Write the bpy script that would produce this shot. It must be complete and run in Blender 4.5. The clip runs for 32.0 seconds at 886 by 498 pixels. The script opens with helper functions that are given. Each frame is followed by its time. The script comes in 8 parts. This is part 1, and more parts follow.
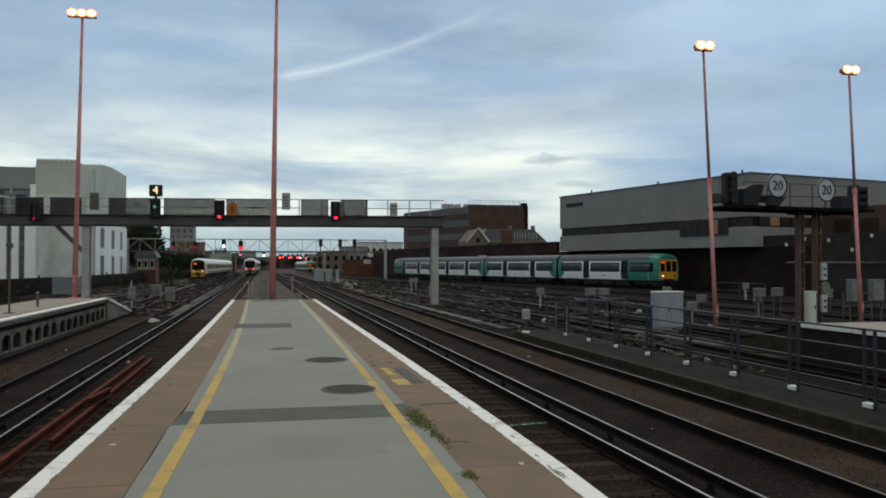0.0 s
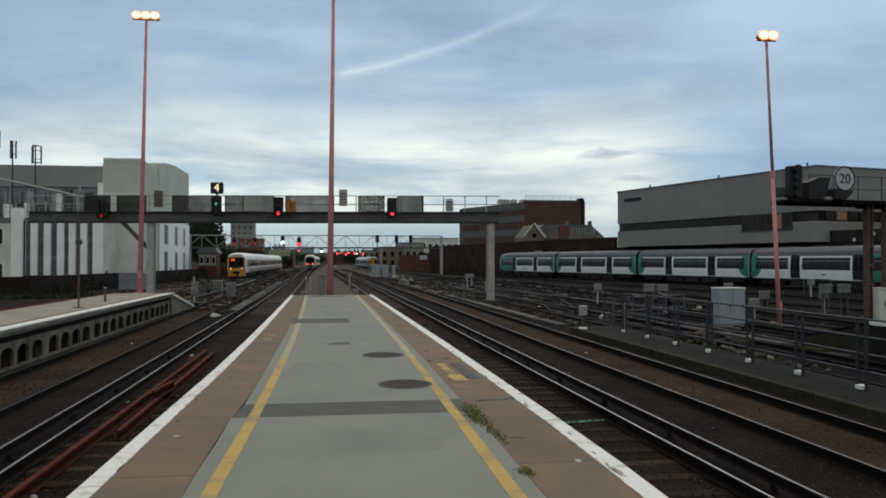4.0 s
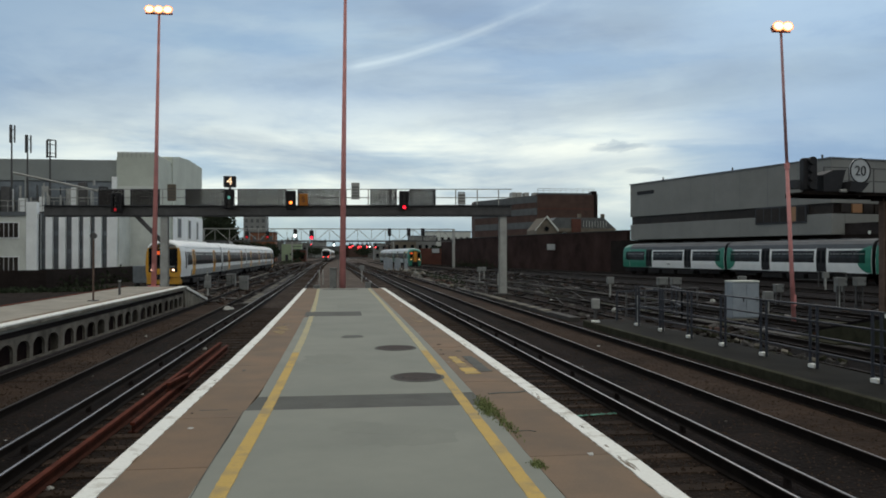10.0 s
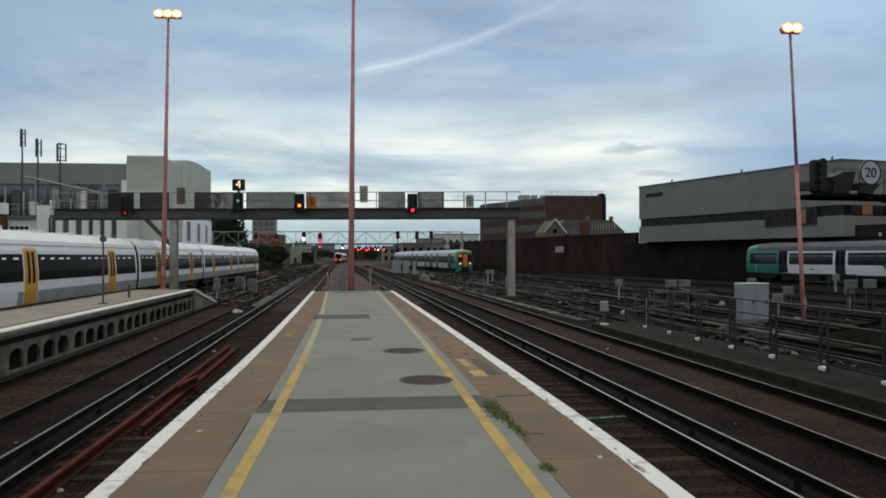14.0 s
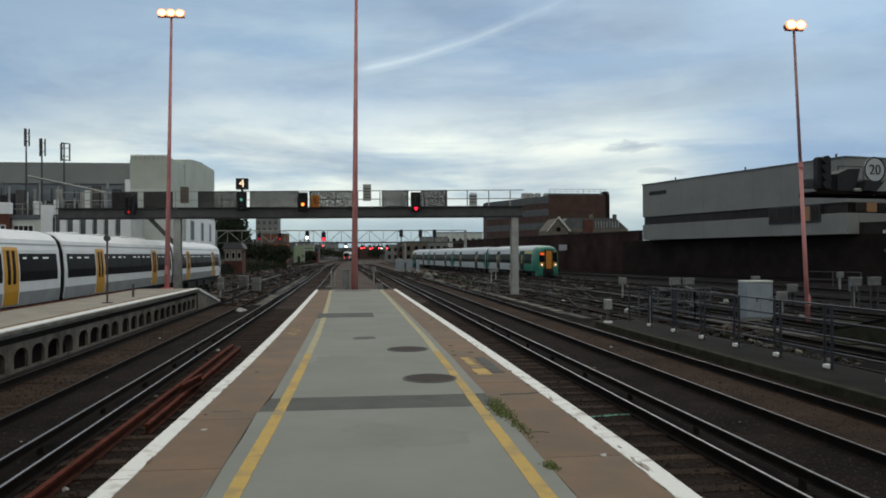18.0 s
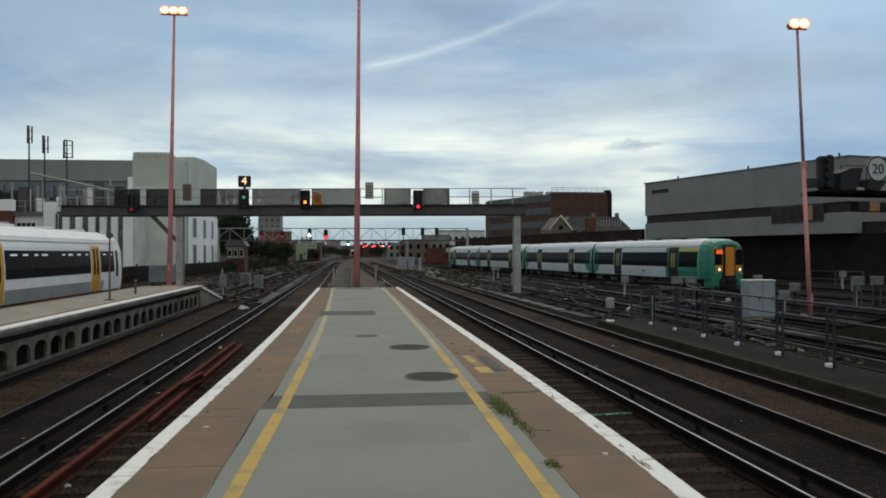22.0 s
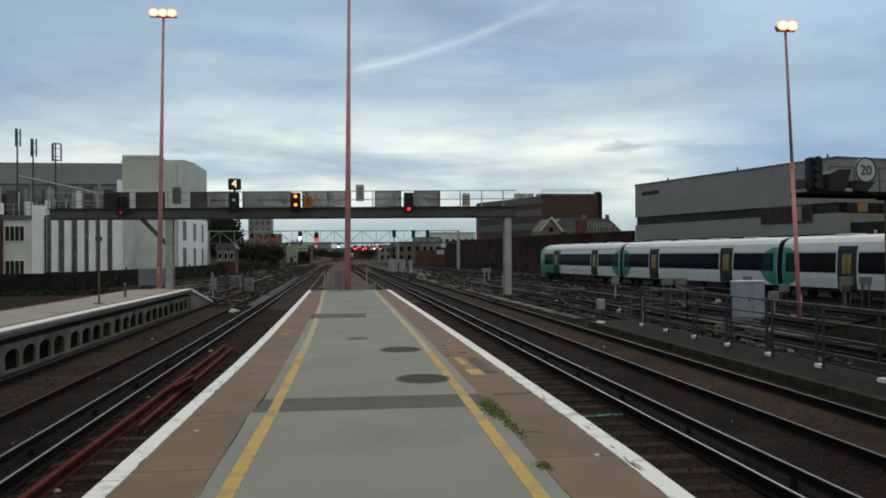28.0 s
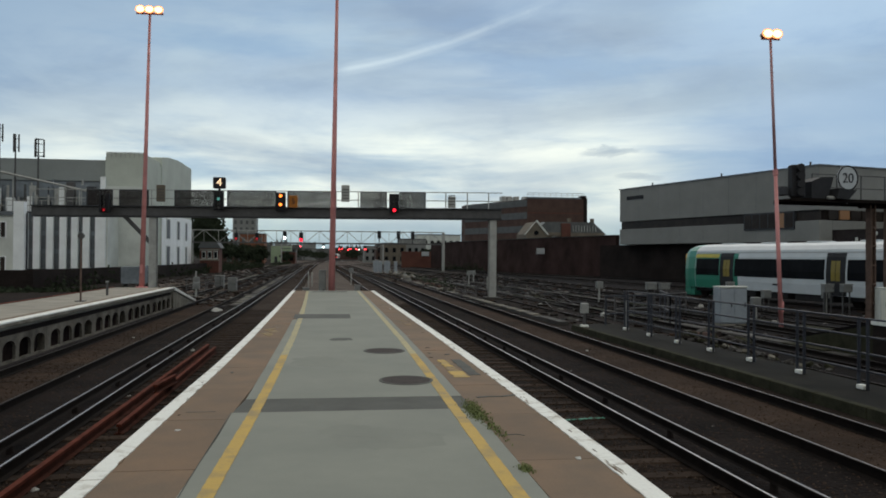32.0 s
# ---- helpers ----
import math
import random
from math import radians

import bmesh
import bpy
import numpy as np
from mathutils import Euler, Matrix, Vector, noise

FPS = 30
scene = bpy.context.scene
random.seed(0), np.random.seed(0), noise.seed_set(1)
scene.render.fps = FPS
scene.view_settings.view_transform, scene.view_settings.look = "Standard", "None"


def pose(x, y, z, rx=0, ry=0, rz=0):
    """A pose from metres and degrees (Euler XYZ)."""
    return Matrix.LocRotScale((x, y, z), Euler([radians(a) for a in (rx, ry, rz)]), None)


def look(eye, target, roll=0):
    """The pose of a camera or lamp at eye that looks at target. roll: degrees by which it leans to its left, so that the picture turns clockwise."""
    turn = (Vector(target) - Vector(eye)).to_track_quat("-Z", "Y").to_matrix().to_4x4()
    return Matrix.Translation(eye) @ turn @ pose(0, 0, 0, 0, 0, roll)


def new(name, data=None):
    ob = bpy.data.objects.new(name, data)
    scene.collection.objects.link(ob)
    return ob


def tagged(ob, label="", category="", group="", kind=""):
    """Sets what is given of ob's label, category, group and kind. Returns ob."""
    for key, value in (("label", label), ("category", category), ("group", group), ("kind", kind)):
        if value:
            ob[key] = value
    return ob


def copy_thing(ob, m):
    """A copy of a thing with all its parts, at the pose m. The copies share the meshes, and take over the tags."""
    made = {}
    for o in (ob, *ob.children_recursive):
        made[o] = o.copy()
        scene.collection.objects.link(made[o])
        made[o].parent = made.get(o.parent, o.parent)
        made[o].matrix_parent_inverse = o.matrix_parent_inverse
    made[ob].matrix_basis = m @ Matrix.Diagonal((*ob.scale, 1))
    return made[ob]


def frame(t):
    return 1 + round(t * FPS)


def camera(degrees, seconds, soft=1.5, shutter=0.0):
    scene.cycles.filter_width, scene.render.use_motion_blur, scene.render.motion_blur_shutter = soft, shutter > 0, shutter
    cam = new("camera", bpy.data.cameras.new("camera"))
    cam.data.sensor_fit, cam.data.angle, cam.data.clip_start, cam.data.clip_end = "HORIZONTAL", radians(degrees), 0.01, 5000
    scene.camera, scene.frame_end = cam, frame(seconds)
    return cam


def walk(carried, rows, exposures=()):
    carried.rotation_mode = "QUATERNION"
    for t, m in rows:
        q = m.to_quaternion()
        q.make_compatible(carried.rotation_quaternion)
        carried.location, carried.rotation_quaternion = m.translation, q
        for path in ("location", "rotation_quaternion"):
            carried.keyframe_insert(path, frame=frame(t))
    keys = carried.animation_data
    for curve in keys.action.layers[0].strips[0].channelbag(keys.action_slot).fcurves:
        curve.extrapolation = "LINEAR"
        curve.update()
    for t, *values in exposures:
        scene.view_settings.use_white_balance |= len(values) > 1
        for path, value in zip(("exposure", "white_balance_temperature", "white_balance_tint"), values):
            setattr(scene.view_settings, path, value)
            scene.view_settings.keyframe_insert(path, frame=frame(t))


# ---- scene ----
cam = camera(56.8, 32.0, soft=1.8)

# One degree of yaw is a turn to the right of the rails, pitch is up, roll leans the camera.
EYE = (0.0, 0.0, 2.465)


def aim(yaw, pitch, roll):
    return pose(*EYE, 90 + pitch, 0, -yaw) @ pose(0, 0, 0, 0, 0, -roll)


walk(cam, [(t, aim(a, b, c)) for t, a, b, c in (
    (0, 12.14, 1.07, -0.02), (0.5, 12.09, 1.17, -0.06), (1, 12.33, 1.21, 0.09), (1.5, 12.12, 1.35, 0.14),
    (2, 10.84, 1.42, 0.07), (2.5, 9.52, 1.36, 0.05), (3, 8.89, 1.13, 0.10), (3.5, 8.54, 0.95, 0.05),
    (5.5, 7.60, 0.41, 0.14), (6, 7.69, 0.51, 0.35), (6.5, 7.83, 0.47, 0.28), (7, 7.78, 0.51, 0.32),
    (7.5, 7.69, 0.46, 0.14), (8, 7.51, 0.51, 0.15), (8.5, 7.44, 0.52, 0.04), (9, 7.46, 0.52, 0.05),
    (9.5, 7.41, 0.42, -0.01), (10, 7.38, 0.30, 0.06), (10.5, 7.46, 0.35, 0.18), (11, 7.49, 0.36, 0.11),
    (11.5, 7.49, 0.32, 0.03), (12, 7.23, 0.37, -0.01), (12.5, 6.99, 0.34, -0.03), (13, 6.92, 0.36, -0.00),
    (13.5, 6.86, 0.42, 0.01), (14, 6.80, 0.49, 0.14), (14.5, 6.74, 0.57, 0.26), (16.5, 6.02, 0.19, 0.46),
    (17, 6.02, 0.18, 0.44), (17.5, 6.31, 0.31, 0.41), (18, 6.56, 0.38, 0.28), (18.5, 6.57, 0.34, 0.05),
    (19, 6.51, 0.38, -0.02), (19.5, 6.57, 0.43, 0.09), (20, 6.57, 0.37, 0.11), (20.5, 6.53, 0.35, 0.15),
    (21, 6.38, 0.28, 0.00), (21.5, 6.39, 0.28, 0.04), (22, 6.41, 0.25, 0.12), (22.5, 6.55, 0.30, 0.21),
    (23, 6.62, 0.25, 0.14), (23.5, 6.52, 0.12, 0.06), (24, 6.39, 0.14, 0.02), (24.5, 6.34, 0.16, 0.03),
    (25, 6.41, 0.17, 0.09), (25.5, 6.45, 0.15, 0.10), (27.5, 6.89, 0.36, 0.37), (28, 7.05, 0.40, 0.33),
    (28.5, 6.98, 0.38, 0.15), (29, 7.21, 0.49, 0.17), (29.5, 7.51, 0.77, 0.08), (30, 7.64, 0.86, -0.19),
    (30.5, 7.48, 0.81, -0.03), (31, 7.38, 0.66, 0.02), (31.5, 7.54, 0.61, 0.01), (32, 8.10, 0.53, -0.42),
)], exposures=((0.0, 0.0), (32.0, 0.0)))

# ---- world and light: dusk under a broken overcast ----
SUN_TURN, SUN_UP = radians(15), radians(38)
ZENITH = 0.74
world = bpy.data.worlds.new("dusk_sky")
scene.world = world
world.use_nodes = True


def build_sky():
    nt = world.node_tree
    nt.nodes.clear()
    N = lambda kind: nt.nodes.new(kind)
    L = nt.links.new
    coord = N("ShaderNodeTexCoord")
    sep = N("ShaderNodeSeparateXYZ")
    L(coord.outputs["Generated"], sep.inputs[0])
    up = N("ShaderNodeMath"); up.operation = "MAXIMUM"; up.inputs[1].default_value = 0.0
    L(sep.outputs[2], up.inputs[0])

    def ramp(src, stops, kind="EASE"):
        r = N("ShaderNodeValToRGB")
        r.color_ramp.interpolation = kind
        e = r.color_ramp.elements
        e[0].position, e[0].color = stops[0]
        e[1].position, e[1].color = stops[-1]
        for p, c in stops[1:-1]:
            k = e.new(p); k.color = c
        L(src, r.inputs[0])
        return r.outputs[0]

    def mix(a, b, f, mode="MIX"):
        m = N("ShaderNodeMix"); m.data_type = "RGBA"; m.blend_type = mode
        for k, v in ((0, f), (6, a), (7, b)):
            if isinstance(v, (int, float)):
                m.inputs[k].default_value = v
            elif isinstance(v, tuple):
                m.inputs[k].default_value = v
            else:
                L(v, m.inputs[k])
        return m.outputs[2]

    grey = lambda v: (v, v, v, 1)
    nrm = N("ShaderNodeVectorMath"); nrm.operation = "NORMALIZE"
    L(coord.outputs["Generated"], nrm.inputs[0])

    def bands(scale, loc, flat, detail, rough, dist, tilt=0.0):
        """Noise drawn out along the horizon."""
        mp = N("ShaderNodeMapping")
        mp.inputs["Rotation"].default_value = (0, radians(tilt), 0)
        mp.inputs["Scale"].default_value = (1, 1, flat)
        mp.inputs["Location"].default_value = loc
        L(nrm.outputs[0], mp.inputs[0])
        tx = N("ShaderNodeTexNoise")
        tx.inputs["Scale"].default_value = scale
        tx.inputs["Detail"].default_value = detail
        tx.inputs["Roughness"].default_value = rough
        tx.inputs["Distortion"].default_value = dist
        L(mp.outputs[0], tx.inputs["Vector"])
        return tx.outputs["Fac"]

    # clear air by height: pale at the horizon, blue above, then plain grey overcast overhead
    air = ramp(up.outputs[0], [(0.0, (0.24, 0.375, 0.45, 1)), (0.036, (0.335, 0.485, 0.555, 1)), (0.06, (0.43, 0.58, 0.65, 1)), (0.11, (0.38, 0.53, 0.65, 1)), (0.17, (0.295, 0.445, 0.625, 1)),
                               (0.32, (0.24, 0.385, 0.56, 1)), (0.55, (0.62, 0.62, 0.60, 1)), (1.0, (ZENITH, ZENITH * 0.97, ZENITH * 0.90, 1))], "LINEAR")
    turn = N("ShaderNodeMapRange"); turn.inputs[1].default_value, turn.inputs[2].default_value = 0.35, -0.75
    L(sep.outputs[1], turn.inputs[0])
    air = mix(air, (0.66, 0.66, 0.61, 1), turn.outputs[0])  # the brighter half of the overcast
    low = ramp(up.outputs[0], [(0.0, grey(0.03)), (0.034, grey(0.16)), (0.06, grey(0.80)), (0.09, grey(1)), (0.13, grey(0.88)), (0.16, grey(0.52)), (0.20, grey(0.22)), (0.32, grey(0.07)), (0.6, grey(0))])
    # light cloud, mostly low and ahead
    ln = N("ShaderNodeVectorMath"); ln.operation = "DOT_PRODUCT"
    ln.inputs[1].default_value = (math.sin(radians(2)), math.cos(radians(2)), 0.1)
    L(nrm.outputs[0], ln.inputs[0])
    ahead = ramp(ln.outputs["Value"], [(0.80, grey(0.2)), (0.90, grey(0.5)), (0.96, grey(0.95)), (1.0, grey(1))])
    pale = ramp(bands(3.0, (0.4, 0.2, 0.35), 6.5, 6, 0.55, 0.3), [(0.29, grey(0)), (0.53, grey(1))])
    f = mix(mix(pale, low, 1.0, "MULTIPLY"), ahead, 1.0, "MULTIPLY")
    sky = mix(air, (0.915, 0.985, 0.90, 1), f)
    # blue-grey bars
    dark = ramp(bands(2.1, (3.1, 0.7, 1.9), 4.2, 7, 0.56, 0.5, 1), [(0.45, grey(0)), (0.73, grey(0.75))])
    inview = ramp(up.outputs[0], [(0.0, grey(0.5)), (0.10, grey(0.75)), (0.25, grey(0.95)), (0.5, grey(0.2))])
    sky = mix(sky, (0.245, 0.345, 0.46, 1), mix(dark, inview, 1.0, "MULTIPLY"))
    thin = ramp(bands(5.5, (7.7, 2.2, 0.1), 4.5, 6, 0.6, 0.4, -1), [(0.50, grey(0)), (0.80, grey(0.32))])
    sky = mix(sky, (0.48, 0.62, 0.71, 1), mix(thin, inview, 1.0, "MULTIPLY"))

    # bluer low air to the east, paler cloud above it
    deep = ramp(sep.outputs[0], [(0.33, grey(0)), (0.50, grey(0.72))])
    lower = ramp(up.outputs[0], [(0.02, grey(0.5)), (0.09, grey(1)), (0.14, grey(0.8)), (0.21, grey(0))])
    sky = mix(sky, (0.215, 0.365, 0.575, 1), mix(deep, lower, 1.0, "MULTIPLY"))
    upper = ramp(up.outputs[0], [(0.19, grey(0)), (0.27, grey(1)), (0.36, grey(0.6)), (0.5, grey(0))])
    sky = mix(sky, (0.43, 0.60, 0.78, 1), mix(deep, upper, 1.0, "MULTIPLY"))
    # greyer cloud to the west, and ragged cloud edges all over
    west = N("ShaderNodeMapRange"); west.inputs[1].default_value, west.inputs[2].default_value, west.inputs[4].default_value = -0.02, -0.42, 0.5
    L(sep.outputs[0], west.inputs[0])
    high = ramp(up.outputs[0], [(0.08, grey(0)), (0.17, grey(1)), (0.3, grey(1)), (0.5, grey(0))])
    sky = mix(sky, (0.265, 0.37, 0.49, 1), mix(west.outputs[0], high, 1.0, "MULTIPLY"))
    rag = ramp(bands(4.2, (5.2, 3.3, 1.1), 2.7, 8, 0.6, 0.25, 2), [(0.34, (0.74, 0.80, 0.89, 1)), (0.50, (1, 1, 1, 1)), (0.66, (1.20, 1.15, 1.06, 1))])
    sky = mix(sky, rag, 0.6, "MULTIPLY")

    # one long pale vapour trail, rising to the east
    def calc(op, a, b):
        m = N("ShaderNodeMath"); m.operation = op
        for k, v in ((0, a), (1, b)):
            if isinstance(v, (int, float)):
                m.inputs[k].default_value = v
            else:
                L(v, m.inputs[k])
        return m.outputs[0]
    ahead_y = calc("MAXIMUM", sep.outputs[1], 0.05)
    u, v = calc("DIVIDE", sep.outputs[0], ahead_y), calc("DIVIDE", sep.outputs[2], ahead_y)
    warp = calc("MULTIPLY", calc("SUBTRACT", bands(7.0, (1.3, 4.4, 0.0), 1.0, 3, 0.5, 0.3), 0.5), 0.009)
    off = calc("ABSOLUTE", calc("ADD", calc("SUBTRACT", v, calc("ADD", 0.2215, calc("MULTIPLY", u, calc("ADD", 0.21, calc("MULTIPLY", u, 0.55))))), warp), 0.0)
    trail = ramp(calc("SUBTRACT", 1.0, calc("MULTIPLY", off, 92.0)), [(0.0, grey(0)), (0.5, grey(0.3)), (1.0, grey(0.8))])
    wisps = ramp(bands(11.0, (0.3, 1.4, 2.0), 2.0, 5, 0.6, 0.4), [(0.32, grey(0.35)), (0.62, grey(1))])
    trail = mix(trail, wisps, 1.0, "MULTIPLY")
    span = ramp(u, [(0.0, grey(0)), (0.03, grey(1)), (0.12, grey(0.7)), (0.17, grey(0.55)), (0.25, grey(0.4)), (0.32, grey(0))])
    sky = mix(sky, (0.60, 0.73, 0.80, 1), mix(trail, span, 1.0, "MULTIPLY"))
    # a bright cloud with a crisp upper edge, low and ahead to the east
    ragged = calc("MULTIPLY", calc("SUBTRACT", bands(14.0, (3.4, 2.7, 0.6), 1.5, 5, 0.55, 0.3), 0.5), 0.03)
    below = calc("SUBTRACT", calc("ADD", calc("SUBTRACT", 0.1405, calc("MULTIPLY", calc("ABSOLUTE", calc("SUBTRACT", u, 0.29), 0.0), 0.04)), ragged), v)
    rim = ramp(calc("MULTIPLY", below, 18.0), [(0.0, grey(0)), (0.09, grey(0.5)), (0.45, grey(0.28)), (1.0, grey(0))])
    reach = ramp(u, [(0.17, grey(0)), (0.24, grey(1)), (0.38, grey(1)), (0.45, grey(0))])
    sky = mix(sky, (0.93, 0.985, 0.89, 1), mix(rim, reach, 1.0, "MULTIPLY"))
    # two small dark clouds, low in the east
    near = calc("ADD", calc("POWER", calc("MULTIPLY", calc("SUBTRACT", u, 0.356), 22.0), 2.0), calc("POWER", calc("MULTIPLY", calc("ADD", calc("SUBTRACT", v, 0.132), calc("MULTIPLY", calc("SUBTRACT", bands(16.0, (2.1, 0.4, 3.0), 3.0, 5, 0.6, 0.4), 0.5), 0.05)), 85.0), 2.0))
    puff = ramp(near, [(0.0, grey(0.62)), (0.35, grey(0.42)), (1.0, grey(0))])
    sky = mix(sky, (0.235, 0.335, 0.44, 1), puff)
    near = calc("ADD", calc("POWER", calc("MULTIPLY", calc("SUBTRACT", u, 0.395), 26.0), 2.0), calc("POWER", calc("MULTIPLY", calc("ADD", calc("SUBTRACT", v, 0.105), calc("MULTIPLY", calc("SUBTRACT", bands(18.0, (4.1, 1.4, 2.0), 3.0, 5, 0.6, 0.4), 0.5), 0.03)), 170.0), 2.0))
    puff = ramp(near, [(0.0, grey(0.45)), (0.35, grey(0.3)), (1.0, grey(0))])
    sky = mix(sky, (0.25, 0.35, 0.45, 1), puff)
    nish = N("ShaderNodeTexSky")
    nish.sky_type = "NISHITA"
    nish.sun_disc = False
    nish.sun_elevation, nish.sun_rotation = SUN_UP, SUN_TURN
    nish.air_density, nish.dust_density = 1.0, 2.0
    back = N("ShaderNodeBackground"); back.inputs[1].default_value = 0.006
    L(nish.outputs[0], back.inputs[0])
    veilbg = N("ShaderNodeBackground"); veilbg.inputs[1].default_value = 1.0
    L(sky, veilbg.inputs[0])
    tot = N("ShaderNodeAddShader")
    L(back.outputs[0], tot.inputs[0]); L(veilbg.outputs[0], tot.inputs[1])
    out = N("ShaderNodeOutputWorld")
    L(tot.outputs[0], out.inputs[0])


build_sky()
sun = new("sun", bpy.data.lights.new("sun", "SUN"))
sun.data.energy, sun.data.angle, sun.data.color = 0.5, radians(40), (1.0, 0.93, 0.84)
sun.matrix_world = look((0, 0, 60), (-60 * math.sin(SUN_TURN), -60 * math.cos(SUN_TURN), 60 - 60 * math.tan(SUN_UP)))


# ---- materials ----
def mat(name, col, rough=0.8, metal=0.0, var=0.25, scale=3.0, fine=40.0, bump=0.15, col2=None, spec=0.4, each=0.0, stretch=(1, 1, 1), depth=0.01, ior=1.5, pos=(0.33, 0.67)):
    m = bpy.data.materials.new(name)
    m.use_nodes = True
    nt = m.node_tree
    N = lambda kind: nt.nodes.new(kind)
    b = nt.nodes["Principled BSDF"]
    L = nt.links.new
    co = N("ShaderNodeTexCoord")
    mp = N("ShaderNodeMapping"); mp.inputs["Scale"].default_value = stretch
    L(co.outputs["Object"], mp.inputs[0])
    n1 = N("ShaderNodeTexNoise"); n1.inputs["Scale"].default_value = scale; n1.inputs["Detail"].default_value = 5; n1.inputs["Roughness"].default_value = 0.62
    n2 = N("ShaderNodeTexNoise"); n2.inputs["Scale"].default_value = fine; n2.inputs["Detail"].default_value = 3
    L(mp.outputs[0], n1.inputs["Vector"]); L(mp.outputs[0], n2.inputs["Vector"])
    c = tuple(col)
    d = tuple(col2) if col2 else tuple(max(0, x * (1 - var)) for x in c)
    hi = c if col2 else tuple(min(1, x * (1 + var)) for x in c)
    r = N("ShaderNodeValToRGB")
    r.color_ramp.elements[0].position, r.color_ramp.elements[1].position = pos
    r.color_ramp.elements[0].color, r.color_ramp.elements[1].color = (*d, 1), (*hi, 1)
    L(n1.outputs["Fac"], r.inputs[0])
    mx = N("ShaderNodeMix"); mx.data_type = "RGBA"; mx.blend_type = "MULTIPLY"; mx.inputs[0].default_value = min(1.0, var * 1.6)
    r2 = N("ShaderNodeValToRGB")
    r2.color_ramp.elements[0].position, r2.color_ramp.elements[1].position = 0.3, 0.7
    r2.color_ramp.elements[0].color, r2.color_ramp.elements[1].color = (0.55, 0.55, 0.55, 1), (1, 1, 1, 1)
    L(n2.outputs["Fac"], r2.inputs[0]); L(r.outputs[0], mx.inputs[6]); L(r2.outputs[0], mx.inputs[7])
    last = mx.outputs[2]
    if each:
        oi = N("ShaderNodeObjectInfo")
        mr = N("ShaderNodeMapRange"); mr.inputs[3].default_value, mr.inputs[4].default_value = 1 - each, 1 + each
        L(oi.outputs["Random"], mr.inputs[0])
        hs = N("ShaderNodeHueSaturation")
        L(mr.outputs[0], hs.inputs["Value"]); L(last, hs.inputs["Color"])
        last = hs.outputs[0]
    L(last, b.inputs["Base Color"])
    b.inputs["Roughness"].default_value, b.inputs["Metallic"].default_value = rough, metal
    b.inputs["Specular IOR Level"].default_value = spec
    b.inputs["IOR"].default_value = ior
    if bump:
        bp = N("ShaderNodeBump"); bp.inputs["Strength"].default_value = bump; bp.inputs["Distance"].default_value = depth
        L(n2.outputs["Fac"], bp.inputs["Height"]); L(bp.outputs[0], b.inputs["Normal"])
    return m


def glow(name, col, strength):
    m = bpy.data.materials.new(name)
    m.use_nodes = True
    b = m.node_tree.nodes["Principled BSDF"]
    b.inputs["Base Color"].default_value = (*col, 1)
    b.inputs["Emission Color"].default_value = (*col, 1)
    b.inputs["Emission Strength"].default_value = strength
    b.inputs["Roughness"].default_value = 0.3
    return m


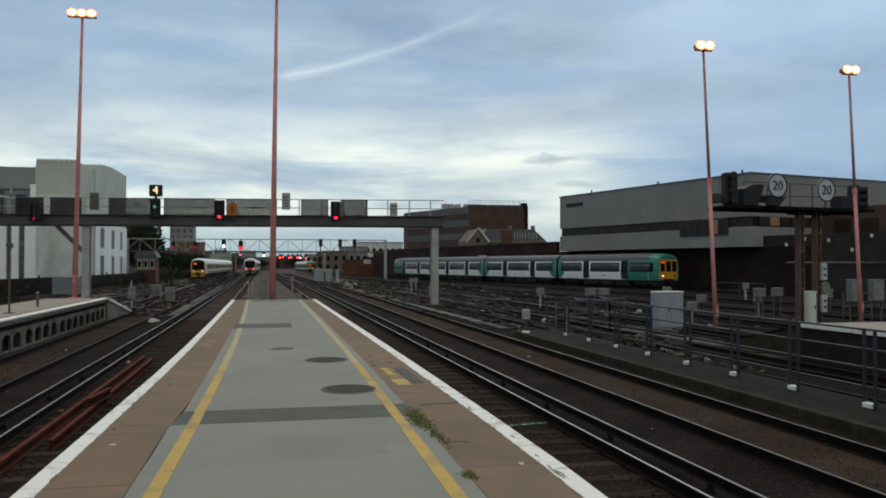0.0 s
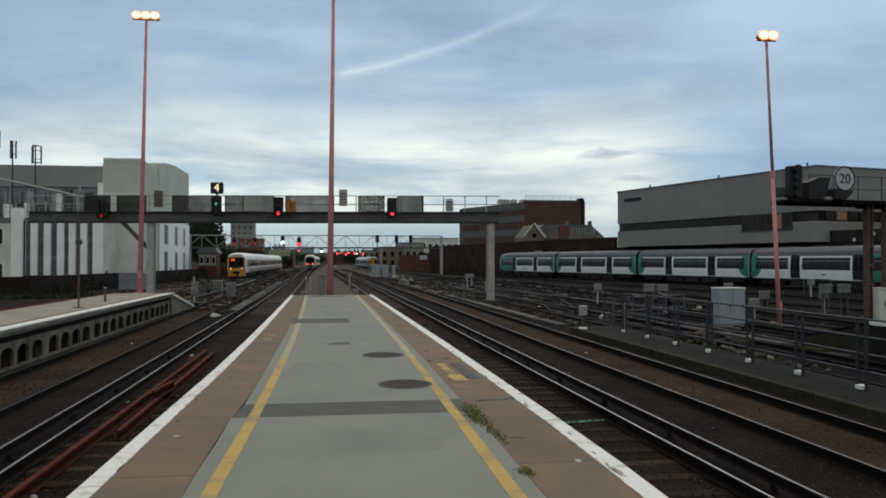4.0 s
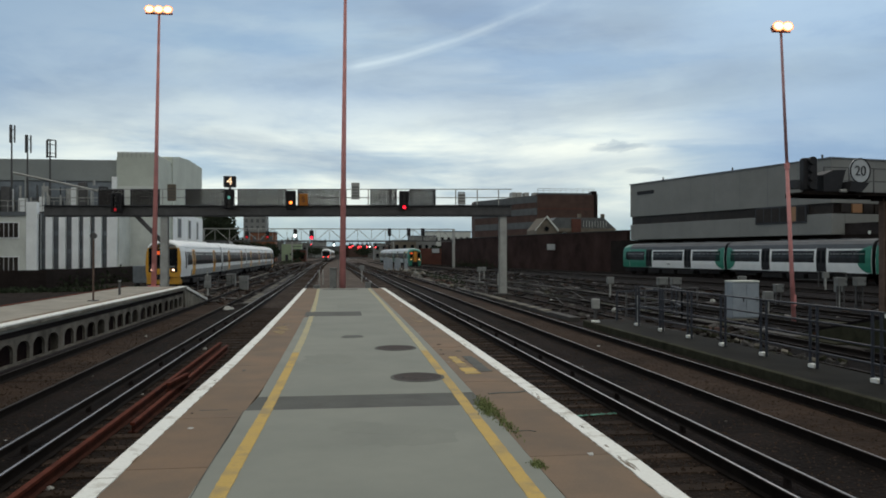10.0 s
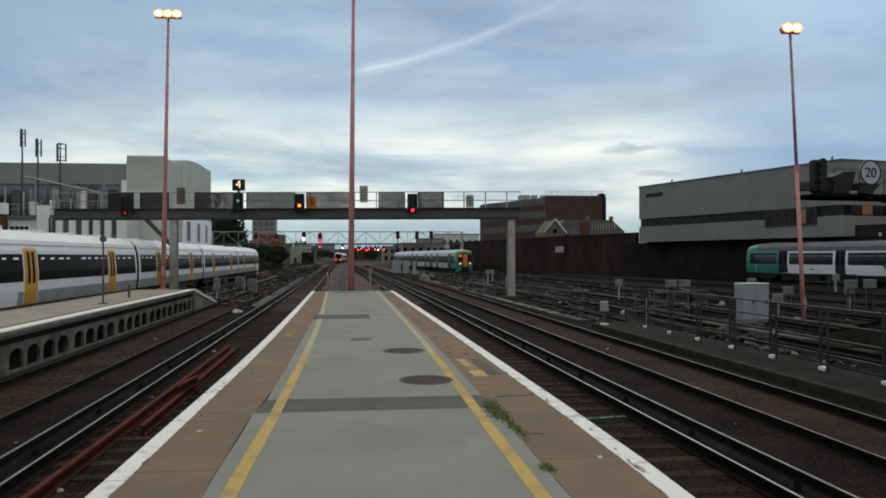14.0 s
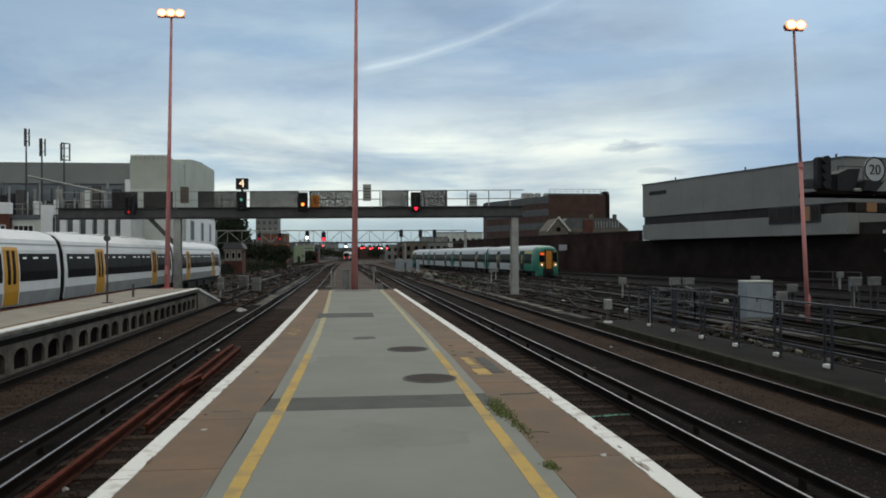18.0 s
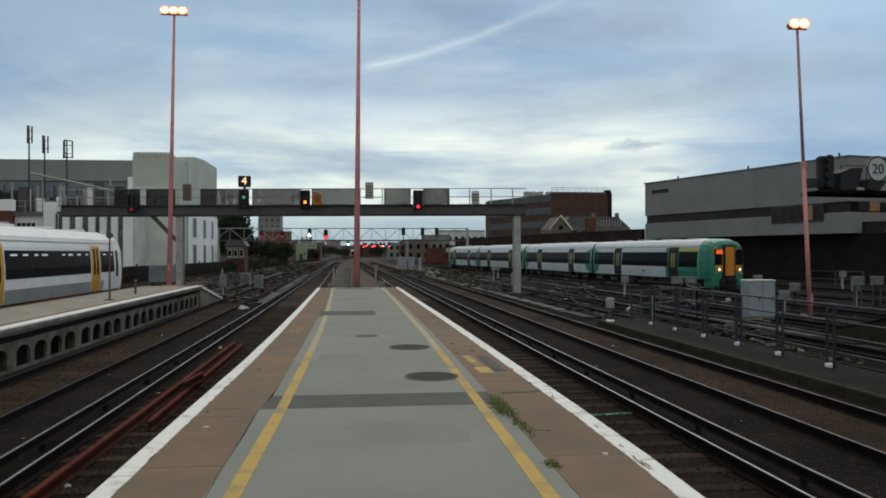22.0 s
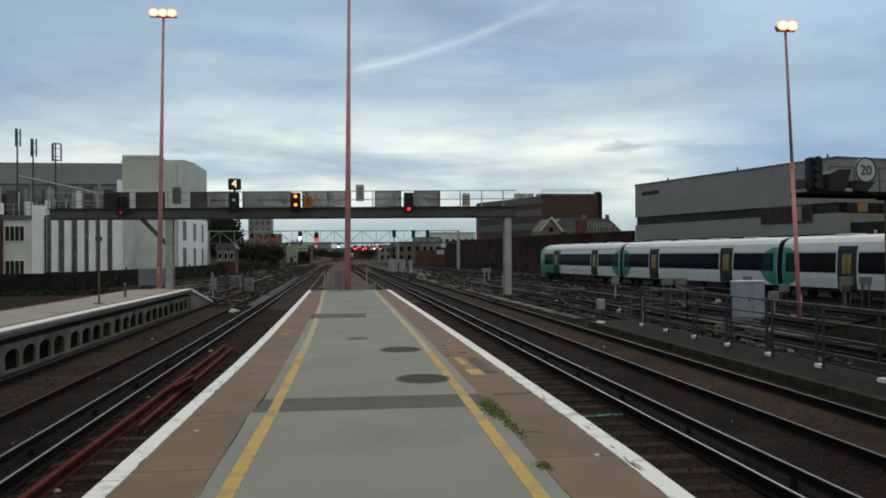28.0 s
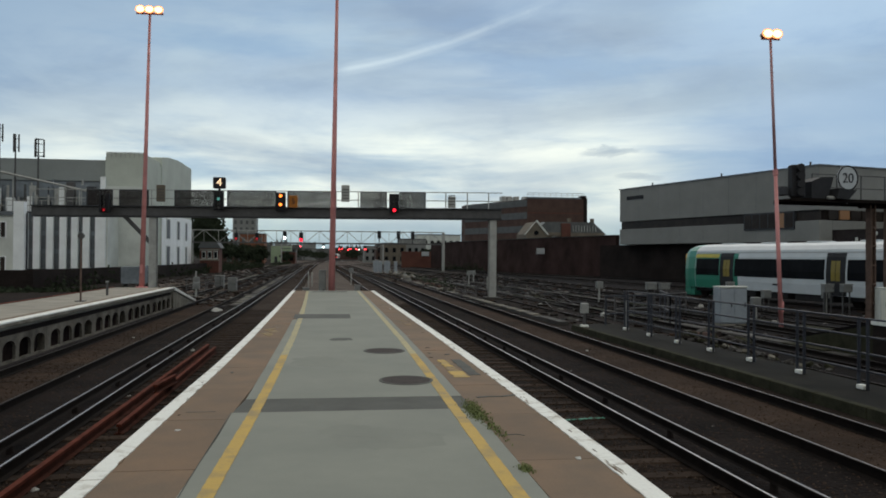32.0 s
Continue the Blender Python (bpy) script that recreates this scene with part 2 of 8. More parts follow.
M = dict(
    asphalt=mat("platform_asphalt", (0.245, 0.255, 0.218), 0.85, var=0.10, col2=(0.206, 0.217, 0.188), scale=0.8, spec=0.3, fine=120, bump=0.12, depth=0.004),
    asphalt_dark=mat("patched_asphalt", (0.088, 0.090, 0.080), 0.9, var=0.18, scale=2, fine=110, bump=0.2, depth=0.004),
    brown=mat("brown_paving", (0.222, 0.148, 0.094), 0.9, var=0.2, col2=(0.160, 0.120, 0.085), scale=1.3, spec=0.3, fine=70, bump=0.2, depth=0.004, each=0.07),
    white=mat("worn_white_paint", (0.80, 0.81, 0.76), 0.7, var=0.15, col2=(0.42, 0.39, 0.32), pos=(0.26, 0.47), scale=5, fine=45, bump=0.1, depth=0.003),
    yellow=mat("worn_yellow_paint", (0.52, 0.35, 0.085), 0.8, var=0.18, col2=(0.29, 0.23, 0.12), pos=(0.27, 0.55), scale=3.5, fine=70, bump=0.1, depth=0.003),
    yellow_pale=mat("pale_worn_yellow_paint", (0.46, 0.40, 0.21), 0.8, var=0.2, col2=(0.31, 0.295, 0.21), pos=(0.3, 0.62), scale=4.5, fine=60, bump=0.1, depth=0.003),
    yellow_faint=mat("faded_yellow_paint", (0.33, 0.235, 0.10), 0.85, var=0.25, col2=(0.19, 0.14, 0.09), scale=5, fine=60, bump=0.1, depth=0.003),
    iron=mat("cast_iron", (0.040, 0.036, 0.034), 0.85, 0.0, spec=0.15, var=0.3, scale=8, fine=60, bump=0.3),
    asphalt_old=mat("older_asphalt", (0.232, 0.241, 0.206), 0.85, var=0.10, col2=(0.198, 0.208, 0.180), scale=1.1, spec=0.3, fine=110, bump=0.12, depth=0.004),
    wallconc=mat("dirty_precast_concrete", (0.185, 0.170, 0.138), 0.92, var=0.38, scale=1.6, fine=22, bump=0.3, spec=0.15),
    archconc=mat("grimy_arcade_concrete", (0.165, 0.148, 0.122), 0.92, var=0.45, scale=1.3, fine=18, bump=0.3, spec=0.15),
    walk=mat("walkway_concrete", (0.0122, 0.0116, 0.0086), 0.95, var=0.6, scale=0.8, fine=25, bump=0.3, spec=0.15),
    conc=mat("weathered_concrete", (0.295, 0.272, 0.225), 0.88, var=0.22, scale=1.1, fine=30, bump=0.25),
    conc_dark=mat("dark_concrete", (0.050, 0.046, 0.041), 0.9, var=0.3, scale=0.8, fine=25, bump=0.3),
    ballast=mat("ballast", (0.0175, 0.0118, 0.0088), 0.98, var=0.45, scale=0.45, fine=14, bump=0.9, depth=0.06, spec=0.1),
    sleeper=mat("timber_sleeper", (0.036, 0.0245, 0.0175), 0.95, var=0.3, scale=3, fine=30, bump=0.4, each=0.3, spec=0.1),
    railtop=mat("rail_steel", (0.36, 0.34, 0.335), 0.36, 0.85, var=0.12, scale=2, fine=30, bump=0.05),
    darkrust=mat("dark_red_rust", (0.055, 0.018, 0.011), 0.95, 0.0, var=0.35, scale=3, fine=40, bump=0.3, spec=0.1),
    rust=mat("rusty_rail_side", (0.0110, 0.0080, 0.0066), 0.9, 0.1, var=0.35, scale=4, fine=40, bump=0.3, spec=0.1),
    raildull=mat("dull_rail_steel", (0.019, 0.0150, 0.0135), 0.6, 0.5, var=0.25, scale=2, fine=30, bump=0.1),
    blackballast=mat("oil_black_ballast", (0.0150, 0.0104, 0.0086), 0.98, var=0.6, scale=0.7, fine=16, bump=0.9, depth=0.05, spec=0.08),
    farballast=mat("pale_far_ballast", (0.100, 0.080, 0.067), 0.98, var=0.4, scale=0.25, fine=5, bump=0.9, depth=0.06, spec=0.1),
    cinder=mat("black_cinders", (0.0074, 0.0058, 0.0060), 0.98, var=0.55, scale=0.35, fine=12, bump=0.9, depth=0.05, spec=0.08),
    railmid=mat("half_polished_rail_steel", (0.17, 0.155, 0.15), 0.42, 0.8, var=0.2, scale=2, fine=30, bump=0.05),
    conrail=mat("conductor_steel", (0.27, 0.255, 0.25), 0.40, 0.8, var=0.15, scale=2, fine=30, bump=0.05),
    moss=mat("mossy_concrete", (0.036, 0.036, 0.022), 0.95, var=0.4, scale=2.5, fine=25, bump=0.3, spec=0.1),
    bld_mid=mat("mid_grey_cladding", (0.265, 0.285, 0.275), 0.8, var=0.08, scale=0.25, fine=6, bump=0.1),
    brownballast=mat("brown_ballast", (0.046, 0.0295, 0.0202), 0.98, var=0.4, scale=0.6, fine=16, bump=0.9, depth=0.05, spec=0.1),
    turq=mat("green_paint_spill", (0.10, 0.30, 0.22), 0.8, var=0.3, scale=9, fine=40),
    redrust=mat("bright_rust", (0.110, 0.027, 0.014), 0.95, 0.0, spec=0.15, var=0.35, scale=3, fine=40, bump=0.3),
    pink=mat("pink_red_mast_paint", (0.60, 0.25, 0.235), 0.5, var=0.18, scale=1.2, fine=20, bump=0.1),
    grey=mat("grey_steel_paint", (0.085, 0.083, 0.082), 0.55, 0.2, var=0.2, scale=2, fine=20, bump=0.1),
    grey_lt=mat("galvanised_steel", (0.37, 0.37, 0.345), 0.5, 0.35, var=0.16, scale=2, fine=25, bump=0.1),
    dgrey=mat("dark_steel", (0.05, 0.052, 0.058), 0.6, 0.3, var=0.25, scale=2, fine=20, bump=0.1),
    blackm=mat("matt_black", (0.012, 0.012, 0.014), 0.7, var=0.25, scale=4, fine=30, bump=0.1),
    fence=mat("blue_grey_fence_paint", (0.030, 0.033, 0.043), 0.55, 0.2, var=0.2, scale=3, fine=30, bump=0.1),
    cab=mat("cabinet_grey", (0.285, 0.320, 0.350), 0.5, 0.1, var=0.12, scale=2, fine=20, bump=0.06),
    bld_grey=mat("cladding_concrete", (0.218, 0.222, 0.210), 0.85, var=0.10, scale=0.25, fine=6, bump=0.1),
    bld_lite=mat("pale_render", (0.61, 0.63, 0.58), 0.85, var=0.12, scale=0.4, fine=8, bump=0.1),
    bld_white=mat("white_fins", (0.84, 0.86, 0.85), 0.7, var=0.08, scale=0.6, fine=9, bump=0.06),
    shedgreen=mat("pale_green_sheeting", (0.33, 0.42, 0.27), 0.8, var=0.1, scale=0.4, fine=8, bump=0.1),
    bld_green=mat("grey_green_cladding", (0.49, 0.52, 0.45), 0.8, var=0.1, scale=0.25, fine=6, bump=0.1),
    bld_dark=mat("dark_blue_cladding", (0.12, 0.132, 0.142), 0.7, var=0.15, scale=0.5, fine=9, bump=0.1),
    brick=mat("brown_brick", (0.080, 0.046, 0.036), 0.9, var=0.2, scale=0.5, fine=9, bump=0.2),
    orange_brick=mat("orange_brick", (0.20, 0.080, 0.042), 0.9, var=0.2, scale=0.5, fine=9, bump=0.2),
    redbrick=mat("red_brick", (0.115, 0.044, 0.031), 0.9, var=0.2, scale=0.5, fine=9, bump=0.2),
    darkbrick=mat("dark_brown_brick", (0.042, 0.036, 0.036), 0.95, var=0.3, scale=0.5, fine=8, bump=0.2, spec=0.1),
    soot_red=mat("sooty_red_brick", (0.044, 0.026, 0.023), 0.95, var=0.4, scale=0.35, fine=7, bump=0.3, spec=0.1),
    # for sooty brick, and for the shadow painted under the western platform's lip
    soot_and_shade=mat("sooty_brick_and_shade", (0.022, 0.017, 0.0155), 0.95, var=0.35, scale=0.35, fine=7, bump=0.3, spec=0.1),
    stone=mat("yellow_stock_brick", (0.150, 0.128, 0.098), 0.9, var=0.2, scale=0.6, fine=9, bump=0.2),
    slate=mat("roof_slate", (0.10, 0.105, 0.105), 0.7, var=0.2, scale=0.8, fine=12, bump=0.2),
    glass=mat("dark_glass", (0.010, 0.011, 0.013), 0.30, 0.0, var=0.3, scale=0.6, fine=3, bump=0.0, spec=0.3, ior=1.14),
    glass_green=mat("green_tinted_glass", (0.012, 0.040, 0.032), 0.3, 0.0, var=0.2, scale=0.6, fine=3, bump=0.0, spec=0.3, ior=1.14),
    inlamp=glow("dim_interior_lamp", (0.62, 0.66, 0.64), 0.32),
    glass_grey=mat("reflective_grey_glass", (0.030, 0.032, 0.036), 0.25, 0.0, var=0.4, scale=0.8, fine=3, bump=0.0, spec=0.5, ior=1.3),
    cover=mat("brown_cast_iron", (0.054, 0.043, 0.039), 0.85, 0.0, spec=0.15, var=0.3, scale=8, fine=60, bump=0.3),
    glass_warm=mat("brownish_window", (0.030, 0.023, 0.019), 0.5, 0.0, var=0.4, scale=0.5, fine=3, bump=0.0, spec=0.2),
    tr_white=mat("train_white", (0.77, 0.79, 0.78), 0.4, 0.0, var=0.06, scale=0.8, fine=12, bump=0.03),
    tr_white2=mat("train_off_white", (0.52, 0.56, 0.575), 0.42, 0.0, var=0.08, scale=0.7, fine=12, bump=0.03),
    tr_roof=mat("train_roof_grey", (0.085, 0.094, 0.105), 0.6, 0.0, var=0.14, scale=0.7, fine=12, bump=0.05),
    tr_green=mat("train_green", (0.030, 0.20, 0.135), 0.32, 0.0, var=0.07, scale=0.8, fine=12, bump=0.03),
    tr_orange=mat("train_orange_yellow", (0.62, 0.235, 0.018), 0.42, 0.0, var=0.1, scale=1.2, fine=12, bump=0.03),
    tr_yellow=mat("train_yellow", (0.62, 0.31, 0.025), 0.38, 0.0, var=0.07, scale=1.2, fine=12, bump=0.03),
    # yellowish interior light, put into the colour of door panes
    tr_lit_pane=mat("train_lit_door_pane", (0.22, 0.17, 0.03), 0.38, 0.0, var=0.07, scale=1.2, fine=12, bump=0.03),
    tr_grey=mat("train_skirt_grey", (0.30, 0.31, 0.30), 0.5, 0.0, var=0.12, scale=1.2, fine=12, bump=0.05),
    under=mat("train_underframe", (0.018, 0.017, 0.017), 0.9, 0.1, var=0.35, scale=2, fine=12, bump=0.2),
    leaf=mat("foliage", (0.034, 0.044, 0.026), 0.9, var=0.4, scale=0.8, fine=6, bump=0.2, spec=0.1),
    weed=mat("weed_green", (0.17, 0.20, 0.075), 0.85, var=0.4, scale=8, fine=40, bump=0.1, spec=0.1),
    bark=mat("bark", (0.05, 0.042, 0.035), 0.9, var=0.3, scale=3, fine=20, bump=0.4),
    signw=mat("sign_white", (0.44, 0.465, 0.475), 0.5, var=0.06, scale=3, fine=30, bump=0.03),
    orange_sign=mat("orange_board", (0.38, 0.13, 0.01), 0.6, var=0.15, scale=3, fine=30, bump=0.05),
    litter=mat("white_litter", (0.42, 0.42, 0.39), 0.8, var=0.15, scale=8, fine=30, bump=0.1),
    lampglow=glow("sodium_lamp", (1.0, 0.60, 0.34), 2.6),
    # the lamps' orange light is put into the hood's base colour
    lamphood=mat("orange_lit_hood", (0.30, 0.13, 0.06), 0.6, var=0.2, scale=5),
    red_on=glow("signal_red", (1.0, 0.012, 0.03), 3.6),
    red_far=glow("far_signal_red", (1.0, 0.045, 0.05), 8.0),
    # glow of the lit end pane, and of the bay pane's imitated reflection
    lit_and_reflection_pane=glow("lit_and_reflection_pane", (0.24, 0.13, 0.065), 0.08),
    yellow_on=glow("signal_yellow", (1.0, 0.21, 0.03), 3.4),
    green_on=glow("signal_green", (0.20, 0.62, 0.54), 0.35),
    white_on=glow("signal_white", (0.85, 0.95, 0.9), 7.0),
    dest=glow("orange_display", (1.0, 0.12, 0.02), 0.62),
    head=glow("headlight", (1.0, 0.62, 0.42), 3.2),
    tail=glow("tail_light", (1.0, 0.04, 0.03), 7.0),
    digit=glow("lit_digit", (1.0, 0.70, 0.42), 1.2),
    # glow for a ring that imitates the orange halo round a lamp
    reflector=glow("orange_lamp_halo", (1.0, 0.36, 0.13), 1.1),
    boxgrey=mat("weathered_box_grey", (0.20, 0.205, 0.195), 0.6, 0.1, var=0.25, scale=2, fine=20, bump=0.06),
    firstband=mat("first_class_yellow", (0.50, 0.42, 0.05), 0.4, var=0.08, scale=1.2),
    skyl=mat("distant_masonry", (0.13, 0.13, 0.12), 0.9, var=0.25, scale=0.2, fine=2, bump=0.0),
    red_dim=glow("signal_red_dim", (0.55, 0.01, 0.02), 0.5),
    mastdark=mat("dull_mast_paint", (0.44, 0.25, 0.26), 0.6, 0.1, var=0.2, scale=1.2, fine=20, bump=0.1),
    rustpost=mat("rusty_painted_post", (0.13, 0.085, 0.065), 0.85, 0.1, var=0.35, scale=2.5, fine=25, bump=0.3),
    bld_blue=mat("blue_grey_glazing", (0.17, 0.195, 0.215), 0.4, var=0.25, scale=0.6, fine=5, bump=0.0),
    lens_off=mat("unlit_lens", (0.02, 0.02, 0.022), 0.2, var=0.1, scale=3, bump=0.0),
)


# ---- mesh helpers ----
class Geo:
    """Vertices and faces of one mesh."""

    def __init__(self):
        self.v, self.f = [], []

    def add(self, vs, fs):
        n = len(self.v)
        self.v += [tuple(p) for p in vs]
        self.f += [tuple(i + n for i in f) for f in fs]
        return self

    def box(self, x0, x1, y0, y1, z0, z1, c=0.0, m=None):
        """A box; c chamfers its upright and level edges."""
        if c <= 0:
            vs = [(x, y, z) for z in (z0, z1) for y in (y0, y1) for x in (x0, x1)]
            fs = [(0, 2, 3, 1), (4, 5, 7, 6), (0, 1, 5, 4), (2, 6, 7, 3), (0, 4, 6, 2), (1, 3, 7, 5)]
        else:
            vs, fs = [], []
            rings = [(z0, c), (z0 + c, 0), (z1 - c, 0), (z1, c)]
            for z, q in rings:
                a0, a1, b0, b1 = x0 + q, x1 - q, y0 + q, y1 - q
                k = c
                vs += [(a0 + k, b0, z), (a1 - k, b0, z), (a1, b0 + k, z), (a1, b1 - k, z), (a1 - k, b1, z), (a0 + k, b1, z), (a0, b1 - k, z), (a0, b0 + k, z)]
            for r in range(3):
                for i in range(8):
                    j = (i + 1) % 8
                    fs.append((r * 8 + i, r * 8 + j, r * 8 + 8 + j, r * 8 + 8 + i))
            fs += [tuple(range(7, -1, -1)), tuple(range(24, 32))]
        if m is not None:
            vs = [m @ Vector(p) for p in vs]
        return self.add(vs, fs)

    def tube(self, a, b, r0, r1=None, n=10, caps=True):
        a, b = Vector(a), Vector(b)
        r1 = r0 if r1 is None else r1
        q = (b - a).to_track_quat("Z", "Y").to_matrix()
        vs = []
        for p, r in ((a, r0), (b, r1)):
            for i in range(n):
                w = 2 * math.pi * i / n
                vs.append(p + q @ Vector((r * math.cos(w), r * math.sin(w), 0)))
        fs = [(i, (i + 1) % n, n + (i + 1) % n, n + i) for i in range(n)]
        if caps:
            fs += [tuple(range(n - 1, -1, -1)), tuple(range(n, 2 * n))]
        return self.add(vs, fs)

    def bar(self, a, b, w, h=None):
        """A square bar from a to b."""
        a, b = Vector(a), Vector(b)
        h = h or w
        q = (b - a).to_track_quat("Y", "Z").to_matrix().to_4x4()
        return self.box(-w / 2, w / 2, 0, (b - a).length, -h / 2, h / 2, 0, Matrix.Translation(a) @ q)

    def prism(self, pts, axis, d0, d1):
        """Extrudes a polygon along an axis. pts: pairs in the two other axes in xyz order."""
        def put(p, d):
            p = list(p)
            p.insert(axis, d)
            return tuple(p)
        n = len(pts)
        vs = [put(p, d0) for p in pts] + [put(p, d1) for p in pts]
        fs = [(i, (i + 1) % n, n + (i + 1) % n, n + i) for i in range(n)] + [tuple(range(n - 1, -1, -1)), tuple(range(n, 2 * n))]
        return self.add(vs, fs)

    def sweep(self, line, prof):
        """Sweeps a closed (offset, height) profile along a level line of (x, y, z)."""
        line = [Vector(p) for p in line]
        n, vs, fs = len(prof), [], []
        for i, p in enumerate(line):
            d = (line[min(i + 1, len(line) - 1)] - line[max(i - 1, 0)])
            d.z = 0
            d.normalize()
            s = Vector((d.y, -d.x, 0))
            vs += [p + s * o + Vector((0, 0, h)) for o, h in prof]
        for i in range(len(line) - 1):
            for k in range(n):
                fs.append((i * n + k, i * n + (k + 1) % n, i * n + n + (k + 1) % n, i * n + n + k))
        fs += [tuple(range(n - 1, -1, -1)), tuple(range(len(vs) - n, len(vs)))]
        return self.add(vs, fs)

    def mesh(self, name, material, smooth=False):
        me = bpy.data.meshes.new(name)
        me.from_pydata(self.v, [], self.f)
        bm = bmesh.new()
        bm.from_mesh(me)
        bmesh.ops.recalc_face_normals(bm, faces=bm.faces)
        bm.to_mesh(me)
        bm.free()
        me.materials.append(material)
        if smooth:
            me.polygons.foreach_set("use_smooth", [True] * len(me.polygons))
        return me


def part(name, geo, material, parent=None, label="", smooth=False, at=None, kind=""):
    """One mesh object, under a thing or a part where parent is given."""
    me = geo if isinstance(geo, bpy.types.Mesh) else geo.mesh(name, material, smooth)
    ob = new(name, me)
    if parent is not None:
        ob.parent = parent
    if at is not None:
        ob.matrix_basis = at
    return tagged(ob, label, kind=kind)


def thing(name, label, category, at=None, group="", kind=""):
    ob = new(name)
    ob.empty_display_size = 0.3
    if at is not None:
        ob.matrix_basis = at
    return tagged(ob, label, category, group, kind)


def words(name, text, size, material, parent, at, thick=0.01):
    cu = bpy.data.curves.new(name, "FONT")
    cu.body, cu.size, cu.extrude, cu.align_x, cu.align_y = text, size, thick, "CENTER", "CENTER"
    tmp = bpy.data.objects.new(name, cu)
    scene.collection.objects.link(tmp)
    me = bpy.data.meshes.new_from_object(tmp.evaluated_get(bpy.context.evaluated_depsgraph_get()))
    bpy.data.objects.remove(tmp)
    me.materials.clear()
    me.materials.append(material)
    return part(name, me, None, parent, at=at)


FACE = pose(0, 0, 0, 90, 0, 0)  # lettering that faces the platform's foot (-y)


# ---- lines of the plan: x of a track's centre as a function of y ----
def smooth_line(pts, y0=-60.0, y1=620.0):
    ys = np.arange(y0, y1, 2.0)
    p = sorted(pts, key=lambda q: q[1])
    py, px = np.array([q[1] for q in p]), np.array([q[0] for q in p])
    lo = px[0] + (ys - py[0]) * (px[1] - px[0]) / (py[1] - py[0])
    hi = px[-1] + (ys - py[-1]) * (px[-1] - px[-2]) / (py[-1] - py[-2])
    xs = np.where(ys < py[0], lo, np.where(ys > py[-1], hi, np.interp(ys, py, px)))
    k = np.hanning(23)
    pad = np.concatenate([xs[0] + (xs[1] - xs[0]) * np.arange(-11, 0), xs, xs[-1] + (xs[-1] - xs[-2]) * np.arange(1, 12)])
    return ys, np.convolve(pad, k / k.sum(), "valid")


LINE_WEST = smooth_line([(-12.95, -60), (-12.8, 40), (-12.6, 80), (-12.3, 116), (-12.0, 160), (-11.4, 200), (-10, 260), (-7.6, 400)])
LINE_MID = smooth_line([(31.4, 10), (28.5, 38), (27.0, 50), (25.0, 66), (23.6, 80), (22.5, 92), (19.4, 119), (16.6, 150), (13.9, 182), (13.6, 215), (14.3, 255), (13.5, 330)])
LINE_EAST = smooth_line([(51.2, 0), (48.7, 21), (46.1, 42), (43.8, 60.9), (41.3, 79.8), (32.5, 117.6), (23.8, 162.7), (18.9, 210), (16.5, 273)])
LINE_A = smooth_line([(-2.97, -20), (-2.97, 40), (-3.2, 90), (-3.8, 160), (-3.6, 230), (-2.0, 320), (2.0, 420)])
LINE_B = smooth_line([(-6.02, -20), (-6.02, 40), (-6.3, 90), (-7.4, 160), (-7.6, 230), (-6.0, 320), (-2.0, 420)])
LINE_C = smooth_line([(3.87, -20), (3.85, 40), (3.6, 90), (2.6, 160), (2.0, 230), (3.0, 320), (7.0, 420)])
LINE_D = smooth_line([(7.26, -20), (7.24, 40), (6.9, 90), (5.9, 160), (5.4, 230), (6.4, 320), (10.0, 420)])


def x_at(line, y):
    return float(np.interp(y, line[0], line[1]))


def pts_on(line, y0, y1, off=0.0, z=0.0, step=4.0):
    n = max(2, int(round((y1 - y0) / step)) + 1)
    return [(x_at(line, y) + off, y, z) for y in np.linspace(y0, y1, n)]


# ---- ground ----
def ground():
    g = Geo()
    g.add([(-3000, -900, -0.188), (3000, -900, -0.188), (3000, 4500, -0.188), (-3000, 4500, -0.188)], [(0, 1, 2, 3)])
    part("ground", g, M["ballast"], label="dark brown track ballast spreading between the rails", kind="structure")


ground()

RAIL_HEAD = [(-0.014, -0.001), (-0.011, 0.0), (0.011, 0.0), (0.014, -0.001), (0.014, -0.02), (-0.014, -0.02)]
RAIL_FOOT = [(-0.034, -0.008), (-0.0260, -0.003), (0.0260, -0.003), (0.034, -0.008), (0.030, -0.036), (0.010, -0.040), (0.012, -0.135), (0.07, -0.150), (0.07, -0.160), (-0.07, -0.160), (-0.07, -0.150), (-0.012, -0.135), (-0.010, -0.040), (-0.030, -0.036)]
CON_HEAD = [(-0.015, 0.085), (0.015, 0.085), (0.015, 0.055), (-0.015, 0.055)]
CON_FOOT = [(-0.034, 0.080), (0.034, 0.080), (0.034, 0.05), (0.014, 0.045), (0.018, -0.02), (0.045, -0.04), (-0.045, -0.04), (-0.018, -0.02), (-0.014, 0.045), (-0.034, 0.05)]


def sleeper_mesh():
    return Geo().box(-1.28, 1.28, -0.125, 0.125, -0.30, -0.162, 0.015).mesh("sleeper", M["sleeper"])


SLEEPER = sleeper_mesh()


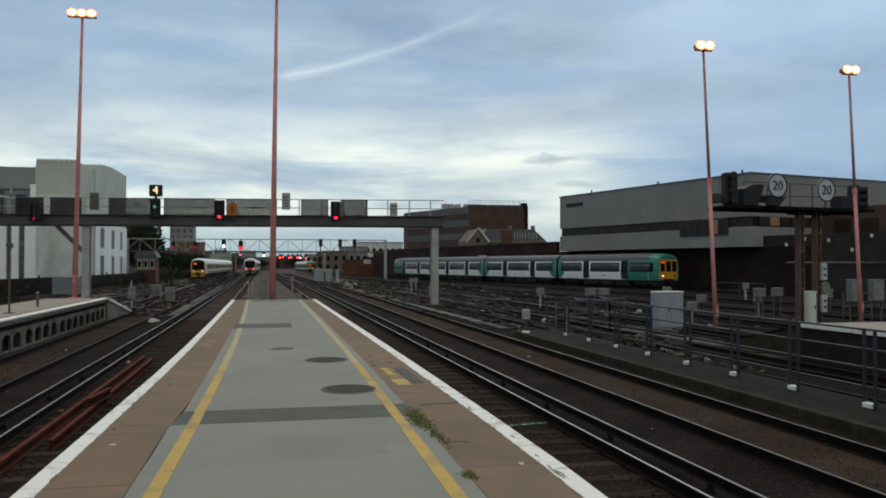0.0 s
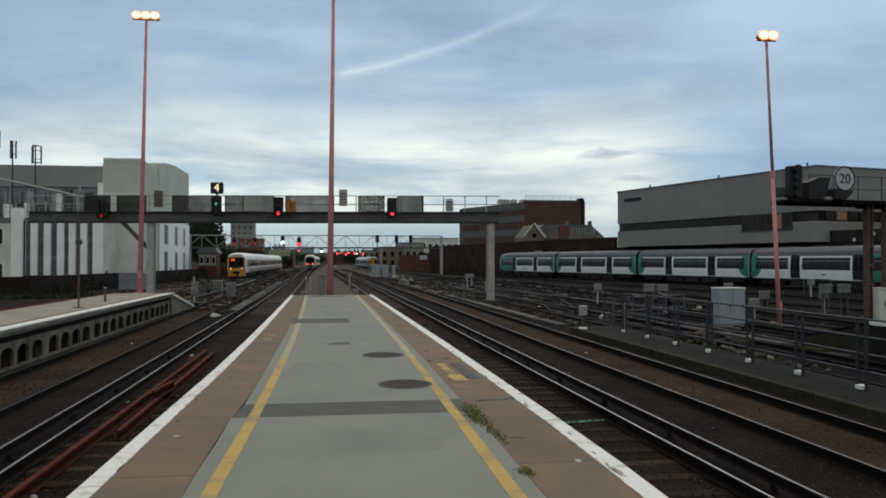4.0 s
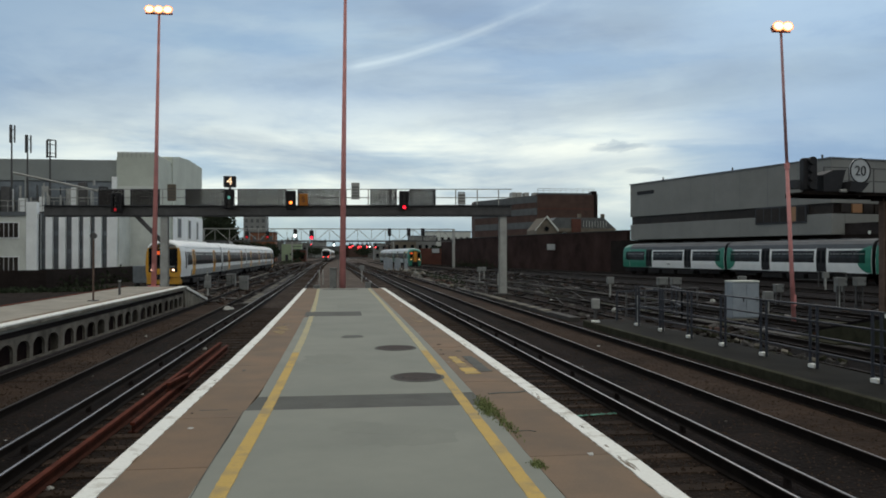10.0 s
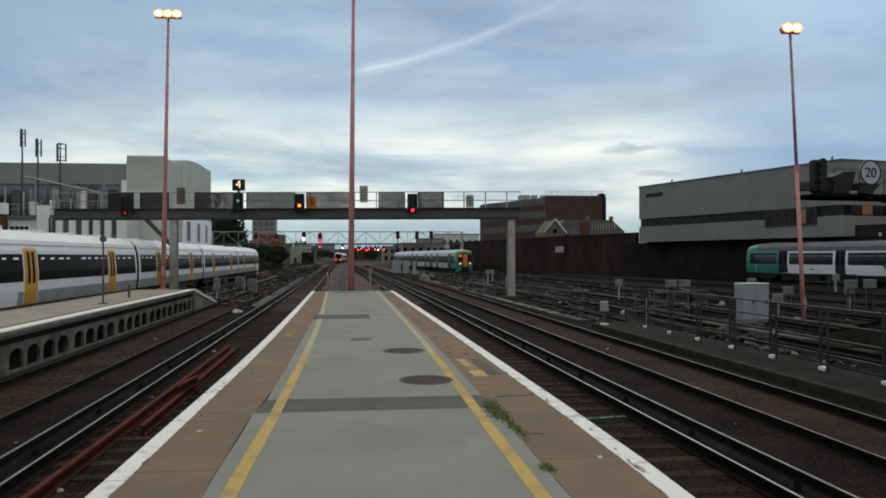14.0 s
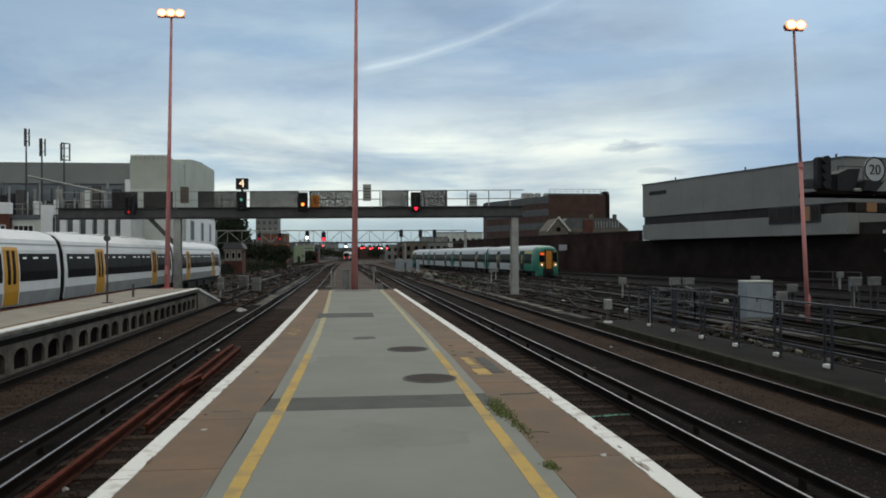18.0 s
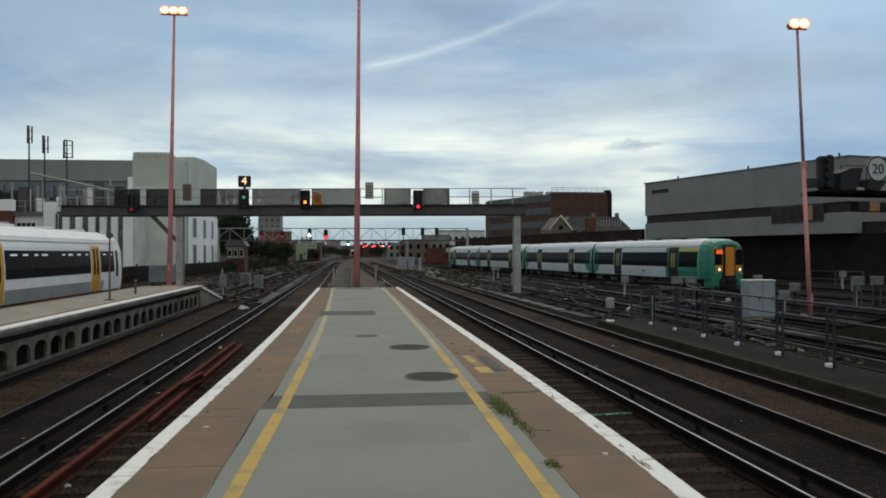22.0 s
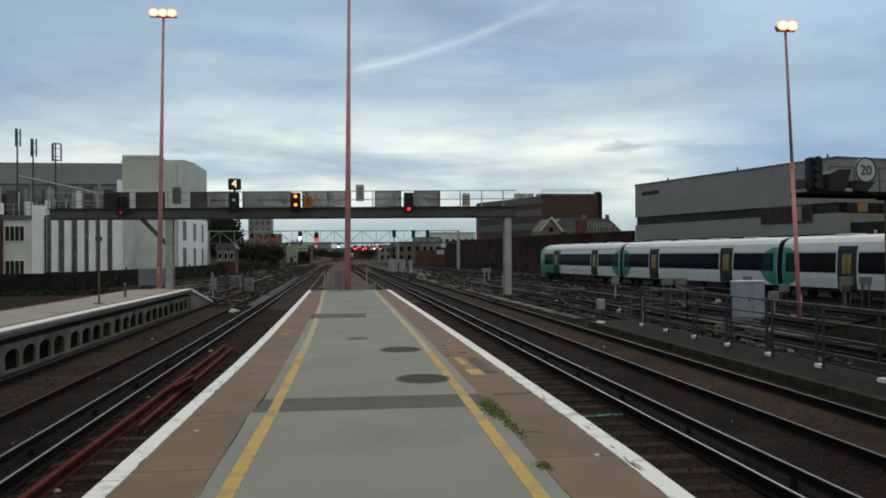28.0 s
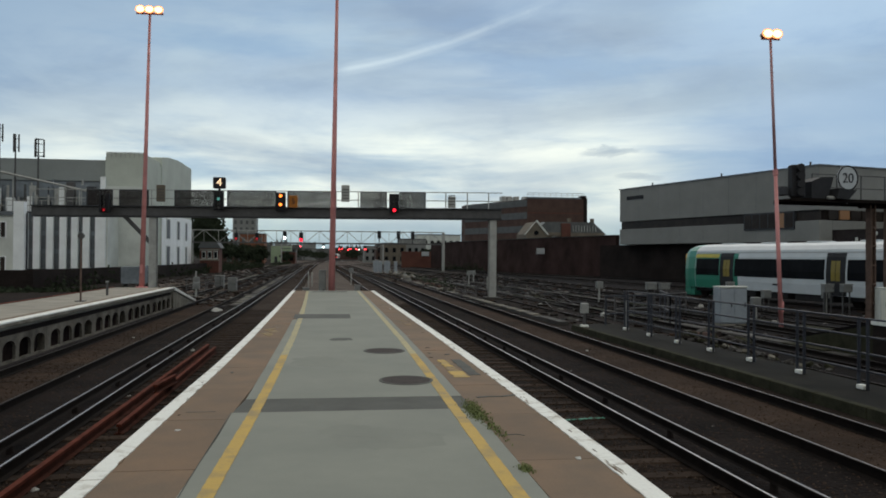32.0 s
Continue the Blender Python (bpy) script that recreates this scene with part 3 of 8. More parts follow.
def track(name, line, y0, y1, z=0.0, conductor=0.0, near=None, label="", step=4.0, dull=False, tread=""):
    """Two running rails, sleepers, and the conductor rail on its side. near: where sleepers are parts."""
    t = thing(name, label or "running rails with polished heads on dark sleepers", "railway track", kind="structure")
    for s in (-1, 1):
        line_pts = pts_on(line, y0, y1, s * 0.7525, z, step)
        r = part("rail", Geo().sweep(line_pts, RAIL_HEAD), M[tread or ("raildull" if dull else "railtop")], t)
        part("rail_web", Geo().sweep(line_pts, RAIL_FOOT), M["rust"], r)
    if conductor:
        cp = pts_on(line, y0, y1, conductor, z, step)
        c = part("conductor_rail", Geo().sweep(cp, CON_HEAD), M["raildull" if dull else "conrail"], t)
        part("rail_web", Geo().sweep(cp, CON_FOOT), M["rust"], c)
        pots = Geo()
        for i in range(int((min(y1, 70) - max(y0, 3)) / 2.8)):
            y = max(y0, 3) + 2.8 * i
            x = x_at(line, y) + conductor
            pots.tube((x, y, z - 0.16), (x, y, z - 0.04), 0.055, 0.04, 8)
        if pots.v:
            part("insulators", pots, M["soot_and_shade"], t, kind="stuff")
    rest = Geo()
    y = y0
    while y < min(y1, 230):
        x, h = x_at(line, y), math.atan2(x_at(line, y + 1) - x_at(line, y - 1), 2)
        m = pose(x, y + random.uniform(-0.03, 0.03), z + random.uniform(-0.008, 0.004), 0, 0, -math.degrees(h) + random.uniform(-0.6, 0.6))
        if near and near[0] <= y <= near[1]:
            part("sleeper", SLEEPER, None, t, at=m)
        else:
            rest.box(-1.28, 1.28, -0.125, 0.125, -0.3, -0.162, 0, m)
        y += 0.70
    if rest.v:
        part("sleepers", rest, M["sleeper"], t, kind="stuff")
    return t


def straight(x0, x1, y0=10.0, y1=240.0):
    return smooth_line([(x0, y0), (x1, y1)])


track("track_west_platform", LINE_A, -8, 430, 0, -1.10, (4, 46))
track("track_far_platform", LINE_B, -8, 430, 0, 0, (6, 50), dull=True)
track("track_east_platform", LINE_C, -8, 430, 0, 1.13, (4, 46))
track("track_east_second", LINE_D, -8, 430, 0, 0, (6, 46), tread="railmid")
track("track_west_line", LINE_WEST, -20, 420, -0.14, 1.2, dull=True)
track("track_mid_line", LINE_MID, -20, 420, -0.14, -1.2, dull=True)
track("track_east_line", LINE_EAST, -20, 270, -0.14, -1.2, dull=True)
for ln, y1, w, top in ((LINE_D, 110, 0.70, -0.156), (LINE_B, 110, 0.70, -0.1665)):
    part("ballast_bed", Geo().sweep(pts_on(ln, -8, y1, 0.0, 0.0), [(-w, -0.20), (w, -0.20), (w, top), (-w, top)]), M["brownballast"], label="brown dirty ballast between the rails", kind="structure")
for ln, a, b in ((LINE_A, -2.25, -0.84), (LINE_C, 0.84, 2.72)):
    part("ballast_bed", Geo().sweep(pts_on(ln, -8, 120, 0.0, 0.0), [(a, -0.22), (b, -0.22), (b, -0.150), (a, -0.150)]), M["blackballast"], label="oil-black ballast between two tracks", kind="structure")
# far ground is much paler than the near ballast
part("ballast_bed", Geo().prism([(-14.5, 44), (-1.4, 40), (2.2, 40), (10.5, 62), (14, 100), (17, 160), (17, 430), (-16, 430), (-15, 120)], 2, -0.20, -0.1755), M["farballast"], label="pale ballast round the far junction", kind="structure")
part("ballast_bed", Geo().prism([(-17, -8), (-9.95, -8), (-9.95, 43.9), (-17, 43.9)], 2, -0.20, -0.1755), M["brownballast"], label="brown ballast behind the western platform", kind="structure")
part("yard_surface", Geo().prism([(10.8, -20), (60, -20), (60, 45), (58, 78), (40, 104), (24, 125), (15, 125), (12.2, 40)], 2, -0.20, -0.172), M["cinder"], label="black cinders over the eastern yard", kind="structure")
for ln, w in ((LINE_A, 0.70), (LINE_C, 0.70)):
    part("ballast_bed", Geo().sweep(pts_on(ln, -8, 120, 0.0, 0.0), [(-w, -0.22), (w, -0.22), (w, -0.180), (-w, -0.180)]), M["ballast"], label="dark ballast between the rails", kind="structure")
# fans of tracks on the east side, seen flat beyond the fence
FAN = [straight(12.2, 8.5), straight(15.6, 11.4), straight(20.6, 13.0), straight(24.0, 14.6)]
track("track_fan", FAN[0], 10, 260, -0.10, 1.2, dull=True)
track("track_fan", FAN[1], 22, 260, -0.11, 1.2, dull=True)
track("track_fan", FAN[2], 22, 260, -0.11, 1.2, dull=True)
track("track_fan", smooth_line([(33.5, 30), (31, 60), (27.5, 100), (22.5, 150), (18, 210)]), 10, 230, -0.11, 1.2, dull=True)
track("track_fan", smooth_line([(-9.3, 52), (-9.1, 110), (-9.0, 160), (-8.6, 230)]), 52, 260, -0.02, 1.2, dull=True)


# crossover rails between the lines
for pts in (((-9.2, 70), (-7.2, 112)), ((12.0, 40), (18.5, 70)), ((20.5, 36), (27.0, 60))):
    track("crossover", smooth_line(list(pts), pts[0][1] - 40, pts[1][1] + 40), pts[0][1], pts[1][1], -0.09, label="crossover rails joining two tracks", dull=True)


# ---- the platform we stand on ----
def lx(y):
    return float(np.interp(y, (-14, 5, 7.2, 10, 12, 16, 24, 36.8), (-1.72, -1.675, -1.635, -1.58, -1.54, -1.50, -1.475, -1.48)))


def rx(y):
    return float(np.interp(y, (-14, 5, 6, 8, 12, 16, 20, 28, 36.8), (2.20, 2.215, 2.25, 2.272, 2.278, 2.27, 2.245, 2.185, 2.13)))


P_END = 36.8


def platform():
    t = thing("platform_island", "narrow island platform end with grey asphalt and brown edge paving", "platform", kind="structure")
    y0, y1 = -14.0, P_END
    g = Geo()
    g.add([(lx(y0) + 0.06, y0, -0.3), (rx(y0) - 0.06, y0, -0.3), (rx(y1) - 0.06, y1, -0.3), (lx(y1) + 0.06, y1, -0.3),
           (lx(y0) + 0.06, y0, 0.86), (rx(y0) - 0.06, y0, 0.86), (rx(y1) - 0.06, y1, 0.86), (lx(y1) + 0.06, y1, 0.86)],
          [(0, 3, 2, 1), (4, 5, 6, 7), (0, 1, 5, 4), (1, 2, 6, 5), (2, 3, 7, 6), (3, 0, 4, 7)])
    part("platform_core", g, M["conc_dark"], t)

    def strip(name, fa, fb, z0, z1, material, a=y0, b=y1, lab=""):
        q = Geo()
        q.add([(fa(a), a, z0), (fb(a), a, z0), (fb(b), b, z0), (fa(b), b, z0), (fa(a), a, z1), (fb(a), a, z1), (fb(b), b, z1), (fa(b), b, z1)],
              [(0, 3, 2, 1), (4, 5, 6, 7), (0, 1, 5, 4), (1, 2, 6, 5), (2, 3, 7, 6), (3, 0, 4, 7)])
        return part(name, q, material, t, lab)

    def worn(name, fa, fb, z1, material, a, b, rough):
        """A painted strip whose long edges are frayed by wear."""
        n = max(2, int((b - a) / (0.09 if b < 22 else 0.4)))
        q, top = Geo(), []
        for i in range(n + 1):
            v = a + (b - a) * i / n
            da, db = (random.gauss(0, rough) if 0 < i < n else 0 for _ in range(2))
            da, db = max(-rough, min(da, rough * 2.5)) * (name != "white_line" or fa(v) > 0), min(rough, max(db, -rough * 2.5)) * (name != "white_line" or fa(v) < 0)
            top += [(fa(v) + da, v, z1), (fb(v) + db, v, z1), (fb(v) + db, v, 0.90), (fa(v) + da, v, 0.90)]
        fs = [(4 * i + k, 4 * i + (k + 1) % 4, 4 * i + 4 + (k + 1) % 4, 4 * i + 4 + k) for i in range(n) for k in range(4)]
        q.add(top, [tuple(reversed(f)) for f in fs] + [(0, 1, 2, 3), (4 * n + 3, 4 * n + 2, 4 * n + 1, 4 * n)])
        return part(name, q, material, t)

    # brown edge slabs, one by one
    for side in (0, 1):
        y = y0
        while y < y1 - 0.01:
            n = min(y + 1.83, y1)
            if side == 0:
                fa, fb = lx, (lambda v: inl(v) - 0.004)
            else:
                fa, fb = (lambda v: inr(v) + 0.004), rx
            q = Geo()
            dz = random.uniform(-0.002, 0.002)
            a, b = y + 0.0025, n - 0.0025
            q.add([(fa(a), a, 0.80), (fb(a), a, 0.80), (fb(b), b, 0.80), (fa(b), b, 0.80), (fa(a), a, 0.912 + dz), (fb(a), a, 0.912 + dz), (fb(b), b, 0.912 + dz), (fa(b), b, 0.912 + dz)],
                  [(0, 3, 2, 1), (4, 5, 6, 7), (0, 1, 5, 4), (1, 2, 6, 5), (2, 3, 7, 6), (3, 0, 4, 7)])
            part("edge_slab", q, M["brown"], t)
            y = n
    # grey asphalt in two widths, laid up to the dark cross strip
    for a, b in zip((y0, 5.2, 7.1), (5.2, 7.1, 8.28)):
        strip("asphalt", inl, inr, 0.86, 0.914, M["asphalt"], a, b)
    strip("asphalt_strip", inl, inr, 0.86, 0.913, M["asphalt_dark"], 8.285, 9.035, "dark patched strip across the asphalt")
    for a, b in zip((9.04, 12.0, 16.0, 20.0, 20.4, 26.0), (12.0, 16.0, 20.0, 20.4, 26.0, y1)):
        strip("asphalt", inl, inr, 0.86, 0.914, M["asphalt"], a, b)
    # white edge lines and yellow lines, worn
    for f0, f1 in ((lambda v: lx(v) + 0.0, lambda v: lx(v) + 0.145), (lambda v: rx(v) - 0.16, rx)):
        y = y0
        while y < y1 - 0.1:
            n = min(y + 1.83, y1)
            worn("white_line", f0, f1, 0.9185, M["white"], y + 0.003, n - 0.003, 0.0035)
            y = n
    for f in (lambda v: yl(v), lambda v: yr(v)):
        cuts = [y0, 5.3, 8, 10, 13, 20, 28, y1 - 0.4]
        for a, b in zip(cuts, cuts[1:]):
            worn("yellow_line", lambda v: f(v) - 0.055, lambda v: f(v) + 0.055, 0.9175, M["yellow" if b <= 13 else "yellow_pale"], a, b, 0.0022 if b <= 13 else 0.006)
    return t


def inl(y):
    return float(np.interp(y, (8.6, 9, 13.4, 20, 20.4, 26, 36.8), (-0.85, -0.845, -0.805, -0.79, -0.70, -0.73, -0.84)) if y >= 8.6 else np.interp(y, (-14, 5.5, 7.1, 8.3), (-1.02, -0.94, -0.905, -0.905)))


def inr(y):
    return float(np.interp(y, (-14, 5, 7, 9, 12, 16, 22, 36.8), (1.37, 1.435, 1.475, 1.505, 1.54, 1.565, 1.56, 1.52)))


def yl(y):
    return float(np.interp(y, (-14, 5.4, 6.2, 8.1, 9.55, 11.7, 15.8, 21, 28, 36), (-0.95, -0.755, -0.737, -0.692, -0.668, -0.643, -0.612, -0.62, -0.69, -0.79)))


def yr(y):
    return float(np.interp(y, (-14, 5.2, 7, 8.5, 10, 12, 15, 20, 28, 36), (1.13, 1.258, 1.288, 1.315, 1.338, 1.368, 1.40, 1.41, 1.41, 1.40)))


PLATFORM = platform()


# ---- east walkway, far platforms ----
def walkway():
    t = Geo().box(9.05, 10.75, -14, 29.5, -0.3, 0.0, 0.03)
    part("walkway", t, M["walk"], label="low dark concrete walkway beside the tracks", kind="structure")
    y = 2.0
    while y < 29:
        part("walkway_kerb", Geo().box(8.90, 9.08, y + 0.01, y + 1.49, -0.22, 0.012, 0.012), M["moss"], label="mossy kerb block along the walkway", kind="structure")
        y += 1.5


walkway()


def west_platform():
    t = thing("platform_west", "concrete platform on precast arched legs with a white edge", "platform", kind="structure")
    x0, x1, y0, y1 = -9.9, -7.15, -7.2, 40.2
    part("deck", Geo().box(x0, x1, y0, y1, 0.72, 0.905, 0.02), M["conc"], t)
    y = y0
    while y < y1 - 0.1:
        n = min(y + 2.0, y1)
        part("edge_slab", Geo().box(x1 - 0.28, x1 + 0.08, y + 0.005, n - 0.005, 0.80, 0.884, 0.01), M["wallconc"], t)
        part("white_line", Geo().box(x1 - 0.22, x1 + 0.075, y + 0.008, n - 0.008, 0.885, 0.922, 0.008), M["white"], t, "white-painted platform edge")
        y = n
    part("brown_strip", Geo().box(x1 - 0.46, x1 - 0.24, y0, y1, 0.9, 0.912), M["brown"], t, "brown strip inside the white edge")
    part("kerb", Geo().box(x0 - 0.02, x0 + 0.10, y0, y1, 0.9, 0.93), M["redrust"], t, "reddish rear kerb")
    g = Geo()
    # ramp down at the end
    g.prism([(y1, 0.915), (y1 + 6.5, 0.0), (y1 + 6.5, -0.3), (y1, -0.3)], 0, x0, x1)
    part("ramp", g, M["wallconc"], t)
    part("white_ramp_edge", Geo().prism([(y1, 0.92), (y1 + 6.4, 0.005), (y1 + 6.4, -0.1), (y1, 0.80)], 0, x1 - 0.05, x1 + 0.06), M["white"], t, "white edge running down the ramp")
    # near-black strip: the shadow below the edge slabs is put into its colour
    part("fascia", Geo().box(x1 - 0.24, x1 - 0.10, y0, y1, 0.572, 0.72), M["soot_and_shade"], t)
    # arched openings in front of a dark void
    y, k = y0 + 0.045, 0
    xa, xb = x1 - 0.13, x1 - 0.06
    while y < y1 - 1.2:
        w, half, lo, spring, top = 1.01, 0.395, -0.01, 0.27, 0.57
        c = y + w / 2
        q = Geo()
        q.box(xa, xb, y, c - half, -0.3, top).box(xa, xb, c + half, y + w, -0.3, top).box(xa, xb, c - half, c + half, -0.3, lo)
        arch = [(c + half * math.cos(a), spring + 0.18 * math.sin(a)) for a in np.linspace(math.pi, 0, 9)]
        for (p0, q0), (p1, q1) in zip(arch, arch[1:]):
            q.prism([(p0, q0), (p1, q1), (p1, top), (p0, top)], 0, xa, xb)
        part("arch_panel", q, M["archconc"], t)
        if k % 4 == 3:
            part("pier", Geo().box(x1 - 0.30, x1 - 0.057, y + w + 0.003, y + w + 0.247, -0.3, 0.57, 0.01), M["archconc"], t)
            y += 0.25
        y += w
        k += 1
    part("plinth", Geo().box(x1 - 0.3, x1 + 0.02, y0, y1, -0.3, -0.07, 0.01), M["darkbrick"], t)
    part("back_wall", Geo().box(x1 - 0.8, x1 - 0.6, y0, y1, -0.3, 0.71), M["soot_red"], t, "dark red brick wall behind the arches")


west_platform()


def east_platform():
    t = thing("platform_east", "concrete platform end with a pale edge", "platform", kind="structure")
    part("deck", Geo().box(13.9, 18.6, -8, 19.3, -0.3, 0.80, 0.02), M["soot_and_shade"], t)
    part("surface", Geo().box(14.3, 18.3, -8, 19.25, 0.80, 0.91, 0.01), M["conc"], t)
    part("ramp", Geo().prism([(19.3, 0.80), (24.2, -0.16), (24.2, -0.3), (19.3, -0.3)], 0, 14.0, 18.5), M["moss"], t)
    part("ramp_surface", Geo().prism([(19.3, 0.905), (24.1, -0.10), (24.1, -0.14), (19.3, 0.803)], 0, 14.05, 18.4), M["cinder"], t, "sloping dark end of the platform")
    y = -8
    while y < 19.2:
        part("edge_slab", Geo().box(13.85, 14.28, y + 0.005, min(y + 1.8, 19.3) - 0.005, 0.80, 0.915, 0.01), M["white"], t, "pale edge slab")
        y += 1.8


east_platform()


# ---- lighting masts ----
def mast(base, top, r, faces, label, lean=True, arm=0.72, step=0.0):
    t = thing("lighting_mast", label, "lighting mast", pose(*base), group="tall lighting masts")
    b, q = Vector((0, 0, 0)), Vector(top) - Vector(base)
    if step:  # thick lower pole with a thin dark upper one
        part("pole", Geo().tube(b, q * step, r, r * 0.8, 14), M["pink"], t, smooth=True)
        part("collar", Geo().tube(q * (step - 0.008), q * (step + 0.012), r * 1.15, None, 14), M["pink"], t)
        part("upper_pole", Geo().tube(q * step, q, 0.062, 0.048, 12), M["mastdark"], t, "thin dark upper pole", smooth=True)
    else:
        part("pole", Geo().tube(b, q, r, r * 0.45, 14), M["pink"], t, smooth=True)
    g = Geo().tube((0, 0, 0), (0, 0, 0.06), r * 2.2, None, 14)
    part("base_plate", g, M["pink"], t)
    for i in range(4):
        w = math.pi / 4 + i * math.pi / 2
        part("bolt", Geo().tube((r * 1.8 * math.cos(w), r * 1.8 * math.sin(w), 0.05), (r * 1.8 * math.cos(w), r * 1.8 * math.sin(w), 0.12), 0.025, None, 6), M["rust"], t)
    part("crossarm", Geo().bar(q + Vector((-arm * 0.86, 0, 0.03)), q + Vector((arm * 0.86, 0, 0.03)), 0.07), M["pink"], t)
    part("door_hatch", Geo().box(-0.05, 0.05, -r - 0.008, -r + 0.05, 0.7, 1.1, 0.004), M["pink"], t)
    for k in range(faces):
        dx = (k - (faces - 1) / 2) * (2 * arm / max(1, faces)) * 0.86
        h = part("floodlight", Geo().tube((dx, 0.22, 0.155), (dx, -0.13, 0.155), 0.12, 0.215, 16), M["lamphood"], t, at=Matrix.Translation(q + Vector((0, 0, 0.05))))
        # added glowing ring: the lamp's halo given a shape
        part("reflector", Geo().tube((dx, -0.165, 0.155), (dx, -0.135, 0.155), 0.225, None, 20), M["reflector"], h, "glowing orange ring standing in for the lamp's halo")
        part("lamp_glass", Geo().tube((dx, -0.20, 0.155), (dx, -0.168, 0.155), 0.165, 0.175, 20), M["lampglow"], h, "glowing warm lamp glass")
        for o in (h, *h.children):  # oval fittings, wider than they are tall
            o.data.transform(Matrix.Translation((dx, 0, 0.145)) @ Matrix.Diagonal((1.06, 1, 0.84, 1)) @ Matrix.Translation((-dx, 0, -0.155)))
    return t


mast((-8.57, 40.1, 0.90), (-8.33, 40.1, 13.78), 0.125, 3, "tall pink-red lighting mast with three lit floodlights, on the concrete platform")
mast((0.24, 37.6, -0.24), (0.39, 37.6, 14.6), 0.155, 3, "tall pink-red lighting mast at the end of the island platform")
mast((17.24, 29.2, -0.24), (16.75, 29.2, 10.85), 0.086, 2, "tall pink-red lighting mast with two lit floodlights, among the tracks", arm=0.43, step=0.54)
mast((24.6, 30.2, -0.24), (24.1, 30.2, 10.5), 0.086, 2, "tall pink-red lighting mast with two lit floodlights, beyond the signal bridge", arm=0.43, step=0.54)


# ---- signals ----
def signal_head(parent, at, lit, n=4, name="signal_head"):
    """A colour-light head facing -y. lit: {aspect index from the top: material}."""
    h = part(name, Geo().box(-0.30, 0.30, -0.06, 0.26, -0.02, 0.26 * n + 0.10, 0.03), M["blackm"], parent, at=at)
    for i in range(n):
        z = 0.26 * (n - 1 - i) + 0.14
        part("lens", Geo().tube((0, -0.10, z), (0, -0.06, z), 0.092, None, 14), lit.get(i, M["lens_off"]), h)
        hood = Geo()
        vs, fs = [], []
        for a in np.linspace(-0.25 * math.pi, 1.25 * math.pi, 11):
            for yy, rr in ((-0.06, 0.122), (-0.30, 0.122)):
                vs.append((rr * math.cos(a), yy, z + rr * math.sin(a)))
        fs = [(2 * k, 2 * k + 1, 2 * k + 3, 2 * k + 2) for k in range(10)]
        hood.add(vs, fs)
        part("hood", hood, M["blackm"], h)
    return h


SHUTTERS = {}


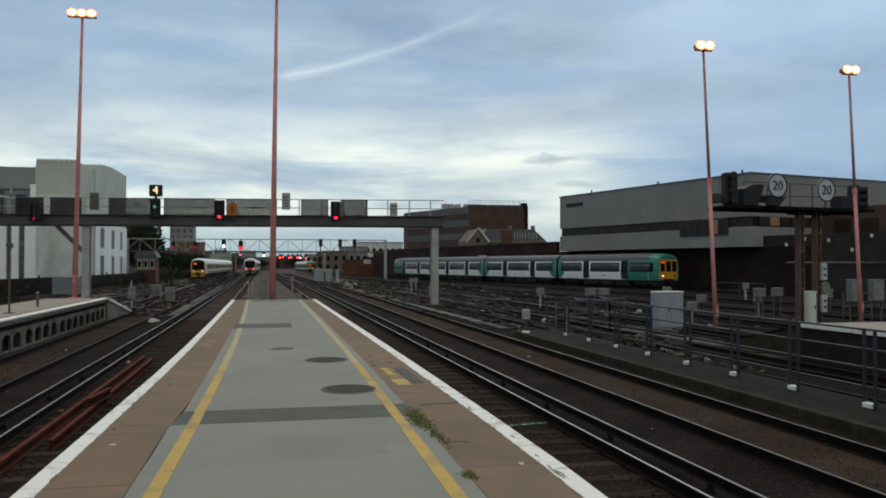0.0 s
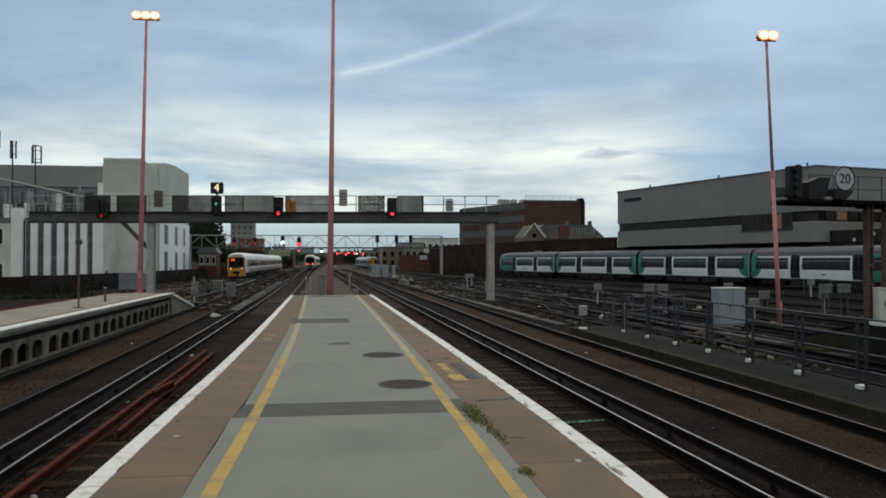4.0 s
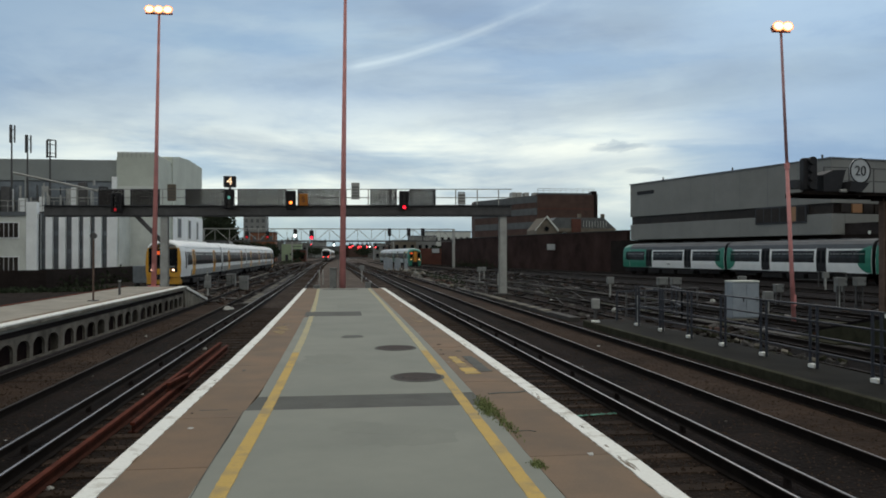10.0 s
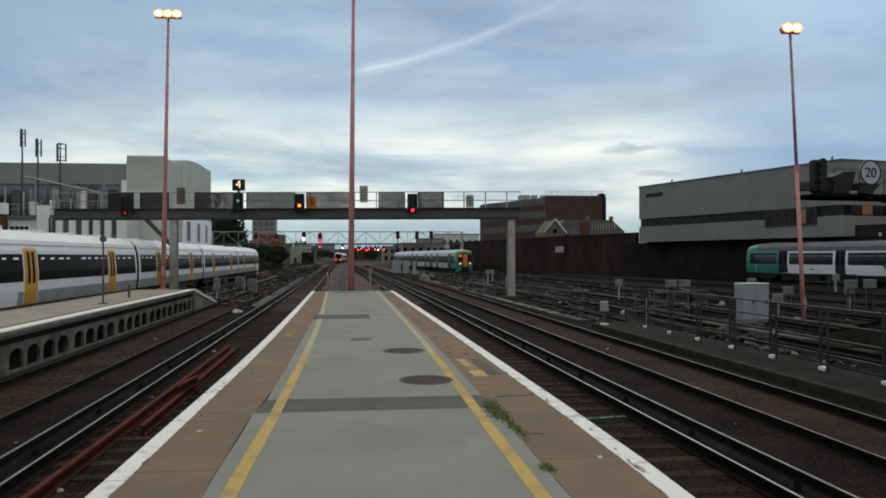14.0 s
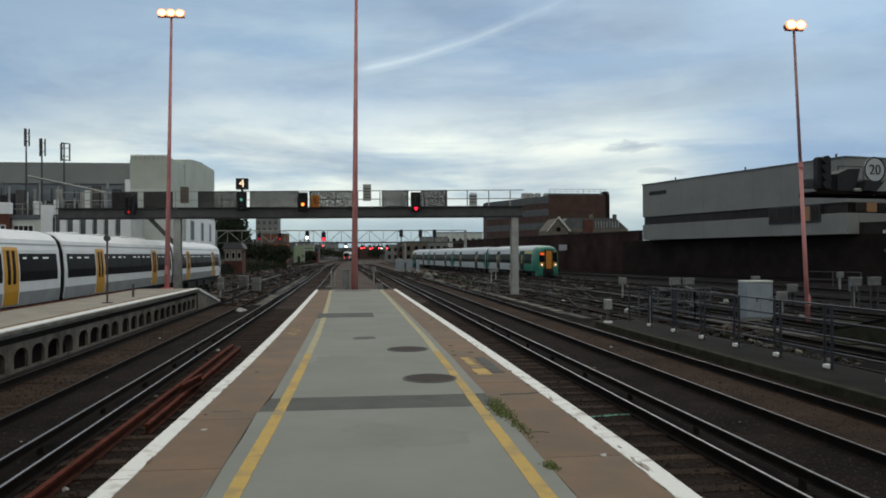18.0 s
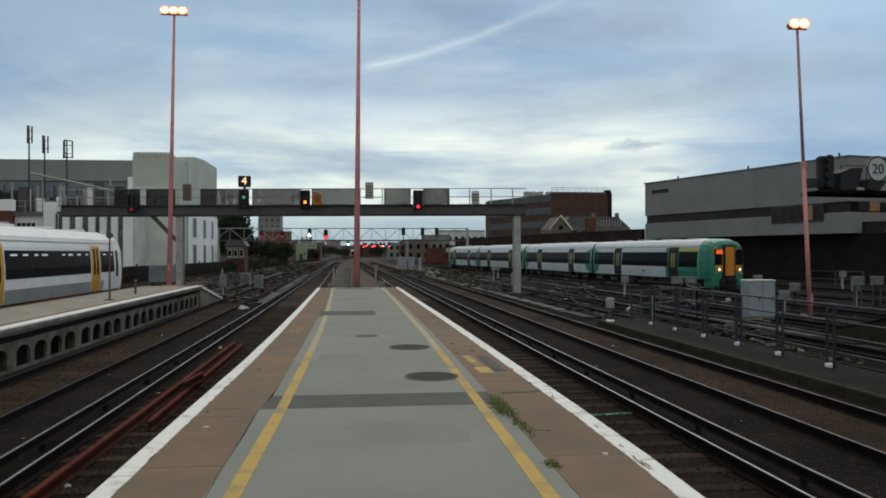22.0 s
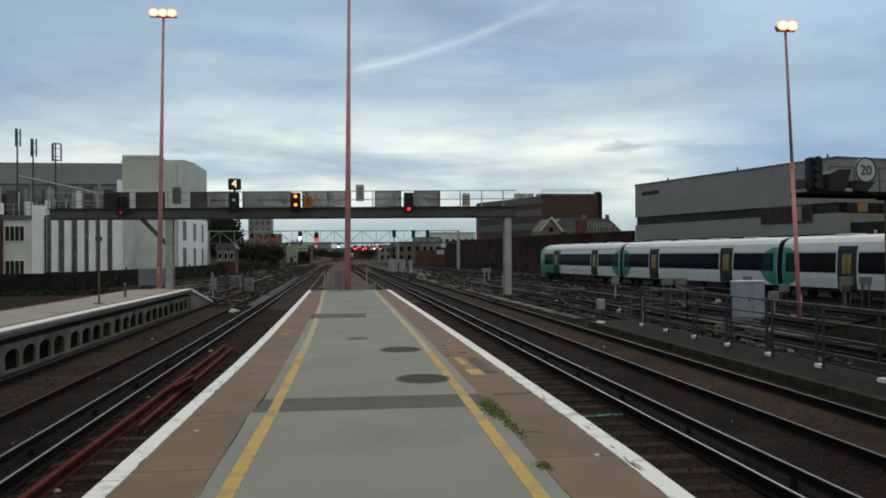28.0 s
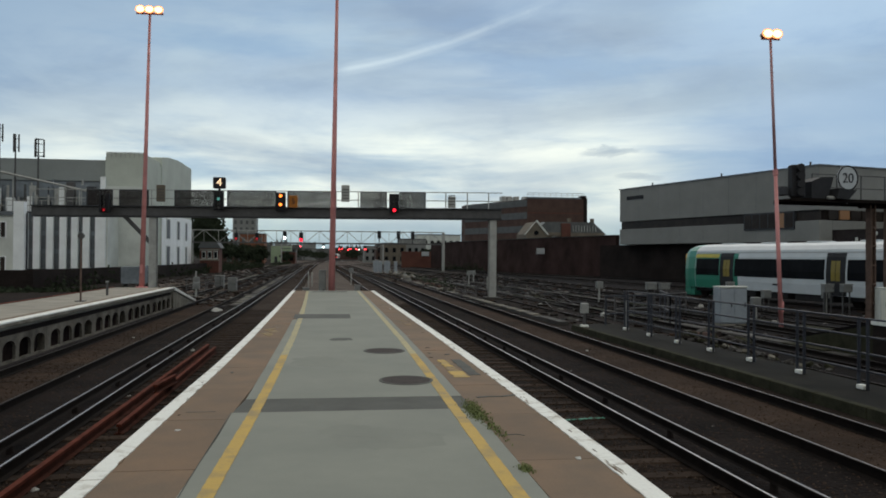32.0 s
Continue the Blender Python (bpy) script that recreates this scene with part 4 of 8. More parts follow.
def near_gantry():
    Y = 50.2
    t = thing("signal_gantry", "grey steel signal gantry with railed walkway spanning the tracks", "signal gantry", kind="structure")
    x0, x1 = -16.8, 10.75
    part("beam", Geo().box(x0, x1, Y - 0.35, Y + 0.35, 4.82, 5.40, 0.03), M["grey"], t)
    part("top_flange", Geo().box(x0, x1, Y - 0.55, Y + 0.55, 5.40, 5.45), M["dgrey"], t)
    part("bottom_flange", Geo().box(x0, x1, Y - 0.42, Y + 0.42, 4.76, 4.815), M["dgrey"], t)
    for px, lab in ((10.25, ""), (-10.1, "")):
        p = part("post", Geo().box(px - 0.21, px + 0.21, Y - 0.27, Y - 0.22, -0.24, 4.76).box(px - 0.21, px + 0.21, Y + 0.22, Y + 0.27, -0.24, 4.76).box(px - 0.03, px + 0.03, Y - 0.22, Y + 0.22, -0.24, 4.76), M["grey_lt"], t, "galvanised H-section post")
        part("foot", Geo().box(px - 0.5, px + 0.5, Y - 0.5, Y + 0.5, -0.24, -0.02, 0.04), M["conc_dark"], p)
        for z in (1.4, 3.0, 4.4):
            part("stiffener", Geo().box(px - 0.20, px + 0.20, Y - 0.215, Y + 0.215, z, z + 0.03), M["grey_lt"], p)
    part("brace", Geo().bar((-10.25, Y, 3.2), (-11.7, Y, 4.8), 0.24), M["grey"], t)
    # rails and posts on the camera side
    for z in (5.9, 6.42):
        part("handrail", Geo().bar((x0, Y - 0.5, z), (x1, Y - 0.5, z), 0.05), M["grey_lt"], t)
    k = x0
    while k <= x1 + 0.01:
        part("stanchion", Geo().bar((k, Y - 0.5, 5.38), (k, Y - 0.5, 6.42), 0.06), M["grey_lt"], t)
        k += 1.335
    # mesh screens between the stanchions
    for a, b in ((-13.7, -12.3), (-11.9, -10.3), (-8.8, -6.55), (-5.80, -3.0), (-2.3, 0.38), (2.03, 3.58), (4.40, 5.95)):
        s = part("screen_frame", Geo().bar((a, Y - 0.56, 5.42), (a, Y - 0.56, 6.40), 0.06).bar((b, Y - 0.56, 5.42), (b, Y - 0.56, 6.40), 0.06).bar((a, Y - 0.56, 6.40), (b, Y - 0.56, 6.40), 0.06).bar((a, Y - 0.56, 5.42), (b, Y - 0.56, 5.42), 0.06), M["dgrey"], t)
        w = Geo()
        n = int((b - a) / 0.022)
        for i in range(n):
            xx = a + (b - a) * (i + 0.5) / n
            w.box(xx - 0.0094, xx + 0.0094, Y - 0.575, Y - 0.565, 5.44, 6.38)
        for zz in (5.9,):
            w.box(a, b, Y - 0.582, Y - 0.577, zz - 0.025, zz + 0.025)
        part("mesh_screen", w, M["iron"], s, "dark wire mesh screen", kind="stuff")
    for k in (-13, -4, 3.2):
        part("bracket", Geo().box(k - 0.12, k + 0.12, Y - 0.62, Y + 0.6, 5.44, 5.5), M["dgrey"], t)
    # heads
    for x, z, lit, n, key in ((-12.65, 4.87, {3: M["red_dim"]}, 4, "far"), (-6.27, 5.11, {1: M["green_on"]}, 4, "four"),
                              (-2.70, 5.08, {}, 4, "yellow"), (4.03, 5.10, {3: M["red_on"]}, 4, "red")):
        s = thing("signal", {"far": "black colour-light signal showing dim red", "four": "black colour-light signal showing green", "yellow": "black colour-light signal on the gantry, changing from red to yellow",
                             "red": "black colour-light signal showing red"}[key], "signal", pose(x, Y - 0.95, z), group="signals on the gantry")
        h = signal_head(s, pose(0, 0, 0), lit, n)
        part("mount", Geo().box(-0.1, 0.1, 0.2, 0.6, 0.2, 0.5), M["dgrey"], s)
        if key == "yellow":
            for asp, col in ((3, M["red_on"]), (2, M["yellow_on"]), (0, M["yellow_on"])):
                zz = 0.26 * (3 - asp) + 0.14
                part("lit_lens", Geo().tube((0, -0.13, zz), (0, -0.105, zz), 0.092, None, 14), col, h, "lit coloured lens")
                sh = part("shutter", Geo().box(-0.13, 0.13, -0.012, 0.012, -0.125, 0.125).box(-0.24, -0.12, -0.012, 0.012, -0.04, 0.04), M["blackm"], h, at=pose(0, -0.17, zz))
                SHUTTERS[asp] = (sh, zz)
    # route number over the green head
    s = thing("route_indicator", "black box with a lit figure four above the signal", "route indicator", pose(-6.24, Y - 0.95, 6.36))
    part("case", Geo().box(-0.37, 0.37, -0.05, 0.30, 0.0, 0.68, 0.03), M["blackm"], s)
    part("mount", Geo().box(-0.06, 0.06, 0.0, 0.3, -0.16, 0.0), M["dgrey"], s)
    words("digit", "4", 0.66, M["digit"], s, pose(0, -0.07, 0.34) @ FACE)
    s = thing("number_board", "orange board with a dark numeral beside the signal", "sign", pose(-1.98, Y - 0.75, 5.62))
    part("board", Geo().box(-0.27, 0.27, -0.03, 0.03, -0.32, 0.42, 0.02), M["orange_sign"], s)
    part("bracket", Geo().box(-0.05, 0.05, 0.031, 0.26, 0.24, 0.32), M["dgrey"], s)
    words("numeral", "5", 0.5, M["blackm"], s, pose(0, -0.04, 0.05) @ FACE)
    for x, z in ((1.10, 5.72), (7.55, 5.45), (-9.6, 5.55)):
        s = thing("indicator_back", "grey ribbed back of a small indicator box", "equipment box", pose(x, Y - 0.62, z))
        part("case", Geo().box(-0.24 if x < 7 else -0.2, 0.26, -0.06, 0.14, 0.0, 1.02 if x < 7 else 0.7, 0.02), M["stone" if x < -5 else "grey_lt"], s)
        for q in (0.18, 0.36, 0.54, 0.72):
            part("rib", Geo().box(-0.2, 0.22, -0.08, -0.058, q, q + 0.05), M["grey"], s)
    # the span runs a little askew: its western end is the farther one
    def askew(x, y):
        b = x / Y
        x = b * (Y + 10.25 * 0.12) / (1 + 0.12 * b)
        return x, y + (10.25 - x) * 0.12
    for o in t.children_recursive:
        for v in o.data.vertices:
            v.co.x, v.co.y = askew(v.co.x, v.co.y)
    for o in scene.objects:
        if o.parent is None and o is not t and o.name.split(".")[0] in ("signal", "route_indicator", "number_board", "indicator_back"):
            x, y = askew(o.location.x, o.location.y)
            o.location = x, y, EYE[2] + (o.location.z - EYE[2]) * (y / o.location.y)


near_gantry()


def far_gantry(Y, x0, x1, z0, z1, lights, posts, bay=2.4):
    t = thing("truss_gantry", "light lattice signal gantry across all the tracks", "signal gantry", kind="structure")
    for z in (z0, z1):
        for yy in (Y - 0.5, Y + 0.5):
            part("chord", Geo().bar((x0, yy, z), (x1, yy, z), 0.14 if z > z0 else 0.22), M["grey_lt"] if z > z0 else M["grey"], t)
    n = int((x1 - x0) / bay)
    for i in range(n):
        a, b = x0 + (x1 - x0) * i / n, x0 + (x1 - x0) * (i + 1) / n
        part("diagonal", Geo().bar((a, Y - 0.5, z0), (b, Y - 0.5, z1) if i % 2 == 0 else (b, Y - 0.5, z0), 0.10) if i % 2 == 0 else Geo().bar((a, Y - 0.5, z1), (b, Y - 0.5, z0), 0.10), M["grey_lt"], t)
        part("upright", Geo().bar((b, Y - 0.5, z0), (b, Y - 0.5, z1), 0.08), M["grey_lt"], t)
    for p in posts:
        q = part("post", Geo().bar((p, Y - 0.5, -0.24), (p, Y - 0.5, z1), 0.35).bar((p, Y + 0.5, -0.24), (p, Y + 0.5, z1), 0.35), M["grey_lt"], t)
    for x, z, m, s in lights:
        h = thing("signal", "black signal head on the lattice gantry" + (" showing " + m if m else ", dark seen"), "signal", pose(x, Y - 1.0, z), group="far signals")
        part("head", Geo().box(-0.38 * s, 0.38 * s, -0.1, 0.3, -0.75 * s, 0.85 * s, 0.04), M["blackm"], h)
        part("mount", Geo().box(-0.08, 0.08, 0.25, 0.56, z0 - z, z1 - z), M["dgrey"], h)
        part("hood", Geo().tube((0, -0.32, -0.45 * s), (0, -0.1, -0.45 * s), 0.36 * s, None, 12), M["blackm"], h)
        part("lens", Geo().tube((0, -0.36, -0.45 * s), (0, -0.322, -0.45 * s), 0.26 * s, None, 12), M[{"red": "red_far" if Y > 200 or s > 1 else "red_on", "dim red": "red_dim", "white": "white_on", "": "lens_off"}[m]], h)


far_gantry(150, -24, 21.4, 4.7, 6.9, [(-7.4, 6.0, "white", 0.9), (-4.5, 5.75, "red", 1.0), (9.5, 6.3, "", 0.85), (13.0, 6.3, "", 0.85), (15.6, 6.3, "", 0.85), (-12.25, 5.75, "dim red", 0.8), (-15.85, 5.75, "dim red", 0.8)], (21.4, -23.6))
far_gantry(262, -14, 18, 4.6, 6.2, [(2.2 + 1.35 * i + 0.5 * (i % 2), 4.75 + 0.12 * (i % 3), "red" if i != 6 else "white", 0.6 + 0.22 * (i % 2)) for i in range(8)] + [(-0.9, 5.6, "white", 1.0), (-8, 5.6, "red", 0.6)], (18, -14))


def east_signal_bridge():
    d = pose(22.83, 31.8, -0.2, 0, 0, 9)
    t = thing("signal_bridge", "rusty two-legged signal bracket carrying black signals and speed signs", "signal bracket", d)
    for x in (0.0, 0.95):
        p = part("leg", Geo().box(x - 0.14, x - 0.09, -0.14, 0.14, -0.0, 4.98).box(x + 0.09, x + 0.14, -0.14, 0.14, -0.0, 4.98).box(x - 0.09, x + 0.09, -0.03, 0.03, -0.0, 4.98), M["rustpost"], t)
        for z in (0.8, 1.6, 2.4, 3.2, 4.0):
            part("band", Geo().box(x - 0.15, x + 0.15, -0.15, 0.15, z, z + 0.07), M["rustpost"], p)
    part("deck", Geo().box(-4.5, 3.8, -0.45, 0.55, 5.02, 5.11, 0.02), M["rust"], t)
    part("joist", Geo().bar((-4.5, -0.485, 5.08), (3.8, -0.485, 5.08), 0.06, 0.14).bar((-4.5, 0.5, 4.97), (3.8, 0.5, 4.97), 0.08, 0.09).bar((-0.6, 0, 4.92), (1.6, 0, 4.92), 0.18), M["rust"], t)
    for z in (5.7, 6.25):
        part("handrail", Geo().bar((-2.6, 0.5, z), (3.8, 0.5, z), 0.04), M["grey"], t)
    for i in range(6):
        part("stanchion", Geo().bar((-2.6 + i * 1.28, 0.5, 4.9), (-2.6 + i * 1.28, 0.5, 6.25), 0.04), M["grey"], t)
    h = part("signal_head", Geo().box(-0.29, 0.29, -0.1, 0.30, 0.0, 1.32, 0.05), M["blackm"], t, at=pose(-4.0, -0.3, 5.18) @ pose(0, 0, 0, 0, 0, -12))
    for i in range(4):
        z = 0.2 + 0.33 * i
        part("hood", Geo().tube((0.02, -0.26, z), (0.02, -0.1, z), 0.16, None, 12), M["blackm"], h)
    part("relay_box", Geo().box(-4.75, -4.35, -0.2, 0.2, 5.25, 5.62, 0.03), M["dgrey"], t)
    part("theatre_box", Geo().prism([(-3.5, 5.12), (-2.68, 5.12), (-2.40, 6.05), (-3.0, 6.02), (-3.5, 5.82)], 1, -0.5, 0.25), M["blackm"], t)
    part("visor", Geo().prism([(-2.45, 5.16), (-1.85, 5.12), (-1.45, 5.52), (-2.35, 5.56)], 1, -0.75, 0.1), M["blackm"], t)
    part("worklight", Geo().box(-2.75, -2.35, -0.6, -0.45, 5.115, 5.25, 0.03), M["grey_lt"], t)
    h = part("signal_head", Geo().box(-0.25, 0.25, -0.1, 0.35, 0.0, 1.1, 0.05), M["blackm"], t, at=pose(3.05, -0.25, 5.12) @ pose(0, 0, 0, 0, 0, 50))
    for i in range(3):
        part("hood", Geo().tube((0, -0.45, 0.22 + 0.33 * i), (0, -0.1, 0.22 + 0.33 * i), 0.17, None, 12), M["blackm"], h)
    part("side_box", Geo().box(1.95, 2.7, -0.4, 0.2, 5.112, 5.72, 0.04), M["blackm"], t)
    for x, z in ((-1.70, 6.02), (1.02, 5.92)):
        s = thing("speed_sign", "round white speed sign with black figures 20", "sign", d @ pose(x, -0.52, z), group="speed signs")
        part("plate", Geo().tube((0, 0, 0), (0, 0.03, 0), 0.53, None, 32), M["signw"], s)
        rim = Geo()
        for i in range(32):
            a, b = 2 * math.pi * i / 32, 2 * math.pi * (i + 1) / 32
            rim.add([(r * math.cos(w), yy, r * math.sin(w)) for yy in (-0.012, 0.0) for r in (0.465, 0.525) for w in (a, b)],
                    [(0, 1, 3, 2), (4, 5, 7, 6), (2, 3, 7, 6), (0, 1, 5, 4)])
        part("rim", rim, M["blackm"], s)
        words("numeral", "20", 0.58, M["dgrey"], s, pose(0, -0.015, -0.02) @ FACE)
        part("bracket", Geo().bar((0, 0.06, 4.95 - z), (0, 0.06, 0.3), 0.05), M["grey"], s)
    # plates on the leg
    for z, h in ((2.35, 0.75), (0.95, 0.75)):
        s = thing("identity_plate", "white plate with dark bars on the leg of the signal bracket", "sign", d @ pose(1.15, -0.24, z))
        part("plate", Geo().box(-0.15, 0.15, -0.02, 0.12, -h / 2, h / 2, 0.01), M["signw"], s)
        for q in (-0.16, 0.12):
            part("bar", Geo().box(-0.07, 0.08, -0.03, -0.021, q - 0.05, q + 0.05), M["blackm"], s)
    s = thing("round_plate", "round grey disc on the leg of the signal bracket", "sign", d @ pose(1.25, -0.24, 1.66))
    part("plate", Geo().tube((0, 0, 0), (0, 0.08, 0), 0.24, None, 20), M["boxgrey"], s)


east_signal_bridge()


# ---- fence on the walkway ----
def fence():
    y = 5.9
    while y < 28:
        t = thing("fence_panel", "blue-grey steel rail fence panel with white base shoes", "fence", pose(10.15, y, 0), group="fence along the walkway")
        for q in (0.0, 0.26):
            p = part("post", Geo().box(-0.026, 0.026, q - 0.026, q + 0.026, 0.0, 1.36, 0.006), M["fence"], t)
        part("base_shoe", Geo().box(-0.075, 0.055, 0.02, 0.24, 0.0, 0.085, 0.01), M["white"], t, "white concrete base shoe")
        if y < 26.5:
            for z in (0.35, 0.68, 1.0, 1.34):
                part("rail", Geo().tube((0, 0.02, z), (0, 2.08, z), 0.021, None, 8), M["fence"], t)
        y += 2.08


fence()


def cabinet(x, y, w, d, h, m, doors, label, name="equipment_cabinet", rz=0.0):
    t = thing(name, label, "cabinet", pose(x, y, -0.24, 0, 0, rz), group="lineside cabinets")
    part("plinth", Geo().box(-w / 2 + 0.03, w / 2 - 0.03, -d / 2 + 0.03, d / 2 - 0.03, 0, 0.15), M["conc"], t)
    part("body", Geo().box(-w / 2, w / 2, -d / 2, d / 2, 0.15, h - 0.07, 0.02), m, t)
    # two-door cabinet: the light falling on its top is put into a paler lid
    part("lid", Geo().box(-w / 2 - 0.012, w / 2 + 0.012, -d / 2 - 0.03, d / 2 + 0.012, h - 0.065, h, 0.015), M["bld_lite"] if doors == 2 else m, t)
    for i in range(doors):
        a = -w / 2 + w * i / doors + 0.03
        b = -w / 2 + w * (i + 1) / doors - 0.03
        o = part("door", Geo().box(a, b, -d / 2 - 0.025, -d / 2 - 0.003, 0.2, h - 0.12, 0.008), m, t)
        part("handle", Geo().box(b - 0.1, b - 0.06, -d / 2 - 0.06, -d / 2 - 0.026, h * 0.5, h * 0.5 + 0.16), M["dgrey"], o)
    return t


def raised_case(x, y, w, z0, z1, m="boxgrey"):
    """A small apparatus case carried on two legs."""
    t = thing("apparatus_case", "small grey apparatus case on steel legs among the tracks", "cabinet", pose(x, y, -0.2), group="raised apparatus cases")
    part("body", Geo().box(-w / 2, w / 2, -0.17, 0.17, z0, z1 - 0.04, 0.015), M[m], t)
    part("lid", Geo().box(-w / 2 - 0.02, w / 2 + 0.02, -0.2, 0.19, z1 - 0.038, z1, 0.01), M[m], t)
    d = part("door", Geo().box(-w / 2 + 0.03, w / 2 - 0.03, -0.185, -0.172, z0 + 0.03, z1 - 0.07), M[m], t)
    part("handle", Geo().box(w / 2 - 0.09, w / 2 - 0.06, -0.205, -0.186, (z0 + z1) / 2 - 0.05, (z0 + z1) / 2 + 0.05), M["dgrey"], d)
    for q in (-1, 1):
        part("leg", Geo().box(q * (w / 2 - 0.06) - 0.025, q * (w / 2 - 0.06) + 0.025, -0.03, 0.03, 0, z0), M["grey"], t)
        part("conduit", Geo().tube((q * 0.06, 0.08, 0), (q * 0.06, 0.08, z0), 0.02, None, 6), M["blackm"], t)


for x, y, w, z0, z1 in ((16.45, 40.0, 0.50, 1.06, 1.42), (17.25, 40.2, 0.50, 1.06, 1.40), (23.6, 36.0, 0.48, 1.1, 1.5), (24.7, 36.2, 0.48, 1.1, 1.5), (25.3, 31.5, 0.55, 1.05, 2.0), (26.5, 31.6, 0.6, 1.05, 2.0), (21.9, 38.5, 0.4, 0.7, 1.1), (30.8, 40.5, 0.5, 0.8, 1.3)):
    raised_case(x, y, w, z0, z1)
cabinet(23.10, 31.5, 0.36, 0.4, 1.55, M["bld_lite"], 1, "narrow white cabinet beside the signal bracket's leg")
cabinet(15.87, 30.6, 1.12, 0.62, 1.62, M["cab"], 2, "pale grey steel equipment cabinet with two doors standing on the ballast")
for x, y, w, h in ((17.6, 34.5, 0.5, 0.9), (-0.17, 37.95, 0.32, 2.05), (-0.95, 39.5, 0.3, 1.2),
                   (1.5, 40, 0.28, 1.3), (-8.3, 66.5, 0.7, 1.1), (-6.6, 60, 0.6, 1.1), (29.3, 33, 0.5, 1.9)):
    cabinet(x, y, w, w * 0.8, h, M["boxgrey"] if h > 1 else M["conc_dark"], 1, "small grey lineside cabinet among the tracks", "location_box")


# ---- buildings ----
def west_block():
    Y = 95.0
    t = thing("office_block", "grey office block with white vertical fins and a pale tower", "building", pose(0, Y, 0))
    # tower with a chamfered far end
    g = Geo()
    g.prism([(-24.3, 0.0), (-20.1, 0.0), (-20.1, 9.0), (-24.3, 9.0)], 2, -0.24, 13.2)
    part("tower", g, M["bld_green"], t)
    g = Geo().prism([(9.0, -0.24), (31.0, -0.24), (31.0, 15.2), (20.0, 15.2), (13.0, 14.8), (9.0, 14.3)], 0, -24.3, -20.0)
    part("rear_wing", g, M["bld_green"], t)
    part("parapet", Geo().box(-24.25, -20.2, 0.05, 8.9, 13.2, 13.7, 0.03), M["bld_green"], t)
    for k in range(9):
        part("parapet_post", Geo().box(-24.2 + k * 0.49, -24.14 + k * 0.49, 0.0, 0.05, 13.2, 13.78), M["grey_lt"], t)
    part("parapet_rail", Geo().box(-24.25, -20.2, -0.01, 0.05, 13.72, 13.8), M["grey_lt"], t)
    part("tower_base", Geo().box(-24.2, -20.12, -0.12, 0.0, -0.24, 10.0), M["bld_lite"], t, "paler rendered lower part")
    part("wing_base", Geo().box(-20.0, -19.9, 9.0, 31.0, -0.24, 7.6), M["bld_white"], t, "white lower wall")
    # side face windows towards the tracks
    for z in (1.0, 4.4):
        for y0, w in ((11.5, 2.6), (19.0, 2.0), (25.5, 1.6)):
            f = part("window", Geo().box(-19.9, -19.86, y0, y0 + w, z, z + 2.6), M["bld_lite"], t)
            part("pane", Geo().box(-19.858, -19.84, y0 + 0.3, y0 + w - 0.3, z + 0.12, z + 2.48), M["bld_dark"], f)
    # main block
    part("wall", Geo().box(-62, -24.3, 1.2, 28, -0.24, 12.9), M["bld_green"], t)
    part("roof_edge", Geo().box(-62, -24.31, 0.78, 1.19, 10.6, 12.95), M["bld_mid"], t, "grey roof fascia")
    part("dark_band", Geo().box(-62, -24.31, 0.9, 1.19, 7.0, 10.59), M["bld_dark"], t)
    part("glazing", Geo().box(-62, -24.31, 0.8, 0.9, 8.6, 10.4), M["bld_blue"], t, "blue-grey glazed strip under the roof")
    part("pilaster", Geo().box(-24.75, -24.2, -0.3, 0.1, 5.5, 11.0, 0.03), M["bld_white"], t)


west_block()


def finned_annex():
    Y = 90.0
    t = thing("finned_annex", "lower office wing with white vertical fins between grey glazing", "building", pose(0, Y, 0))
    part("wall", Geo().box(-48, -23.0, 0.5, 4.9, -0.24, 6.7), M["bld_blue"], t)
    part("end_wall", Geo().box(-22.99, -22.8, 0.3, 4.9, -0.24, 6.7), M["bld_lite"], t)
    part("roof_deck", Geo().box(-48.1, -22.8, 0.3, 4.9, 6.71, 6.85), M["dgrey"], t)
    part("base", Geo().box(-48, -22.8, 0.0, 0.49, -0.24, 0.87), M["soot_and_shade"], t)
    xs = [-37.2, -35.95, -34.7, -33.45, -32.2, -31.0, -29.8, -28.5, -27.2, -26.05, -24.9, -23.5]
    for i, x in enumerate(xs):
        w = 0.33 if i < len(xs) - 1 else 0.5
        part("fin", Geo().box(x - w, x + w, 0.0, 0.49, 0.88, 6.69, 0.03), M["bld_white"], t, "white vertical fin")
        if i < len(xs) - 1:
            for z in (1.1, 3.0, 4.9):
                f = part("window", Geo().box(x + w + 0.04, xs[i + 1] - 0.4, 0.42, 0.498, z, z + 1.35), M["grey"], t)
                part("pane", Geo().box(x + w + 0.08, xs[i + 1] - 0.44, 0.40, 0.418, z + 0.05, z + 1.3), M["bld_dark"], f)


finned_annex()


